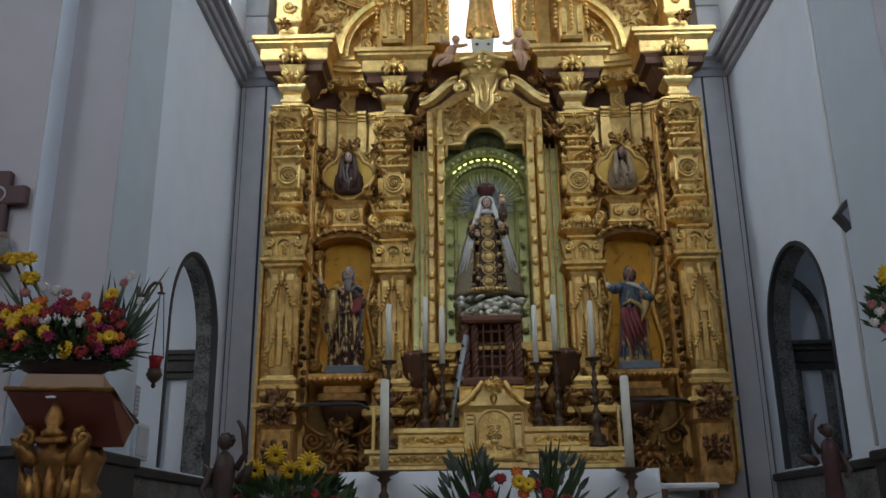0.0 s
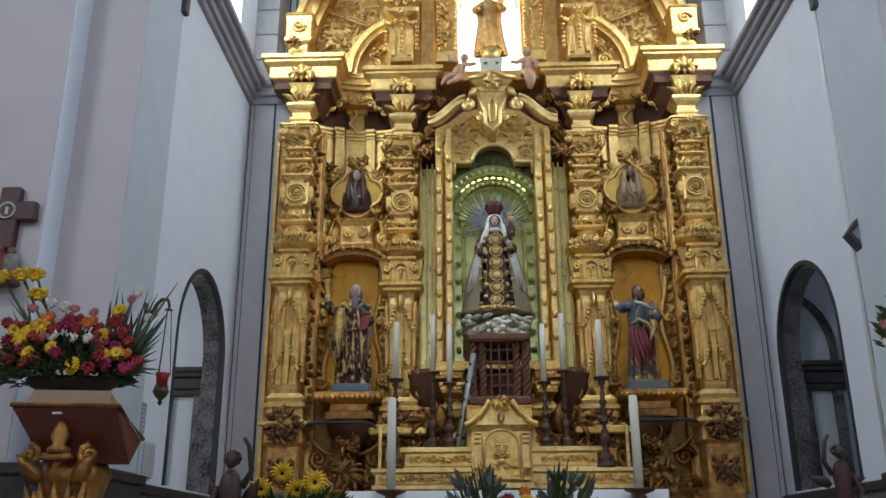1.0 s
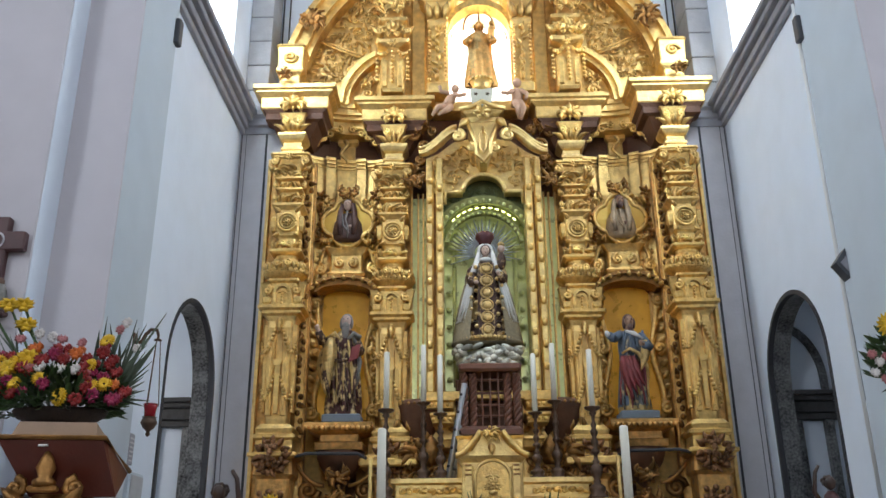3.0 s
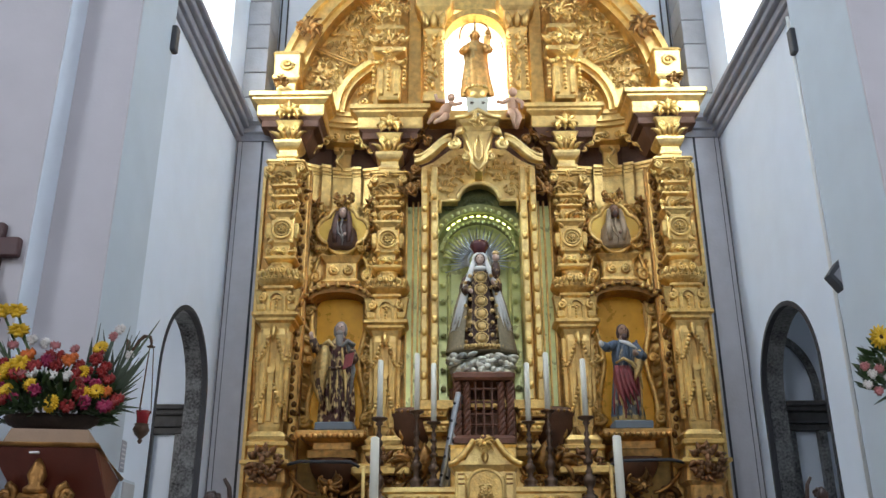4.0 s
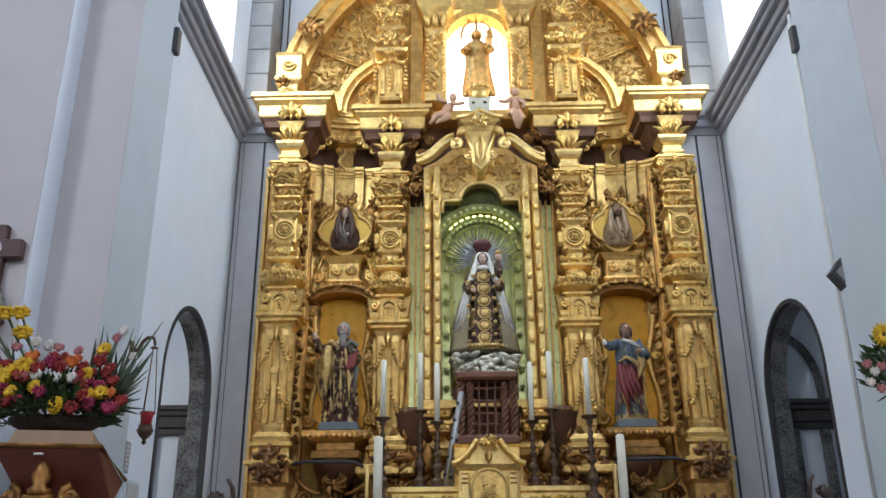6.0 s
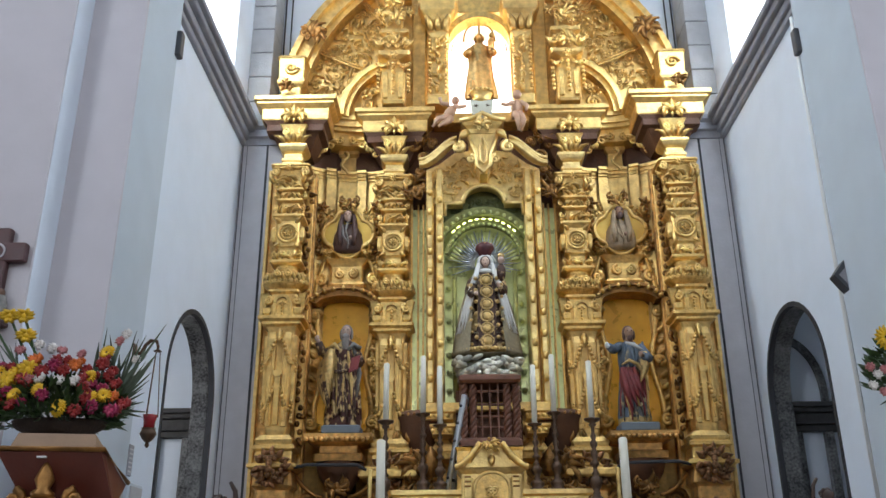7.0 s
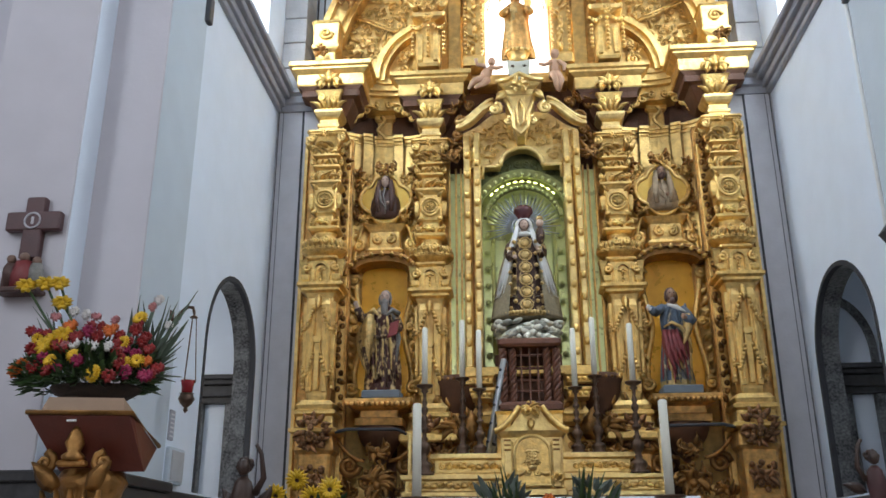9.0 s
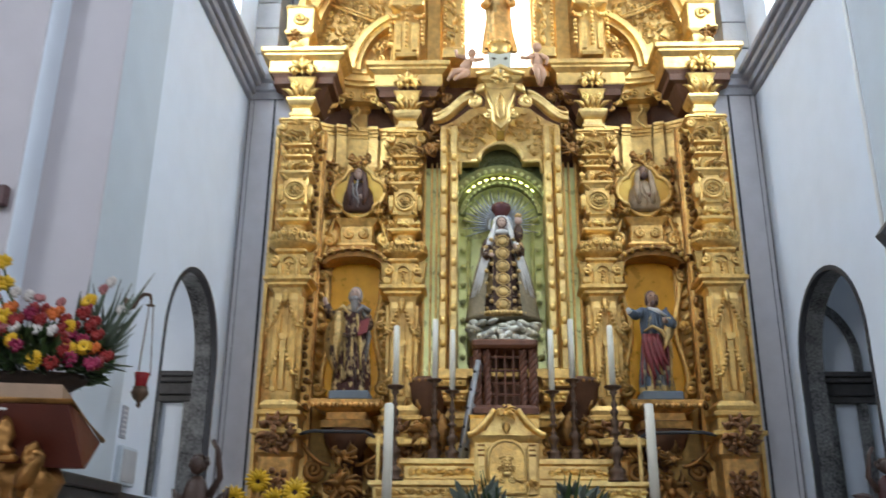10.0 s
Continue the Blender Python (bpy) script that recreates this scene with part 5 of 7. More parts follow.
    # upper estipite pilaster
    px = side * 1.27
    g = Geo().stack(px, 12.45, [(0.15, 0.12, 8.46), (0.17, 0.14, 8.5), (0.18, 0.15, 8.95), (0.13, 0.12, 9.12), (0.09, 0.1, 9.2), (0.23, 0.17, 9.26), (0.25, 0.18, 9.32), (0.16, 0.12, 9.36), (0.15, 0.12, 9.6), (0.22, 0.17, 9.64), (0.22, 0.17, 9.7), (0.13, 0.1, 9.74), (0.13, 0.1, 10.3), (0.25, 0.18, 10.36), (0.25, 0.18, 10.5)], 0.025)
    pil = part("upper_pilaster", g, GOLD_PLAIN, altarpiece)
    g = Geo().beads([(px, 12.27, 8.6 + 0.07 * q) for q in range(8)], 0.03)
    for s in (-1, 1):
        g.swag(px + s * 0.08, px + s * 0.24, 12.28, 9.1, 0.05, 0.03, 5)
        g.beads([(px + s * 0.22, 12.32, 9.0 - 0.07 * q) for q in range(6)], 0.032)
        g.scroll(px + s * 0.2, 12.28, 9.46, 0.07, 0.03, 1.3, math.pi / 2, s, 12)
    g.spray(px, 12.28, 9.42, 0.2, rng, 9)
    g.spray(px, 12.3, 9.85, 0.22, rng, 9)
    g.rosette(px, 12.25, 9.2, 0.08, 6)
    for s in (-1, 1):
        g.box(px + s * 0.11 - 0.035, px + s * 0.11 + 0.035, 12.27, 12.32, 8.52, 8.95, 0.012)
        g.leaf(px + s * 0.15, 12.32, 9.38, math.pi / 2 - s * 0.9, 0.2, 0.12, 0.06)
        g.spray(px + s * 0.2, 12.36, 10.0, 0.14, rng, 7, up=math.pi / 2 - s * 0.7)
    g.spray(px, 12.34, 10.15, 0.2, rng, 9)
    carved("pilaster_carving", g, GOLD, pil)
    # column beside the upper window
    wx = side * 0.62
    g = Geo().stack(wx, 12.5, [(0.16, 0.14, 8.46), (0.16, 0.14, 8.6), (0.12, 0.1, 8.64), (0.12, 0.1, 9.62), (0.16, 0.13, 9.68), (0.14, 0.12, 9.74), (0.2, 0.17, 9.98), (0.26, 0.22, 10.04), (0.27, 0.23, 10.14), (0.3, 0.26, 10.2), (0.3, 0.26, 10.3)], 0.02)
    wcol = part("window_column", g, GOLD_PLAIN, altarpiece)
    g = Geo()
    for q in range(14):
        g.leaf(wx + rng.uniform(-0.04, 0.04), 12.375, 8.66 + 0.068 * q, rng.uniform(0.3, 2.8), 0.11, 0.07)
        for s in (-1, 1):
            g.blob(wx + s * 0.12, 12.38, 8.68 + 0.068 * q, 0.028, n=6, m=4)
    for q in range(-1, 2):
        g.leaf(wx + q * 0.1, 12.36, 9.72, math.pi / 2 - 0.25 * q, 0.24, 0.12, 0.08)
    carved("window_column_carving", g, GOLD, wcol)
    g = Geo().box(*sorted((side * 0.8, side * 1.02)), 12.62, 12.8, 8.46, 10.4, 0.02)
    part("plain_panel", g, GOLD_PLAIN, altarpiece)
g = Geo().band(arc(0, 9.62, 0.46, 0, math.pi, 16), arc(0, 9.62, 0.56, 0, math.pi, 16), 12.55, 12.8)
g.box(-0.6, 0.6, 12.6, 12.8, 10.2, 11.2)
part("window_head", g, GOLD, altarpiece)

# ribbed canopy in the upper window
SILK = bpy.data.materials.new("yellow_translucent_silk")
SILK.use_nodes = True
snt = SILK.node_tree
tr = snt.nodes.new("ShaderNodeBsdfTranslucent")
tr.inputs["Color"].default_value = (0.95, 0.86, 0.58, 1)
mx_ = snt.nodes.new("ShaderNodeMixShader")
mx_.inputs[0].default_value = 0.6
snt.nodes["Principled BSDF"].inputs["Base Color"].default_value = (0.8, 0.6, 0.2, 1)
snt.links.new(snt.nodes["Principled BSDF"].outputs[0], mx_.inputs[1])
snt.links.new(tr.outputs[0], mx_.inputs[2])
snt.links.new(mx_.outputs[0], snt.nodes["Material Output"].inputs["Surface"])
canopy = thing("canopy", (0, 12.8, 9.66), "yellow ribbed silk canopy over the upper statue", "canopy")
vs, fs = [], []
for q in range(7):
    e = math.pi / 2 * q / 6 * 0.97
    for i in range(17):
        a = math.pi + math.pi * i / 16
        vs.append((0.42 * math.cos(e) * math.cos(a), 12.85 + 0.3 * math.cos(e) * math.sin(a), 9.66 + 0.42 * math.sin(e)))
for q in range(6):
    for i in range(16):
        fs.append((q * 17 + i, q * 17 + i + 1, q * 17 + 18 + i, q * 17 + 17 + i))
part("silk", Geo().add(vs, fs, True), SILK, canopy)
for i in (0, 5, 8, 11, 16):
    a = math.pi + math.pi * i / 16
    part("rib", Geo().tube([(0.425 * math.cos(e) * math.cos(a), 12.85 + 0.305 * math.cos(e) * math.sin(a), 9.66 + 0.425 * math.sin(e)) for e in [math.pi / 2 * q / 6 * 0.97 for q in range(7)]], 0.014), GOLD_DARK, canopy)

# ---- statues ----
GROUP = "polychrome carved statues of the altarpiece"
g = Geo()
hx, hz = figure(g, 0, 12.5, 4.8, 1.42, 0.62, (0, 0, 2, 1, 3), folds=8, seed=4)
g.lathe(0, 12.5, [(0.47, 4.8), (0.46, 4.84), (0.41, 5.15), (0.345, 5.45), (0.25, 5.75), (0.17, 5.93)], 28, 0.62, math.radians(-60), math.radians(240), 4)
g.lathe(0, 12.5, [(0.42, 5.08), (0.38, 5.2), (0.26, 5.6), (0.17, 5.86), (0.13, 6.0), (0.115, 6.1), (0.085, 6.17), (0.02, 6.19)], 26, 0.72, math.radians(-36), math.radians(216), 5)
g.prism([(-0.11, 4.86), (0.11, 4.86), (0.12, 5.3), (0.1, 5.85), (-0.1, 5.85), (-0.12, 5.3)], 12.26, 12.4, 0)
for q in range(6):
    g.tube([(0.078 * math.cos(w), 12.25, 4.95 + 0.165 * q + 0.072 * math.sin(w)) for w in [2 * math.pi * k / 16 for k in range(17)]], 0.011, 6, 3)
    g.blob(0, 12.25, 4.95 + 0.165 * q, 0.062, 0.025, 0.056, 12, 6, mat=3)
    for s in (-1, 1):
        g.blob(s * 0.14, 12.27, 5.0 + 0.16 * q, 0.03, n=6, m=4, mat=3)
        g.blob(s * 0.2, 12.3, 4.92 + 0.16 * q, 0.026, n=6, m=4, mat=3)
for q in range(15):
    g.blob(-0.3 + 0.043 * q, 12.22 + 0.3 * abs(q - 7) ** 2 / 150, 4.85, 0.03, n=6, m=4, mat=3)
arm(g, (0.15, 12.4, 5.78), (0.21, 12.26, 5.6), (0.15, 12.16, 5.68), 0.032, 0, 2)
arm(g, (-0.15, 12.4, 5.78), (-0.21, 12.26, 5.58), (-0.13, 12.16, 5.56), 0.032, 0, 2)
g.blob(0.2, 12.2, 5.86, 0.06, 0.06, 0.13, 10, 7, mat=6)
g.blob(0.2, 12.18, 6.02, 0.05, 0.05, 0.055, 10, 7, mat=2)
g.blob(0.2, 12.18, 6.08, 0.05, 0.05, 0.04, 8, 5, mat=3)
g.lathe(0, 12.48, [(0.075, 6.18), (0.085, 6.22), (0.13, 6.29), (0.115, 6.35), (0.04, 6.39)], 14, mat=7)
for q in range(8):
    a = 2 * math.pi * q / 8
    g.blob(0.1 * math.cos(a), 12.48 + 0.1 * math.sin(a), 6.34, 0.02, n=6, m=4, mat=3)
hood = [(0.085 * math.cos(a), 12.435, 6.075 + 0.098 * math.sin(a)) for a in [math.radians(-50 + 280 * q / 18) for q in range(19)]]
g.tube(hood, 0.03, 8, 5)
g.blob(0, 12.42, 5.955, 0.1, 0.05, 0.04, 12, 6, mat=5)
g.blob(0, 12.405, 6.09, 0.072, 0.03, 0.078, 12, 8, mat=8)
g.blob(0, 12.39, 6.08, 0.054, 0.035, 0.068, 12, 8, mat=2)
for s in (-1, 1):
    g.blob(s * 0.021, 12.36, 6.09, 0.011, 0.008, 0.006, 6, 4, mat=8)
g.blob(0, 12.362, 6.045, 0.013, 0.008, 0.005, 6, 4, mat=7)
g.blob(0, 12.366, 6.078, 0.01, 0.012, 0.018, 6, 5, mat=2)
for s in (-1, 1):
    for q in range(3):
        g.tube([(s * 0.085, 12.42, 6.06), (s * (0.125 + 0.012 * q), 12.38, 5.86), (s * (0.21 + 0.025 * q), 12.33, 5.5), (s * (0.29 + 0.045 * q), 12.33 + 0.02 * q, 5.12)], [0.025, 0.03, 0.03, 0.012], 7, 5)
lady = tagged(part("statue", g, [BROCADE, CLOTH_WHITE, SKIN, ROBE_GILT, NET_BROWN, CLOTH_WHITE, BROCADE, CROWN_RED, ROBE_BROWN]), "robed statue in brown and gilt brocade with white veil", "statue", GROUP)
lady.location.z = -0.05
halo = thing("halo", (0, 12.72, 6.12), "silver halo of fine rays behind the crowned statue", "halo")
for q in range(34):
    a = math.radians(-20 + 220 * q / 33)
    r1 = 0.5 if q % 2 else 0.38
    part("ray", Geo().tube([(0.14 * math.cos(a), 12.72, 6.12 + 0.14 * math.sin(a)), (r1 * math.cos(a), 12.7, 6.12 + r1 * math.sin(a))], [0.016, 0.006], 5), SILVER, halo)
part("ring", Geo().tube([(0.15 * math.cos(a), 12.72, 6.12 + 0.15 * math.sin(a)) for a in [2 * math.pi * q / 20 for q in range(21)]], 0.018, 6), SILVER, halo)
g = Geo()
r = random.Random(21)
for q in range(90):
    a, u = r.uniform(math.pi * 0.95, math.pi * 2.05), r.random()
    g.blob(0.42 * math.cos(a) * (0.75 + 0.25 * u), 12.5 + 0.3 * math.sin(a), 4.5 + 0.28 * u, r.uniform(0.035, 0.085), 0.06, r.uniform(0.03, 0.055), 8, 6, (0, r.uniform(-0.5, 0.5), 0))
g.blob(0, 12.55, 4.62, 0.42, 0.26, 0.19, 14, 8)
tagged(part("cloud_base", g, CLOUD), "silvered cloud base under the central statue", "statue base").location.z = -0.09

# openwork stand
stand = thing("pedestal_stand", (0, 12.05, 3.6), "openwork red-brown wooden stand with twisted posts", "stand")
part("top", Geo().stack(0, 12.1, [(0.35, 0.3, 4.36), (0.38, 0.33, 4.39), (0.38, 0.33, 4.44), (0.34, 0.3, 4.46)], 0.02), BROWN_WOOD, stand)
part("foot", Geo().stack(0, 12.1, [(0.38, 0.3, 3.601), (0.38, 0.3, 3.66), (0.34, 0.27, 3.7)], 0.02), BROWN_WOOD, stand)
post = Geo()
for q in range(3):
    post.tube([(0.028 * math.cos(w + q * 2.1), 0.028 * math.sin(w + q * 2.1), 0.66 * u) for u, w in [(k / 24, k * 0.75) for k in range(25)]], 0.026, 6)
post = post.mesh("twisted_post", BROWN_WOOD)
for px, py in ((-0.32, 11.88), (-0.21, 11.9), (0.21, 11.9), (0.32, 11.88), (-0.32, 12.32), (0.32, 12.32)):
    ob = part("twisted_post", post, None, stand, "", True)
    ob.location = (px, py - 12.05, 0.09)
for z in (3.84, 3.97, 4.12, 4.28):
    part("crossbar", Geo().box(-0.18, 0.18, 11.93, 11.97, z - 0.014, z + 0.014), BROWN_WOOD, stand)
for px in (-0.1, 0.1):
    part("upright_bar", Geo().box(px - 0.012, px + 0.012, 11.92, 11.96, 3.7, 4.36), BROWN_WOOD, stand)
part("upright_bar", Geo().box(-0.012, 0.012, 11.92, 11.96, 3.7, 4.36), BROWN_WOOD, stand)

stand.location = (0, 12.15, 3.52)
# saints in the side niches
for side in (-1, 1):
    sx0 = side * 1.84
    g = Geo().box(sx0 - 0.24, sx0 + 0.24, 12.2, 12.55, 3.732, 3.84, 0.015)
    tagged(part("plinth", g, SLATE), "plain blue-grey plinth under a saint", "plinth", "plinths under saints")
g = Geo()
hx, hz = figure(g, -1.84, 12.38, 3.84, 1.36, 0.42, (0, 1, 2, 3, 1), 0.01, 11, 10, 0.5)
fold_rows(g, -1.83, 12.38, 3.87, 4.8, 0.42, (0, 5, 6, 0, 5, 0, 6), 5, 15, -0.03)
g.blob(hx, 12.29, hz - 0.15, 0.05, 0.035, 0.12, 10, 7, mat=3)
g.blob(hx, 12.285, hz - 0.085, 0.055, 0.035, 0.04, 10, 7, mat=3)
# gilt-lined cloak thrown over the raised arm
for q in range(5):
    g.leaf(-1.99 - 0.028 * q, 12.19 + 0.015 * q, 4.8 - 0.04 * q, -math.pi / 2 - 0.1 + 0.03 * q, 0.5 + 0.1 * (q % 3), 0.15, 0.04, 0.12, 6 if q == 2 else 5)
for s_ in (-1, 1):
    g.tube([(-1.83 + s_ * 0.2, 12.27, 4.82), (-1.83 + s_ * 0.12, 12.2, 4.86), (-1.83 + s_ * 0.05, 12.19, 4.78)], [0.03, 0.032, 0.015], 7, 5 if s_ < 0 else 7)
g.tube([(-1.74, 12.24, 4.86), (-1.67, 12.24, 4.72), (-1.63, 12.26, 4.5), (-1.66, 12.28, 4.2)], [0.015, 0.028, 0.03, 0.012], 7, 7)
g.tube([(-1.98, 12.2, 4.52), (-1.86, 12.17, 4.49), (-1.72, 12.19, 4.53)], 0.022, 7, 6)
arm(g, (-1.98, 12.34, 4.84), (-2.1, 12.24, 4.74), (-2.17, 12.14, 4.93), 0.042, 6, 2)
arm(g, (-1.7, 12.34, 4.84), (-1.62, 12.2, 4.62), (-1.7, 12.1, 4.56), 0.042, 6, 2)
vs_ = [(-1.745, 12.06, 4.46), (-1.63, 12.03, 4.5), (-1.6, 12.05, 4.68), (-1.715, 12.08, 4.65)]
g.add(vs_ + [(x_, y_ + 0.045, z_) for x_, y_, z_ in vs_], [(0, 1, 2, 3), (7, 6, 5, 4), (0, 4, 5, 1), (1, 5, 6, 2), (2, 6, 7, 3), (3, 7, 4, 0)], False, 4)
tagged(part("statue", g, [BROCADE_RICH, BROCADE_RICH, SKIN, HAIR, ROBE_RED, ROBE_GILT, BROCADE, ROBE_GREY]), "bearded saint statue in dark brown and gilt robe holding a book", "statue", GROUP)
g = Geo()
hx, hz = figure(g, 1.82, 12.38, 3.84, 1.3, 0.36, (0, 5, 2, 3, 4), 0.0, 15, 9, -0.6)
fold_rows(g, 1.82, 12.38, 3.86, 4.6, 0.37, (1, 0, 1, 4, 1, 0, 5, 0, 4, 0), 9, 14, -0.02)
fold_rows(g, 1.84, 12.38, 4.5, 4.9, 0.34, (5, 5, 0, 5), 4, 9)
arm(g, (1.7, 12.34, 4.84), (1.59, 12.25, 4.76), (1.5, 12.18, 4.8), 0.042, 5, 6)
arm(g, (1.95, 12.34, 4.82), (2.02, 12.2, 4.62), (1.9, 12.1, 4.66), 0.042, 5, 2)
for q in range(4):
    g.leaf(1.68 + 0.045 * q, 12.2, 4.52, -math.pi / 2 + 0.03 * q, 0.56 - 0.05 * q, 0.1, 0.05, 0.15, 1)
g.tube([(1.67, 12.2, 4.55), (1.76, 12.15, 4.6), (1.86, 12.14, 4.54), (1.96, 12.18, 4.4), (1.98, 12.2, 4.22)], [0.012, 0.022, 0.026, 0.022, 0.01], 7, 4)
g.tube([(1.74, 12.2, 4.84), (1.84, 12.17, 4.8), (1.95, 12.2, 4.74)], [0.015, 0.028, 0.012], 7, 6)
g.leaf(1.98, 12.2, 4.72, -math.pi / 2 - 0.05, 0.42, 0.12, 0.06, -0.2, 4)
g.blob(hx, 12.29, hz - 0.1, 0.038, 0.03, 0.045, 8, 6, mat=3)
tagged(part("statue", g, [BROCADE_GREY, ROBE_RED, SKIN_SAINT, ROBE_BROWN, ROBE_GILT, ROBE_BLUE, CLOTH_WHITE]), "saint statue in slate blue and red robes with outstretched arm", "statue", GROUP)

# half-length busts in the medallions
for side, mats, label in ((-1, [ROBE_BROWN, HAIR, SKIN, ROBE_BROWN], "dark-robed bust in an amber medallion"), (1, [ROBE_TAN, ROBE_TAN, SKIN_SAINT, ROBE_BROWN], "tan-robed bust in an amber medallion")):
    bx = side * 1.9
    g = Geo().lathe(bx, 12.73, [(0.15, 6.30), (0.2, 6.34), (0.215, 6.44), (0.195, 6.58), (0.13, 6.69), (0.06, 6.74)], 20, 0.55)
    g.blob(bx, 12.70, 6.85, 0.078, 0.075, 0.1, 12, 8, mat=3)
    g.blob(bx, 12.65, 6.835, 0.056, 0.06, 0.08, 12, 8, mat=2)
    g.blob(bx, 12.588, 6.83, 0.011, 0.014, 0.02, 6, 5, mat=2)
    for s in (-1, 1):
        g.blob(bx + s * 0.022, 12.6, 6.85, 0.011, 0.01, 0.007, 6, 4, mat=3)
        # mantle edge or beard falling over the chest
        g.tube([(bx + s * 0.075, 12.66, 6.86), (bx + s * 0.095, 12.64, 6.72), (bx + s * 0.11, 12.61, 6.55), (bx + s * 0.09, 12.62, 6.38)], [0.03, 0.04, 0.045, 0.03], 7, 3 if side < 0 else 0)
    g.tube([(bx, 12.63, 6.74), (bx - 0.02, 12.6, 6.6), (bx + 0.02, 12.59, 6.45), (bx + 0.01, 12.62, 6.34)], [0.016, 0.014, 0.012, 0.008], 7, 1)
    g.tube([(bx - 0.07, 12.62, 6.7), (bx - 0.05, 12.6, 6.52), (bx + 0.03, 12.6, 6.4)], [0.012, 0.016, 0.01], 7, 1)
    g.blob(bx + 0.05, 12.62, 6.5, 0.035, 0.03, 0.03, 8, 6, mat=2)
    if side > 0:
        g.blob(bx, 12.61, 6.77, 0.042, 0.035, 0.055, 8, 6, mat=3)
    tagged(part("bust", g, mats), label, "bust", "medallion busts")

# upper statue, shield, small winged figures
g = Geo()
hx, hz = figure(g, 0.01, 12.5, 8.62, 1.14, 0.42, (0, 1, 0, 2, 1), -0.015, 31, 7)
arm(g, (-0.13, 12.46, 9.42), (-0.2, 12.36, 9.28), (-0.12, 12.3, 9.34), 0.042, 0, 0)
arm(g, (0.13, 12.46, 9.45), (0.2, 12.36, 9.3), (0.14, 12.3, 9.32), 0.042, 0, 0)
g.blob(0.17, 12.36, 9.45, 0.055, 0.055, 0.12, 10, 7)
g.blob(0.18, 12.35, 9.6, 0.042, 0.042, 0.05, 10, 7)
for q in range(12):
    a = math.pi * q / 11
    g.tube([(hx + 0.07 * math.cos(a), 12.52, hz + 0.07 * math.sin(a)), (hx + 0.15 * math.cos(a), 12.52, hz + 0.15 * math.sin(a))], [0.008, 0.004], 5, 1)
tagged(part("statue", g, [GOLD_RED, ROBE_GILT, GOLD_DARK]), "brown and gilt statue with a child before the bright window", "statue", GROUP)
SHIELD_WHITE = material("white_enamel", (0.50, 0.48, 0.38), 0.4, 0, 8, 0.15, 0.05)
shield = thing("shield", (0, 12.3, 8.02), "white enamelled shield with dark stars under a gilt crown", "shield")
part("plate", Geo().prism([(-0.16, 8.36), (-0.14, 8.14), (-0.08, 8.07), (0, 8.02), (0.08, 8.07), (0.14, 8.14), (0.16, 8.36), (0, 8.33)], 12.1, 12.18), SHIELD_WHITE, shield)
for x_, z_ in ((-0.08, 8.26), (0.08, 8.26), (0, 8.15)):
    part("star", Geo().rosette(x_, 12.1, z_, 0.03, 5, 0, 0.01), BRASS_DARK, shield)
g = Geo().lathe(0, 12.2, [(0.12, 8.36), (0.12, 8.41), (0.16, 8.5)], 14, 0.8)
for q in range(9):
    a = math.pi + math.pi * q / 8
    g.blob(0.15 * math.cos(a), 12.2 + 0.12 * math.sin(a), 8.53, 0.03, n=6, m=4)
part("crown", g, GOLD, shield)
part("support", Geo().box(-0.12, 0.12, 12.17, 12.36, 8.021, 8.6), GOLD, shield)
for side in (-1, 1):
    x0 = side * 0.47
    g = Geo()
    if side < 0:
        g.blob(x0 + 0.02, 12.18, 8.2, 0.075, 0.07, 0.13, 10, 8, (0, 0.6, 0))
        g.blob(x0 + 0.1, 12.14, 8.37, 0.06, 0.06, 0.065, 10, 8)
        g.tube([(x0 + 0.08, 12.14, 8.28), (x0 + 0.16, 12.1, 8.24), (x0 + 0.26, 12.1, 8.26)], [0.035, 0.03, 0.025], 8)
        g.tube([(x0 + 0.02, 12.14, 8.3), (x0 - 0.1, 12.12, 8.32), (x0 - 0.12, 12.1, 8.4)], [0.035, 0.03, 0.025], 8)
        g.tube([(x0 - 0.02, 12.14, 8.1), (x0 - 0.14, 12.08, 8.05), (x0 - 0.22, 12.1, 7.93)], [0.055, 0.045, 0.025], 8)
        g.tube([(x0 + 0.03, 12.14, 8.08), (x0 - 0.02, 12.06, 7.99), (x0 - 0.14, 12.08, 7.93)], [0.055, 0.045, 0.025], 8)
    else:
        g.blob(x0 + 0.03, 12.18, 8.25, 0.08, 0.07, 0.14, 10, 8)
        g.blob(x0 + 0.03, 12.14, 8.45, 0.065, 0.06, 0.07, 10, 8)
        g.tube([(x0 - 0.02, 12.14, 8.33), (x0 - 0.12, 12.1, 8.26), (x0 - 0.2, 12.1, 8.28)], [0.035, 0.03, 0.025], 8)
        g.tube([(x0 + 0.08, 12.14, 8.33), (x0 + 0.16, 12.1, 8.25), (x0 + 0.14, 12.08, 8.15)], [0.035, 0.03, 0.025], 8)
        g.tube([(x0 + 0.0, 12.14, 8.14), (x0 + 0.02, 12.06, 8.02), (x0 + 0.04, 12.1, 7.86)], [0.055, 0.045, 0.025], 8)
        g.tube([(x0 + 0.06, 12.14, 8.14), (x0 + 0.1, 12.06, 8.0), (x0 + 0.06, 12.1, 7.84)], [0.055, 0.045, 0.025], 8)
    g.tube([(x0, 12.2, 8.22), (x0, 12.64, 8.36)], 0.04, 8)
    tagged(part("cherub", g, PINK), "small pink painted wooden cherub on the gable", "statue", "cherubs on the gable")


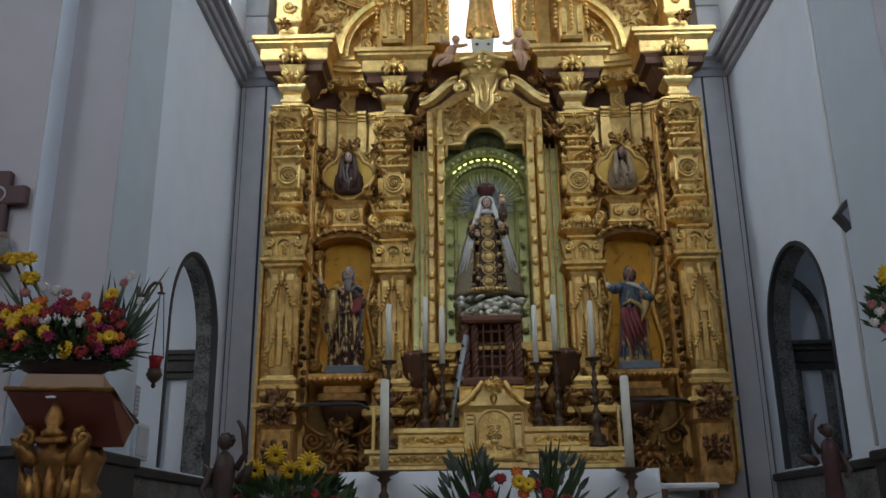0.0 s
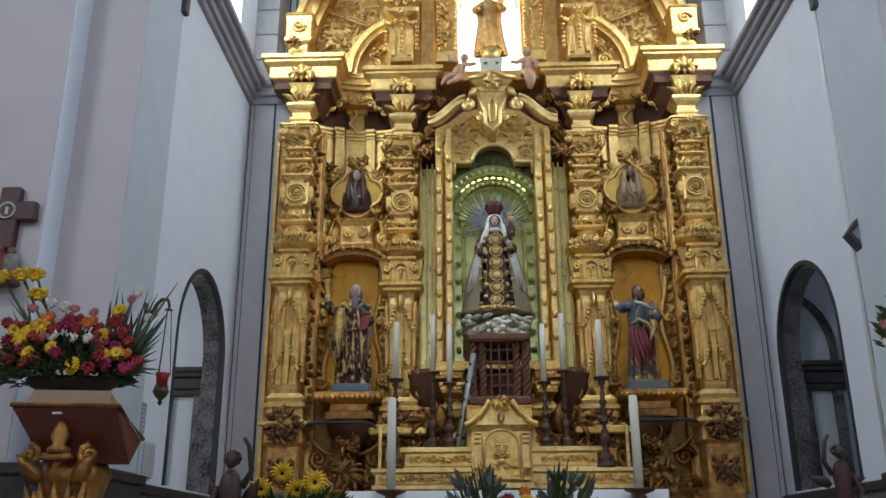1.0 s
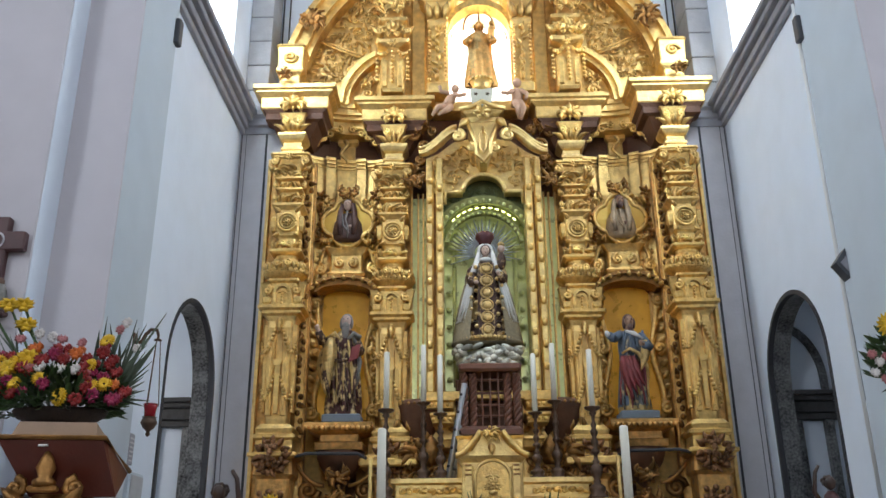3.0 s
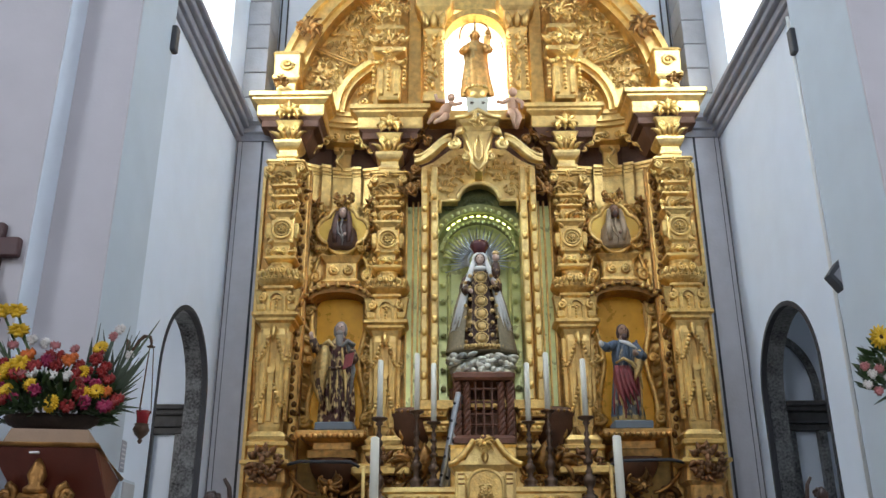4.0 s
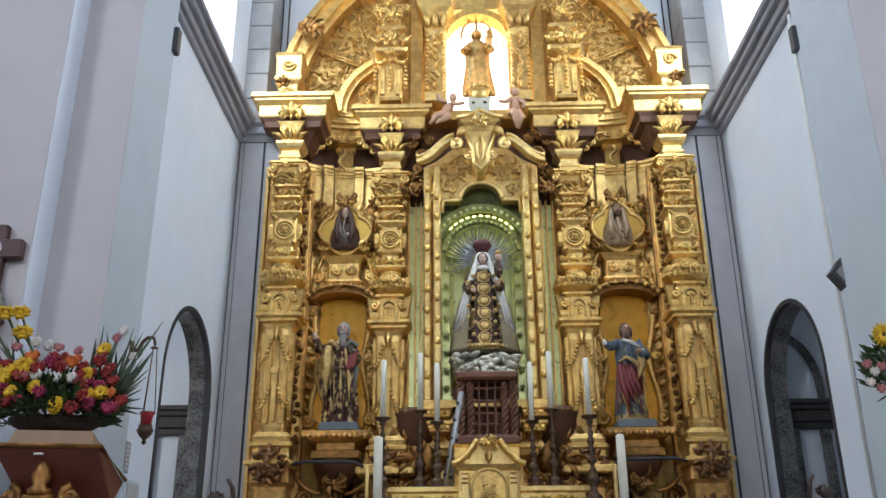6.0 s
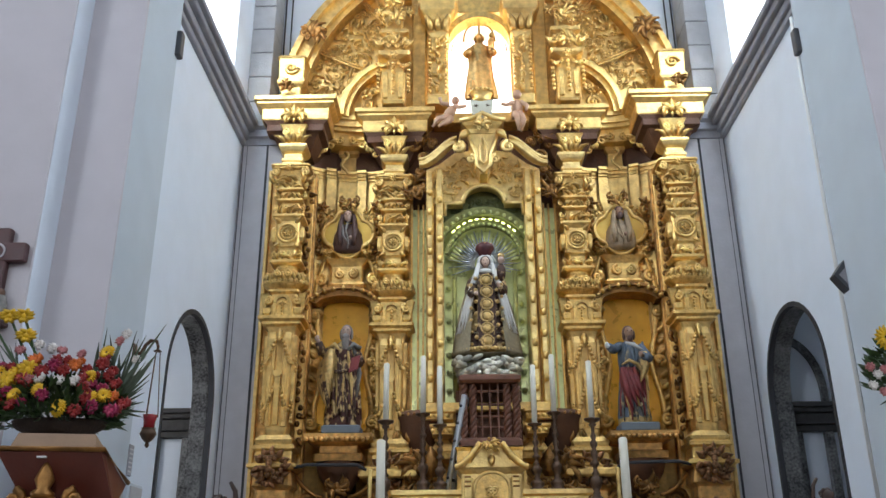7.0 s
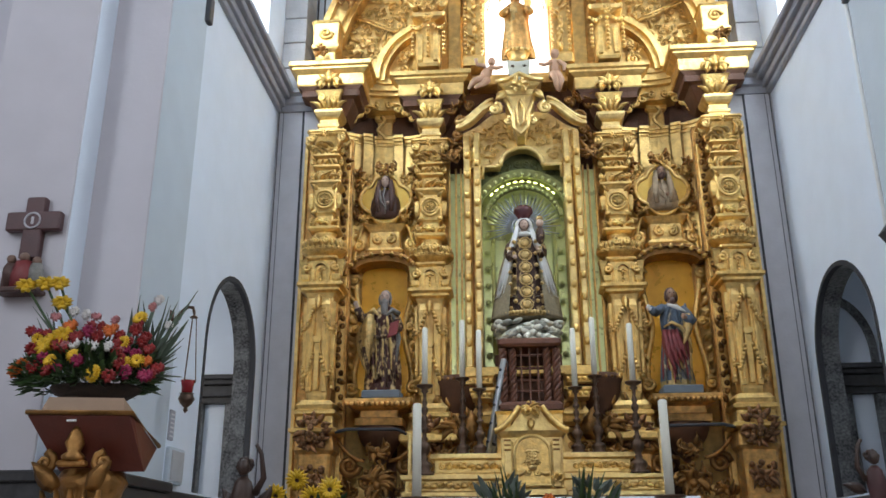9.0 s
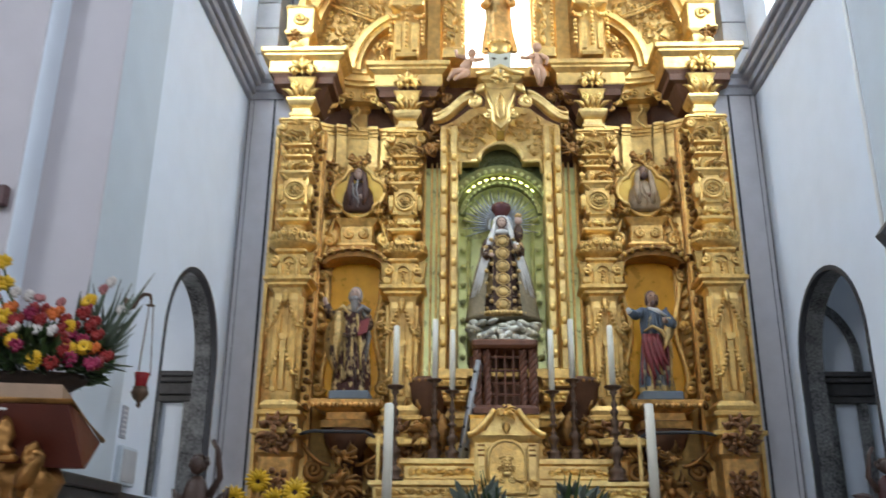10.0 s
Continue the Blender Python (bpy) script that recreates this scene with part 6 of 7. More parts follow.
# ---- the altar, its gradines, tabernacle and candles ----
gradine = thing("gradine", (0, 11.5, DAIS), "two gilded altar steps with carved bands", "altar step")
part("base", Geo().box(-1.48, 1.46, 11.22, 11.9, DAIS, 2.5), GOLD_DARK, gradine)
part("lower_step", Geo().stack(-0.01, 11.56, [(1.44, 0.36, 2.5), (1.44, 0.36, 2.54), (1.40, 0.32, 2.56), (1.40, 0.32, 2.66), (1.45, 0.37, 2.68), (1.45, 0.37, 2.72)], 0.01), BRIGHT_GOLD, gradine)
part("upper_step", Geo().stack(-0.03, 11.7, [(1.12, 0.26, 2.72), (1.12, 0.26, 2.75), (1.08, 0.22, 2.77), (1.08, 0.22, 2.9), (1.13, 0.27, 2.92), (1.13, 0.27, 2.97)], 0.01), BRIGHT_GOLD, gradine)
for z, y, w in ((2.61, 11.23, 1.33), (2.835, 11.47, 1.02)):
    g = Geo()
    q = -w
    while q < w:
        if abs(q) > 0.4:
            g.scroll(q, y - 0.006, z, 0.042, 0.014, 1.3, rng.uniform(0, 6), rng.choice((-1, 1)), 9)
            g.leaf(q + 0.03, y, z, rng.uniform(-0.6, 0.6), 0.085, 0.05, 0.03)
        q += 0.082
    carved("carved_band", g, GOLD, gradine)
for side in (-1, 1):
    part("end_post", Geo().box(*sorted((side * 1.36, side * 1.4)), 11.4, 11.44, 2.72, 3.2), BRIGHT_GOLD, gradine)

tabernacle = thing("tabernacle", (-0.03, 11.4, 2.5), "gilded wooden tabernacle with a carved arched door", "tabernacle")
TX = -0.03
part("body", Geo().stack(TX, 11.42, [(0.36, 0.3, 2.501), (0.36, 0.3, 2.56), (0.33, 0.27, 2.58), (0.33, 0.27, 3.1), (0.36, 0.3, 3.14), (0.38, 0.32, 3.17)], 0.012), BRIGHT_GOLD, tabernacle)
door = [(TX - 0.19, 2.6), (TX + 0.19, 2.6), (TX + 0.19, 2.95)] + arc(TX, 2.95, 0.19, 0, math.pi, 12, 0.17)[1:] + [(TX - 0.19, 2.6)]
d = part("door", Geo().prism(door[:-1], 11.13, 11.16), GOLD, tabernacle)
part("door_moulding", Geo().tube([(x, 11.13, z) for x, z in door], 0.018, 6), BRIGHT_GOLD, d)
g = Geo().relief(lambda x, z: abs(x - TX) < 0.15 and z < 3.05 - abs(x - TX) * 0.5, TX, TX + 0.16, 11.125, 2.66, 3.06, 0.11, random.Random(2), 0.9, 0, TX)
carved("door_carving", g, BRIGHT_GOLD, d)
g = Geo().relief(lambda x, z: abs(x - TX) < 0.31 and 2.6 < z < 3.1 and (abs(x - TX) > 0.215 or z > 2.97 + 0.17 * math.sqrt(max(0, 1 - ((x - TX) / 0.2) ** 2)) + 0.03), TX, TX + 0.31, 11.145, 2.6, 3.12, 0.06, random.Random(5), 1.2, 0, TX)
carved("front_carving", g, BRIGHT_GOLD, tabernacle)
g = Geo().tube([(TX + side * (0.38 - 0.26 * u), 11.09, 3.2 + 0.24 * u ** 1.7) for side in (1,) for u in [q / 10 for q in range(11)]], 0.014, 6).tube([(TX - (0.38 - 0.26 * u), 11.09, 3.2 + 0.24 * u ** 1.7) for u in [q / 10 for q in range(11)]], 0.014, 6)
carved("roof_moulding", g, GOLD_DARK, tabernacle)
part("monstrance_relief", Geo().rosette(TX, 11.11, 2.86, 0.07, 9).blob(TX, 11.09, 2.78, 0.05, 0.03, 0.03), BRIGHT_GOLD, d)
for side in (-1, 1):
    g = Geo().box(TX + side * 0.26 - 0.045, TX + side * 0.26 + 0.045, 11.1, 11.2, 2.58, 3.08, 0.01)
    part("pilaster", g, BRIGHT_GOLD, tabernacle)
    for z in (2.97, 3.02, 3.07):
        part("groove", Geo().box(TX + side * 0.26 - 0.035, TX + side * 0.26 + 0.035, 11.09, 11.11, z - 0.012, z + 0.008, 0.003), GOLD_DARK, tabernacle)
    g = Geo().spray(TX + side * 0.26, 11.1, 2.66, 0.09, rng, 6)
    carved("pilaster_leaf", g, GOLD, tabernacle)
    pts = [(TX + side * (0.40 - 0.28 * u), 11.12, 3.17 + 0.26 * u ** 1.7) for u in [q / 10 for q in range(11)]]
    part("roof_curve", Geo().tube(pts, 0.035, 7, flat=2.2), GOLD, tabernacle)
g = Geo().prism([(TX - 0.36, 3.17), (TX + 0.36, 3.17), (TX + 0.22, 3.22), (TX + 0.13, 3.34), (TX + 0.1, 3.44), (TX - 0.1, 3.44), (TX - 0.13, 3.34), (TX - 0.22, 3.22)], 11.15, 11.65)
part("roof", g, BRIGHT_GOLD, tabernacle)
carved("roof_leaves", Geo().spray(TX, 11.1, 3.38, 0.13, rng, 9).leaf(TX, 11.1, 3.3, -math.pi / 2, 0.13, 0.08), GOLD, tabernacle)
part("pier_block", Geo().stack(TX - 0.3, 11.7, [(0.08, 0.08, 2.97), (0.08, 0.08, 3.42), (0.1, 0.1, 3.46)], 0.01), GOLD, tabernacle)
part("pier_block", Geo().stack(TX + 0.3, 11.7, [(0.08, 0.08, 2.97), (0.08, 0.08, 3.42), (0.1, 0.1, 3.46)], 0.01), GOLD, tabernacle)


def candlestick_mesh(h, s):
    """A turned stick h high that ends in a wide cup."""
    rows = [(0.105, 0), (0.105, 0.02), (0.07, 0.05), (0.09, 0.09), (0.085, 0.12), (0.035, 0.16), (0.045, 0.18), (0.03, 0.2), (0.06, 0.26), (0.072, 0.31), (0.05, 0.35), (0.03, 0.37), (0.045, 0.39), (0.024, 0.42), (0.022, 0.46), (0.05, 0.49), (0.05, 0.51), (0.022, 0.54), (0.035, 0.58), (0.04, 0.62), (0.02, 0.66), (0.04, 0.7), (0.042, 0.73), (0.02, 0.76), (0.034, 0.8), (0.018, 0.84), (0.02, 0.9), (0.045, 0.93), (0.03, 0.95), (0.088, 0.98), (0.092, 0.99), (0.092, 1.0)]
    return Geo().lathe(0, 0, [(r * s, z * h) for r, z in rows], 14).mesh("stem", BRASS_DARK)


def candle_set(x, y, z0, cup, top, stick, rad, group, label):
    st = thing("candlestick", (x, y, z0), label, "candlestick", group)
    part("stem", stick, None, st, "", True)
    cd = tagged(part("candle", Geo().lathe(x, y, [(rad, cup + 0.002), (rad * 0.96, top - 0.01), (rad * 0.6, top)], 12), CREAM), "tall cream wax candle on a dark candlestick", "candle", "altar candles")
    return st


tall = candlestick_mesh(0.985, 1.0)
mid = candlestick_mesh(0.75, 0.9)
high = candlestick_mesh(0.9, 0.9)
for x in (-1.2, 1.11):
    candle_set(x, 11.25, 2.722, 3.707, 4.37, tall, 0.033, "gradine candlesticks", "turned dark bronze candlestick on the gilded step")
for x in (-0.6, 0.5):
    candle_set(x, 11.62, 2.972, 3.722, 4.42, mid, 0.033, "gradine candlesticks", "turned dark bronze candlestick on the gilded step")
for x in (-0.8, 0.74):
    candle_set(x, 11.72, 2.972, 3.872, 4.57, high, 0.033, "gradine candlesticks", "turned dark bronze candlestick on the gilded step")
big = candlestick_mesh(1.0, 1.35)
for x in (-1.03, 1.0):
    candle_set(x, 8.86, DAIS, 2.35, 3.11, big, 0.038, "candlesticks before the altar", "standing dark bronze candlestick before the altar")

altar = thing("altar", (-0.08, 9.4, DAIS), "altar table of stone under a white cloth", "altar")
part("table", Geo().box(-1.36, 1.2, 9.06, 9.86, DAIS, 2.325, 0.02), STONE, altar)
n = 60
vs, fs = [], []
for row, (z, out) in enumerate(((2.352, 0.0), (2.345, 0.018), (2.1, 0.03), (1.8, 0.035))):
    for i in range(n + 1):
        u = i / n
        x = -1.42 + 2.68 * u
        vs.append((x, 9.0 - out - (0.02 * math.sin(u * 46) + 0.012 * math.sin(u * 101)) * (row / 3), z + (0.006 * math.sin(u * 9) if row else 0)))
vs += [(-1.42 + 2.68 * i / n, 9.9, 2.352) for i in range(n + 1)]
k = n + 1
fs += [(4 * k + i, 4 * k + i + 1, i + 1, i) for i in range(n)]
fs += [(r_ * k + i, r_ * k + i + 1, r_ * k + k + i + 1, r_ * k + k + i) for r_ in range(3) for i in range(n)]
for x in (-1.42, 1.26):
    vs += [(x, 9.0, 2.345), (x, 9.9, 2.345), (x, 9.9, 1.8), (x, 8.97, 1.8)]
    fs.append(tuple(range(len(vs) - 4, len(vs))))
cloth = part("altar_cloth", Geo().add(vs, fs, True), WHITE_CLOTH)
solid = cloth.modifiers.new("thickness", "SOLIDIFY")
solid.thickness = 0.006
tagged(cloth, "white linen cloth hanging over the altar front", "tablecloth")
cred = thing("side_table", (1.62, 9.7, DAIS), "small side table under a white cloth", "table")
part("top", Geo().box(1.36, 1.88, 9.45, 9.95, 2.2, 2.25, 0.012), WHITE_CLOTH, cred)
for x in (1.4, 1.84):
    for y in (9.5, 9.9):
        part("leg", Geo().box(x - 0.025, x + 0.025, y - 0.025, y + 0.025, DAIS, 2.2), BROWN_WOOD, cred)

ladder = thing("ladder", (-0.5, 11.55, 2.975), "narrow dull aluminium ladder leaning behind the gilded steps", "ladder")
for off in (0.0, 0.055):
    part("rail", Geo().tube([(-0.52 + off, 11.6 + off * 6, 2.985), (-0.31 + off * 0.6, 11.85 + off * 3, 4.12)], 0.034, 4, flat=0.5), ALUMINIUM, ladder)
for q in range(5):
    u = 0.12 + 0.19 * q
    part("rung", Geo().tube([(-0.54 + 0.21 * u, 11.58 + 0.25 * u, 2.985 + 1.13 * u), (-0.46 + 0.2 * u, 11.95 + 0.1 * u, 2.985 + 1.13 * u)], 0.018, 8), BLACK_LINE, ladder)

# ---- lectern ----
RED_BROWN = material("varnished_red_brown_wood", (0.12, 0.026, 0.015), 0.4, 0, 9, 0.35, 0.1)
TAN = material("tan_leather_book", (0.33, 0.21, 0.13), 0.6, 0, 10, 0.2, 0.1)
PAPER = material("white_paper", (0.75, 0.75, 0.73), 0.7, 0, 8, 0.06, 0.05)
lectern = thing("lectern", (-2.32, 5.7, DAIS), "varnished red-brown lectern with gilt carved column", "lectern")
g = Geo()
a = [(-2.53, 5.52, 2.535), (-2.05, 5.56, 2.53), (-2.02, 5.72, 2.29), (-2.42, 5.68, 2.29)]
g.add(a + [(-2.53, 5.55, 2.555), (-2.05, 5.59, 2.55), (-2.08, 6.0, 2.43), (-2.6, 6.0, 2.43), (-2.12, 5.97, 2.31), (-2.5, 5.97, 2.31)],
      [(0, 1, 2, 3), (4, 5, 1, 0), (4, 7, 6, 5), (1, 5, 6, 8, 2), (0, 3, 9, 7, 4), (3, 2, 8, 9), (6, 7, 9, 8)])
desk = part("desk", g, RED_BROWN, lectern)
part("desk_edge", Geo().tube([(-2.54, 5.52, 2.55), (-2.04, 5.565, 2.545), (-2.07, 6.0, 2.44)], 0.012, 6), GOLD_DARK, desk)
g = Geo().lathe(-2.3, 5.78, [(0.2, DAIS), (0.2, 1.42), (0.15, 1.46), (0.12, 1.6), (0.13, 2.0), (0.16, 2.08), (0.13, 2.12), (0.15, 2.2), (0.17, 2.24), (0.14, 2.3)], 16)
part("column", g, GOLD_DARK, lectern, "gilded turned column of the lectern")
g = Geo()
for s in (-1, 1):
    g.scroll(-2.31 + s * 0.14, 5.6, 2.32, 0.05, 0.022, 1.4, math.pi / 2, s, 12)
    g.leaf(-2.31 + s * 0.08, 5.6, 2.2, math.pi / 2 - s * 0.7, 0.16, 0.09, 0.04)
    g.leaf(-2.31 + s * 0.1, 5.62, 2.16, -math.pi / 2 - s * 0.2, 0.14, 0.08, 0.04)
for q in range(-2, 3):
    g.leaf(-2.31 + 0.05 * q, 5.62, 2.0, math.pi / 2 - 0.1 * q, 0.2, 0.07, 0.03)
g.lathe(-2.31, 5.58, [(0.05, 2.33), (0.055, 2.35), (0.03, 2.37), (0.045, 2.41), (0.03, 2.45), (0.012, 2.49)], 12)
g.box(-2.38, -2.24, 5.55, 5.6, 2.3, 2.33)
carved("gilt_carving", g, GOLD_DARK, lectern, "gilt scrolls and finial on the lectern front")
part("label_plate", Geo().box(-2.345, -2.30, 5.535, 5.55, 2.505, 2.515, 0.002), PAPER, lectern)
book = Geo()
book.add([(-2.49, 5.555, 2.557), (-2.09, 5.59, 2.552), (-2.13, 5.97, 2.45), (-2.51, 5.95, 2.45), (-2.47, 5.58, 2.63), (-2.11, 5.61, 2.625), (-2.14, 5.97, 2.53), (-2.5, 5.95, 2.53)],
         [(0, 1, 5, 4), (1, 2, 6, 5), (2, 3, 7, 6), (3, 0, 4, 7), (4, 5, 6, 7), (0, 3, 2, 1)])
tagged(part("book", book, TAN), "large tan leather-bound book lying on the lectern", "book")
bk = thing("paper_sheet", (-2.51, 5.57, 2.556), "loose white paper at the edge of the lectern", "paper")
part("sheet", Geo().box(-2.53, -2.495, 5.55, 5.60, 2.556, 2.567, 0.003), PAPER, bk)

# ---- flowers ----
LEAF = material("green_leaves", (0.045, 0.085, 0.025), 0.5, 0, 14, 0.5, 0.1, island=0.35)
LEAF_GREY = material("grey_green_leaves", (0.10, 0.13, 0.09), 0.6, 0, 14, 0.4, 0.1, island=0.3)
LEAF_DUSK = material("dull_green_leaves", (0.10, 0.12, 0.095), 0.6, 0, 14, 0.4, 0.1, island=0.35)
PETAL_Y = material("yellow_petals", (0.75, 0.47, 0.02), 0.5, 0, 14, 0.3, 0.05, island=0.12)
PETAL_R = material("red_petals", (0.28, 0.016, 0.014), 0.5, 0, 14, 0.4, 0.05, island=0.25)
PETAL_M = material("magenta_petals", (0.30, 0.015, 0.07), 0.5, 0, 14, 0.4, 0.05, island=0.2)
PETAL_W = material("white_petals", (0.72, 0.68, 0.64), 0.5, 0, 14, 0.15, 0.05, island=0.1)
PETAL_P = material("pink_petals", (0.46, 0.17, 0.17), 0.5, 0, 14, 0.25, 0.05, island=0.15)
PETAL_O = material("orange_petals", (0.60, 0.14, 0.02), 0.5, 0, 14, 0.3, 0.05, island=0.15)
SEED = material("brown_seed_head", (0.06, 0.025, 0.01), 0.8, 0, 40, 0.5, 0.4)
WICKER = material("dark_basket", (0.05, 0.03, 0.02), 0.7, 0, 30, 0.5, 0.4)


def daisy(size, petal, n=16, seed_r=0.34, wide=0.34):
    """An open flower facing -y."""
    g = Geo()
    for ring in range(2):
        for i in range(n):
            g.leaf(0.0, 0.004 - 0.01 * ring, 0, 2 * math.pi * (i + 0.5 * ring) / n, size * (1 - 0.18 * ring), size * wide, 0.015 + 0.01 * ring, 0, 0, 0.004)
    g.blob(0, -0.012, 0, size * seed_r, size * 0.16, size * seed_r, 10, 6, mat=1)
    return g.mesh("flower", [petal, SEED])


def rose(size, petal):
    g = Geo().blob(0, 0, 0, size * 0.55, size * 0.55, size * 0.55, 8, 6)
    for i in range(10):
        a = 2.4 * i
        g.leaf(size * 0.2 * math.cos(a), -0.3 * size, size * 0.2 * math.sin(a), a, size * 0.75, size * 0.7, size * 0.25, 0.3)
    return g.mesh("flower", petal)


SUN = daisy(0.08, PETAL_Y, 15, 0.44, 0.48)
GERB = daisy(0.056, PETAL_Y, 16, 0.26, 0.55)
MUM = rose(0.075, PETAL_Y)
ROSES = {"r": rose(0.05, PETAL_R), "m": rose(0.052, PETAL_M), "w": rose(0.038, PETAL_W), "p": rose(0.038, PETAL_P), "o": rose(0.05, PETAL_O)}


def bloom(parent, me, x, y, z, tilt=(0, 0, 0), size=1.0):
    ob = part("flower", me, None, parent)
    ob.location = (x, y, z)
    ob.rotation_euler = tilt
    ob.scale = (size, size, size)
    return ob


def greens(cx, cy, cz, rx, ry, rz, n, rng, length=0.14, up=0.5):
    """Many separate leaves round a bunch, and their stems."""
    g = Geo()
    for _ in range(n):
        a, e = rng.uniform(0, 2 * math.pi), rng.uniform(-0.5, 1.2)
        p = Vector((cx + rx * math.cos(a) * math.cos(e), cy + ry * math.sin(a) * math.cos(e), cz + rz * math.sin(e)))
        d = Vector((math.cos(a), math.sin(a), up + rng.uniform(-0.4, 0.8))).normalized()
        ln = length * rng.uniform(0.6, 1.3)
        side_ = d.cross(Vector((rng.uniform(-1, 1), rng.uniform(-1, 1), 1))).normalized()
        nrm = d.cross(side_)
        w = ln * 0.16
        vs = [p, p + d * ln * 0.35 + side_ * w, p + d * ln * 0.7 + side_ * w * 0.8 - nrm * ln * 0.06, p + d * ln - nrm * ln * 0.14, p + d * ln * 0.7 - side_ * w * 0.8 - nrm * ln * 0.06, p + d * ln * 0.35 - side_ * w, p + d * ln * 0.5 + nrm * w * 0.4]
        g.add(vs, [(0, 1, 6), (1, 2, 6), (2, 3, 6), (3, 4, 6), (4, 5, 6), (5, 0, 6)], True)
    return g


def sword_leaf(g, base, tip, w, mat=0):
    base, tip = Vector(base), Vector(tip)
    d = tip - base
    s_ = d.cross(Vector((0, 1, 0.2))).normalized()
    nn = d.cross(s_).normalized()
    vs = []
    for q in range(6):
        u = q / 5
        ww = w * (0.35 + 1.3 * u - 1.64 * u * u) + 0.001
        p = base + d * u + nn * (0.10 * d.length * u * u)
        vs += [p + s_ * ww, p - nn * ww * 0.5, p - s_ * ww]
    fs = []
    for q in range(5):
        fs += [(q * 3, q * 3 + 1, q * 3 + 4, q * 3 + 3), (q * 3 + 1, q * 3 + 2, q * 3 + 5, q * 3 + 4)]
    g.add(vs, fs, True, mat)


# large basket of mixed flowers beside the lectern
r = random.Random(40)
basket = thing("flower_arrangement", (-2.98, 7.1, DAIS), "basket of red, yellow and white flowers on a dark stand", "flower arrangement")
part("stand", Geo().lathe(-2.98, 7.1, [(0.22, DAIS), (0.2, 1.4), (0.05, 1.5), (0.045, 2.7), (0.14, 2.82), (0.16, 2.86)], 14), BRASS_DARK, basket)
part("bowl", Geo().lathe(-2.98, 7.1, [(0.13, 2.86), (0.22, 2.88), (0.29, 2.92), (0.31, 2.96), (0.2, 2.97)], 22, 0.6), WICKER, basket)
tagged(part("foliage", greens(-2.98, 6.98, 3.03, 0.44, 0.26, 0.16, 520, r, 0.085, 0.1), LEAF, basket), kind="stuff")
tagged(part("inner_foliage", greens(-2.98, 7.0, 3.05, 0.28, 0.16, 0.14, 420, r, 0.12, 0.4), LEAF, basket), kind="stuff")
tagged(part("low_foliage", greens(-2.98, 6.96, 2.96, 0.38, 0.26, 0.07, 420, r, 0.1, -0.25), LEAF, basket), kind="stuff")
layout = []
for x, z, k_ in ((-3.37, 3.10, "o"), (-3.33, 3.2, "r"), (-3.2, 3.12, "m"), (-2.95, 3.09, "m"), (-2.7, 3.07, "r"), (-2.62, 3.15, "m"), (-2.56, 3.0, "m"), (-2.5, 3.06, "r"), (-2.74, 2.99, "r"), (-3.0, 3.25, "r"), (-2.92, 3.32, "r"), (-2.82, 3.3, "o"), (-2.74, 3.27, "r"), (-3.06, 3.33, "o"), (-2.86, 3.26, "r"), (-2.68, 3.32, "r"), (-3.42, 3.06, "o"), (-3.12, 3.2, "r")):
    layout.append((ROSES[k_], x, z, 1.0))
for x, z, k_ in ((-3.0, 3.2, "w"), (-2.88, 3.19, "w"), (-2.80, 3.19, "w"), (-3.06, 3.2, "p"), (-2.72, 3.16, "p"), (-3.22, 3.42, "p"), (-3.1, 3.45, "w"), (-3.0, 3.42, "w"), (-2.8, 3.38, "p"), (-2.92, 3.4, "p"), (-2.62, 3.5, "p"), (-2.58, 3.56, "w"), (-2.5, 3.38, "w")):
    layout.append((ROSES[k_], x, z, 1.0))
for x, z in ((-3.13, 3.09), (-2.82, 3.0), (-3.3, 3.27), (-2.72, 3.22), (-2.62, 3.1), (-2.67, 3.08), (-2.98, 3.12), (-2.66, 3.4), (-3.22, 3.22)):
    layout.append((GERB, x, z, 1.0))
for x, z in ((-3.15, 3.24), (-3.1, 3.27), (-3.2, 3.2)):
    layout.append((MUM, x, z, 0.9))
fill = random.Random(77)
for _ in range(26):
    x, z = fill.uniform(-3.42, -2.52), fill.uniform(2.99, 3.36)
    if abs(x + 2.98) < 0.5 - 0.5 * max(0, z - 3.2):
        layout.append((ROSES[fill.choice("rrrrrmmmo")], x, z, fill.uniform(0.7, 1.0)))
for me, x, z, sz in layout:
    depth = 6.64 + 0.16 * ((x + 2.98) / 0.45) ** 2 + (z - 2.95) * 0.4
    bloom(basket, me, x + 0.02 + r.uniform(-0.015, 0.015), depth, z - 0.035, (r.uniform(-0.5, 0.2), 0, r.uniform(-0.5, 0.5)), sz * r.uniform(0.85, 1.08))
for x, z in ((-3.58, 3.69), (-3.44, 3.70), (-3.34, 3.70), (-3.30, 3.56)):
    bloom(basket, MUM, x, 7.12, z, (0.3, 0, 0), 1.0).scale = (1.1, 1.0, 0.75)
    part("stem", Geo().tube([(x, 7.12, z - 0.02), (x * 0.6 - 2.98 * 0.4, 7.12, 3.35), (-3.1, 7.1, 3.03)], 0.009, 5), LEAF, basket)
g = Geo()
for q in range(11):
    x = -3.15 + 0.06 * q
    sword_leaf(g, (-3.2 + r.uniform(-0.2, 0.1), 7.16, 3.05), (-3.35 + r.uniform(-0.2, 0.1), 7.2 + r.uniform(-0.05, 0.1), 3.3 + r.uniform(0, 0.25)), 0.014)
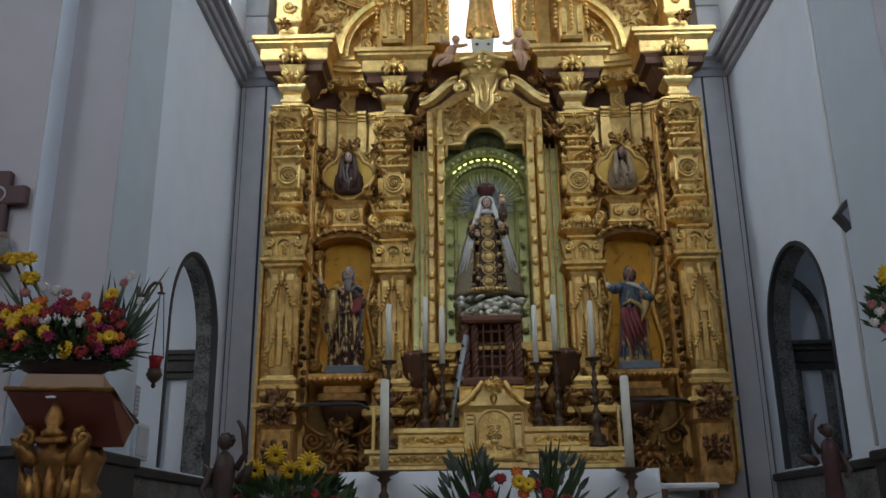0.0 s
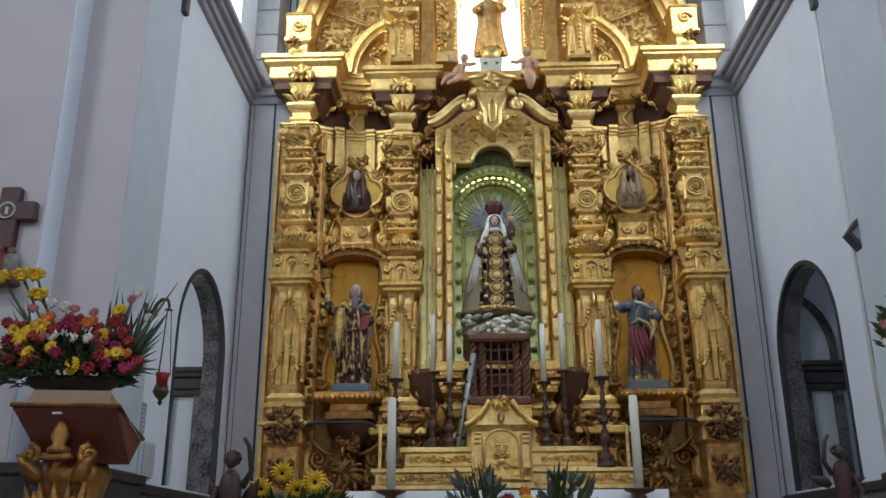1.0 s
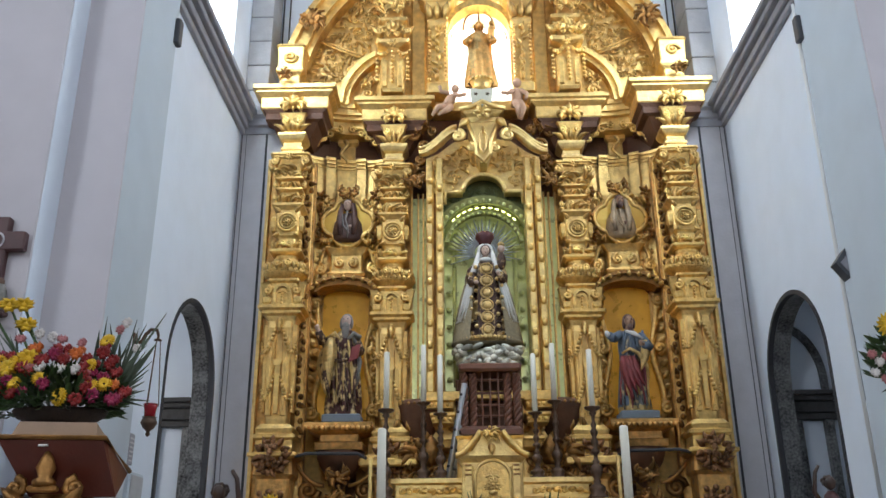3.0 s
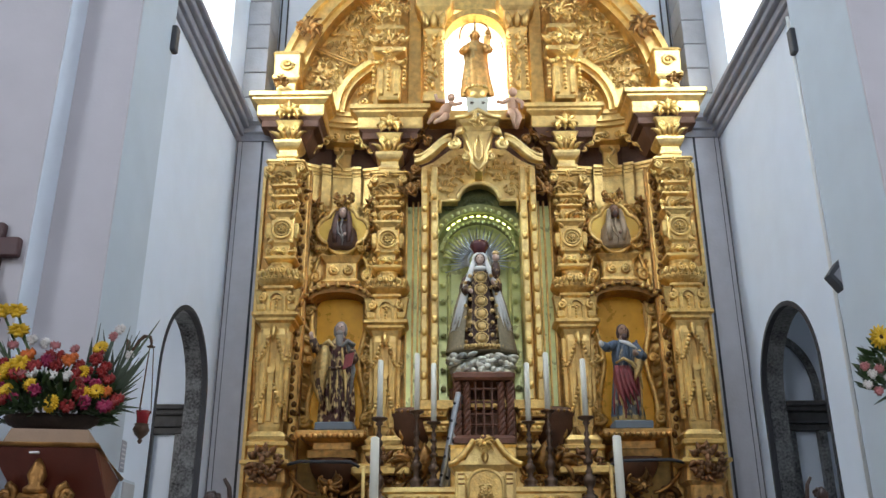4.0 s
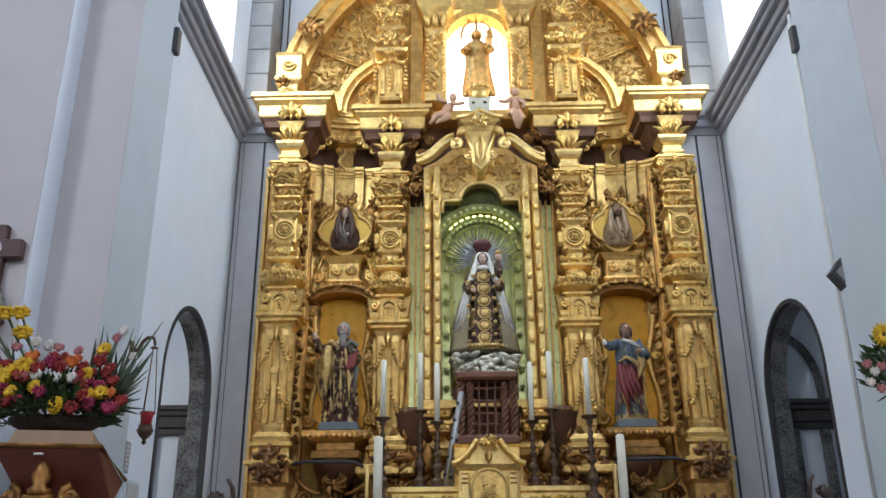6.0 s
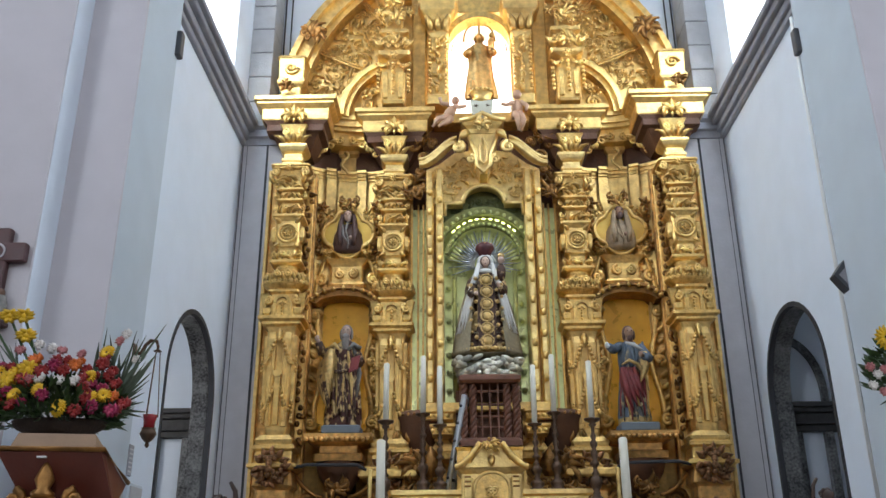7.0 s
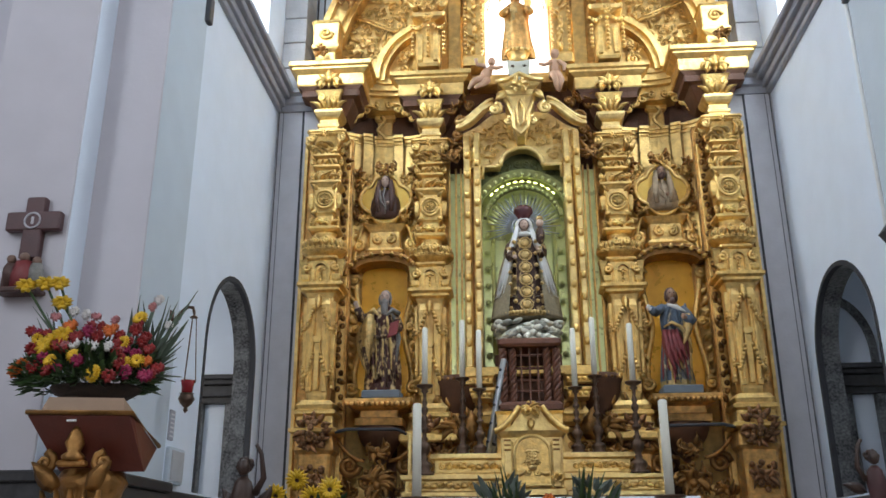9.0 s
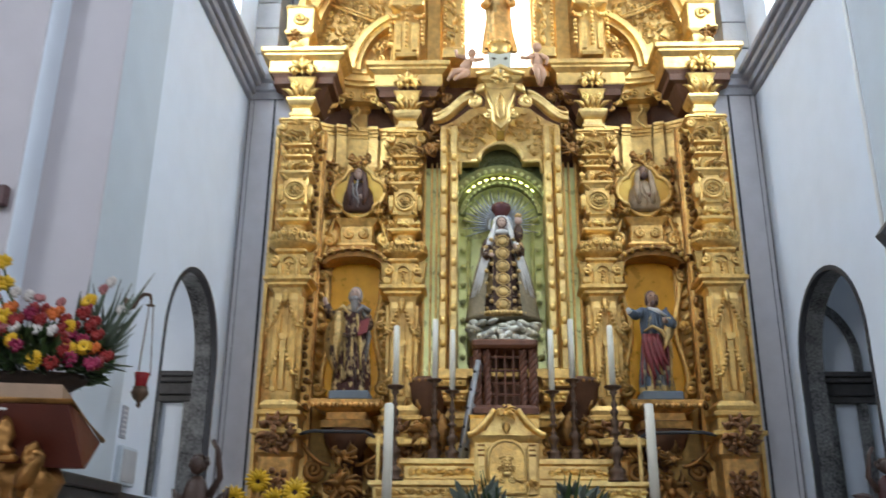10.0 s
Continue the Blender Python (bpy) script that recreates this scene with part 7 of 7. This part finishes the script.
for q in range(20):
    sword_leaf(g, (-2.72 + r.uniform(-0.1, 0.1), 7.12, 3.08), (-2.58 + r.uniform(-0.2, 0.22), 7.1 + r.uniform(-0.12, 0.12), 3.42 + r.uniform(-0.15, 0.24)), r.uniform(0.012, 0.03))
for q in range(12):
    sword_leaf(g, (-2.62, 7.0, 3.02), (-2.42 + r.uniform(-0.05, 0.08), 6.95 + r.uniform(-0.1, 0.1), 2.96 + 0.05 * q), 0.012)
tagged(part("long_leaves", g, LEAF_GREY, basket), kind="stuff")

# sunflower arrangement beside the pier on the other side
basket2 = thing("flower_arrangement", (2.64, 7.15, DAIS), "sunflowers with white and pink flowers on a slim stand", "flower arrangement")
part("stand", Geo().lathe(2.64, 7.15, [(0.22, DAIS), (0.2, 1.4), (0.04, 1.5), (0.035, 2.9), (0.12, 3.0), (0.14, 3.06)], 14), BRASS_DARK, basket2)
tagged(part("foliage", greens(2.62, 7.2, 3.22, 0.2, 0.16, 0.2, 220, r, 0.12), LEAF, basket2), kind="stuff")
for x, z, me in ((2.47, 3.40, SUN), (2.55, 3.28, SUN), (2.66, 3.5, SUN), (2.8, 3.38, SUN), (2.78, 3.2, SUN), (2.95, 3.3, SUN), (2.9, 3.5, SUN)):
    bloom(basket2, me, x - 0.12, 6.86, z, (r.uniform(-0.4, 0.2), 0, r.uniform(-0.5, 0.4)), 1.0)
for x, z, k_ in ((2.4, 3.17, "w"), (2.36, 3.22, "p"), (2.45, 3.2, "p"), (2.36, 3.1, "w"), (2.5, 3.14, "w"), (2.42, 3.06, "p"), (2.62, 3.1, "o"), (2.55, 3.2, "o"), (2.75, 3.08, "w")):
    bloom(basket2, ROSES[k_], x - 0.12, 6.9, z, (r.uniform(-0.4, 0.2), 0, 0), 0.9)
g = Geo()
for q in range(22):
    sword_leaf(g, (2.56, 7.1, 3.12), (2.34 + r.uniform(-0.14, 0.5), 7.0 + r.uniform(-0.2, 0.2), 3.0 + r.uniform(-0.05, 0.5)), r.uniform(0.012, 0.026))
tagged(part("long_leaves", g, LEAF_GREY, basket2), kind="stuff")

# low sunflowers by the small angel
vase = thing("flower_arrangement", (-1.3, 6.1, DAIS), "low bunch of sunflowers and red flowers in a dark vase", "flower arrangement")
part("vase", Geo().lathe(-1.3, 6.1, [(0.12, DAIS), (0.14, 1.4), (0.09, 1.6), (0.13, 1.85), (0.1, 1.92)], 16), WICKER, vase)
tagged(part("foliage", greens(-1.3, 6.14, 2.0, 0.3, 0.2, 0.12, 300, r, 0.11), LEAF, vase), kind="stuff")
for x, z in ((-1.33, 2.28), (-1.43, 2.205), (-1.25, 2.2), (-1.16, 2.23)):
    bloom(vase, SUN, x, 5.98, z - 0.012, (r.uniform(0.2, 0.6), r.uniform(-0.3, 0.3), r.uniform(-0.4, 0.4)), r.uniform(0.74, 0.88))
for x, z, k_ in ((-1.5, 2.06, "r"), (-1.38, 2.04, "m"), (-1.12, 2.08, "r"), (-1.22, 2.05, "r"), (-1.02, 2.05, "r"), (-1.56, 2.1, "r")):
    bloom(vase, ROSES[k_], x, 5.94, z - 0.02, (-0.3, 0, 0.4), 0.62)

# broad-leaved plant before the altar
plant = thing("plant_arrangement", (-0.05, 7.7, DAIS), "sword-leaved greenery with red and orange flowers before the altar", "plant arrangement")
part("pot", Geo().lathe(-0.05, 7.7, [(0.2, DAIS), (0.26, 1.7), (0.27, 1.78), (0.22, 1.8)], 18), WICKER, plant)
g = Geo()
for q in range(46):
    cx = r.choice((-0.34, -0.34, 0.26, 0.26, -0.05))
    tall_ = 2.53 if abs(cx) > 0.1 else 2.26
    tipx = cx + r.gauss(0, 0.14)
    sword_leaf(g, (cx * 0.6 + r.uniform(-0.06, 0.06), 7.7 + r.uniform(-0.1, 0.1), 1.8), (tipx, 7.6 + r.uniform(-0.2, 0.15), tall_ - abs(tipx - cx) * 0.9 - r.uniform(0, 0.3)), r.uniform(0.018, 0.036))
for q in range(14):
    s_ = r.choice((-1, 1))
    sword_leaf(g, (s_ * 0.3, 7.65, 1.85), (s_ * r.uniform(0.6, 0.95), 7.6, 2.1 + r.uniform(-0.1, 0.1)), 0.02)
tagged(part("sword_leaves", g, LEAF, plant), kind="stuff")
for cx in (-0.34, 0.27):
    tuft = greens(cx, 7.64, 2.14, 0.13, 0.1, 0.2, 75, r, 0.12, 0.9)
    tagged(part("leafy_stem", tuft, LEAF_DUSK, plant, "dull grey-green leaves"), kind="stuff")
for x, z, k_ in ((-0.13, 2.2, "r"), (-0.2, 2.1, "r"), (0.1, 2.16, "r"), (0.02, 2.1, "o"), (-0.02, 2.24, "o"), (0.18, 2.1, "r"), (-0.3, 2.08, "m"), (0.3, 2.06, "r")):
    bloom(plant, ROSES[k_], x, 7.42, z, (-0.2, 0, 0), 0.9)
for x, z in ((-0.01, 2.18), (0.05, 2.16)):
    bloom(plant, GERB, x, 7.4, z, (-0.2, 0, 0.1), 1.0)

ANGEL_RED = material("dark_red_tunic", (0.055, 0.014, 0.013), 0.5, 0, 12, 0.4, 0.2)
ANGEL = material("dark_bronzed_wood", (0.05, 0.026, 0.018), 0.45, 0.1, 14, 0.5, 0.2)
# small dark angels with raised arms
for x0, y0, zt, s_ in ((-1.49, 5.6, 2.29, 1), (1.765, 6.7, 2.41, -1)):
    g = Geo().lathe(x0, y0, [(0.1, DAIS), (0.1, 1.45), (0.06, 1.5), (0.06, zt - 0.62), (0.09, zt - 0.6), (0.09, zt - 0.55)], 14)
    g.lathe(x0, y0, [(0.05, zt - 0.55), (0.06, zt - 0.42), (0.045, zt - 0.22), (0.055, zt - 0.12), (0.04, zt - 0.065), (0.016, zt - 0.04)], 14, 0.75, mat=1)
    g.blob(x0, y0 - 0.012, zt, 0.03, 0.034, 0.038, 12, 8)
    for q in range(9):
        g.blob(x0 + 0.03 * math.cos(q * 0.7), y0 + 0.01 + 0.01 * math.sin(q * 2.0), zt + 0.012 + 0.024 * math.sin(q * 0.7), 0.016, n=6, m=4, mat=2)
    g.tube([(x0 + s_ * 0.055, y0, zt - 0.12), (x0 + s_ * 0.1, y0 - 0.02, zt - 0.05), (x0 + s_ * 0.085, y0 - 0.03, zt + 0.06), (x0 + s_ * 0.06, y0 - 0.03, zt + 0.1)], [0.018, 0.014, 0.011, 0.009], 8)
    g.tube([(x0 - s_ * 0.055, y0, zt - 0.12), (x0 - s_ * 0.09, y0 - 0.03, zt - 0.22), (x0 - s_ * 0.05, y0 - 0.07, zt - 0.26)], [0.018, 0.015, 0.011], 8)
    g.leaf(x0 + s_ * 0.05, y0 + 0.05, zt - 0.18, math.pi / 2 - s_ * 0.9, 0.12, 0.06, 0.0, 0.3, 2)
    g.leaf(x0 - s_ * 0.05, y0 + 0.05, zt - 0.18, math.pi / 2 + s_ * 0.9, 0.11, 0.06, 0.0, -0.3, 2)
    tagged(part("angel_statue", g, [ANGEL, ANGEL_RED if s_ < 0 else ANGEL, ANGEL]), "small dark angel figure with a raised arm on a post", "statue", "angels before the altar")

# ---- sanctuary lamp, cross, wall fittings ----
RED_GLASS = material("red_glass", (0.30, 0.01, 0.015), 0.12, 0, 6, 0.2, 0.0)
lamp = thing("sanctuary_lamp", (-3.05, 8.4, 3.79), "red glass lamp on chains from a curled brass wall bracket", "hanging lamp")
part("bracket", Geo().tube([(-3.06, 8.4, 3.78), (-3.02, 8.4, 3.755), (-2.985, 8.4, 3.77), (-2.96, 8.4, 3.83), (-2.92, 8.4, 3.87), (-2.87, 8.4, 3.865), (-2.855, 8.4, 3.82), (-2.855, 8.4, 3.79)], [0.02, 0.018, 0.018, 0.016, 0.016, 0.014, 0.012, 0.01], 8), BRASS_DARK, lamp)
part("wall_plate", Geo().box(-3.06, -3.04, 8.36, 8.44, 3.72, 3.84), BRASS_DARK, lamp)
part("canopy_disc", Geo().lathe(-2.855, 8.4, [(0.03, 3.775), (0.035, 3.78), (0.01, 3.795)], 12), BRASS_DARK, lamp)
for q in range(3):
    a = 2.1 * q + 0.4
    part("chain", Geo().tube([(-2.855 + 0.02 * math.cos(a), 8.4 + 0.02 * math.sin(a), 3.78), (-2.855 + 0.06 * math.cos(a), 8.4 + 0.06 * math.sin(a), 3.235)], 0.004, 5), BRASS_DARK, lamp)
part("glass", Geo().lathe(-2.855, 8.4, [(0.04, 3.12), (0.046, 3.2), (0.058, 3.25), (0.052, 3.25), (0.038, 3.14)], 16), RED_GLASS, lamp, "deep red glass cup")
part("bowl", Geo().lathe(-2.855, 8.4, [(0.005, 2.99), (0.02, 3.01), (0.012, 3.03), (0.045, 3.06), (0.066, 3.1), (0.055, 3.125), (0.05, 3.14), (0.058, 3.145)], 16), BRASS_DARK, lamp)

CROSS_RED = material("dark_maroon_wood", (0.09, 0.035, 0.035), 0.5, 0, 10, 0.3, 0.15)
cross = thing("cross", (-3.77, 7.43, 4.0), "dark maroon wooden cross with a pale circle on the pier", "cross")
part("upright", Geo().box(-3.845, -3.695, 7.37, 7.44, 3.98, 4.47, 0.01), CROSS_RED, cross)
part("crossarm", Geo().box(-3.98, -3.56, 7.365, 7.435, 4.20, 4.35, 0.01), CROSS_RED, cross)
part("ring", Geo().tube([(-3.77 + 0.06 * math.cos(a), 7.36, 4.275 + 0.06 * math.sin(a)) for a in [2 * math.pi * q / 20 for q in range(21)]], 0.008, 6), TAUPE, cross, "pale painted ring")
part("emblem", Geo().box(-3.78, -3.76, 7.355, 7.37, 4.245, 4.305, 0.003), TAUPE, cross)
g = Geo().box(-3.95, -3.62, 7.28, 7.44, 3.70, 3.74, 0.01, 3)
g.lathe(-3.78, 7.36, [(0.08, 3.74), (0.085, 3.84), (0.06, 3.95)], 12, 0.7, mat=1)
g.blob(-3.78, 7.36, 3.98, 0.04, mat=0)
g.lathe(-3.68, 7.36, [(0.06, 3.74), (0.06, 3.88), (0.04, 3.93)], 12, 0.7, mat=2)
g.blob(-3.68, 7.36, 3.95, 0.035, mat=0)
g.lathe(-3.88, 7.36, [(0.05, 3.74), (0.05, 3.9), (0.03, 3.94)], 12, 0.7, mat=3)
g.blob(-3.88, 7.36, 3.97, 0.035, mat=0)
tagged(part("figure_group", g, [SKIN_DARK, ROBE_RED, ROBE_GREY, ROBE_BROWN]), "small painted figure group on a bracket below the cross", "statue")

DARK_METAL = material("dark_grey_casing", (0.06, 0.065, 0.075), 0.5, 0, 10, 0.2, 0.05)
for x0, y0, z0 in ((-3.03, 8.52, 6.86), (3.03, 8.82, 6.97)):
    sp = thing("wall_spotlight", (x0, y0, z0), "small dark slim box lamp fixed high on the pier edge", "wall lamp", "pier lamps")
    part("casing", Geo().box(x0 - 0.03, x0 + 0.03, y0 - 0.05, y0 + 0.05, z0 - 0.14, z0 + 0.14, 0.01), DARK_METAL, sp)
    part("mount", Geo().box(*sorted((x0, x0 + math.copysign(0.06, x0))), y0 - 0.02, y0 + 0.02, z0 - 0.03, z0 + 0.03), DARK_METAL, sp)
spk = thing("wall_loudspeaker", (3.02, 8.68, 4.5), "dark wedge-shaped loudspeaker on the pier", "loudspeaker")
part("casing", Geo().prism([(3.049, 4.34), (3.049, 4.62), (2.945, 4.485)], 8.72, 8.84), DARK_METAL, spk)
part("grille", Geo().prism([(3.047, 4.40), (3.047, 4.55), (2.985, 4.482)], 8.712, 8.722), STONE, spk)
pipe = Geo().tube([(3.04, 8.87, 2.5), (3.04, 8.87, 7.3)], 0.018, 8)
tagged(part("conduit", pipe, PAPER), "thin white cable conduit down the pier edge", "conduit")
# dark strip modelled beside the conduit in place of its thin shadow
pipe_shade = Geo().tube([(3.06, 8.875, 3.3), (3.055, 8.89, 5.0), (3.06, 8.885, 7.2)], 0.008, 6)
tagged(part("cable", pipe_shade, DARK_METAL), "thin dark strip drawn as the conduit's shadow", "cable")
bx_ = thing("electrical_box", (-3.41, 9.7, 2.55), "flat grey electrical box on the chancel wall", "electrical box")
part("case", Geo().box(-3.425, -3.37, 9.5, 9.86, 2.53, 2.86, 0.01), BLUE_GREY, bx_)
part("door", Geo().box(-3.372, -3.36, 9.53, 9.83, 2.56, 2.83, 0.004), STONE_LIGHT, bx_)
pq = thing("wall_plaque", (-3.41, 9.55, 3.05), "narrow grey plaque of unreadable lines on the wall", "plaque")
part("plate", Geo().box(-3.425, -3.405, 9.5, 9.62, 2.92, 3.2, 0.004), STONE, pq)
for q in range(6):
    part("text_bar", Geo().box(-3.406, -3.402, 9.52, 9.60, 2.95 + 0.04 * q, 2.965 + 0.04 * q, 0.001), TAUPE, pq)
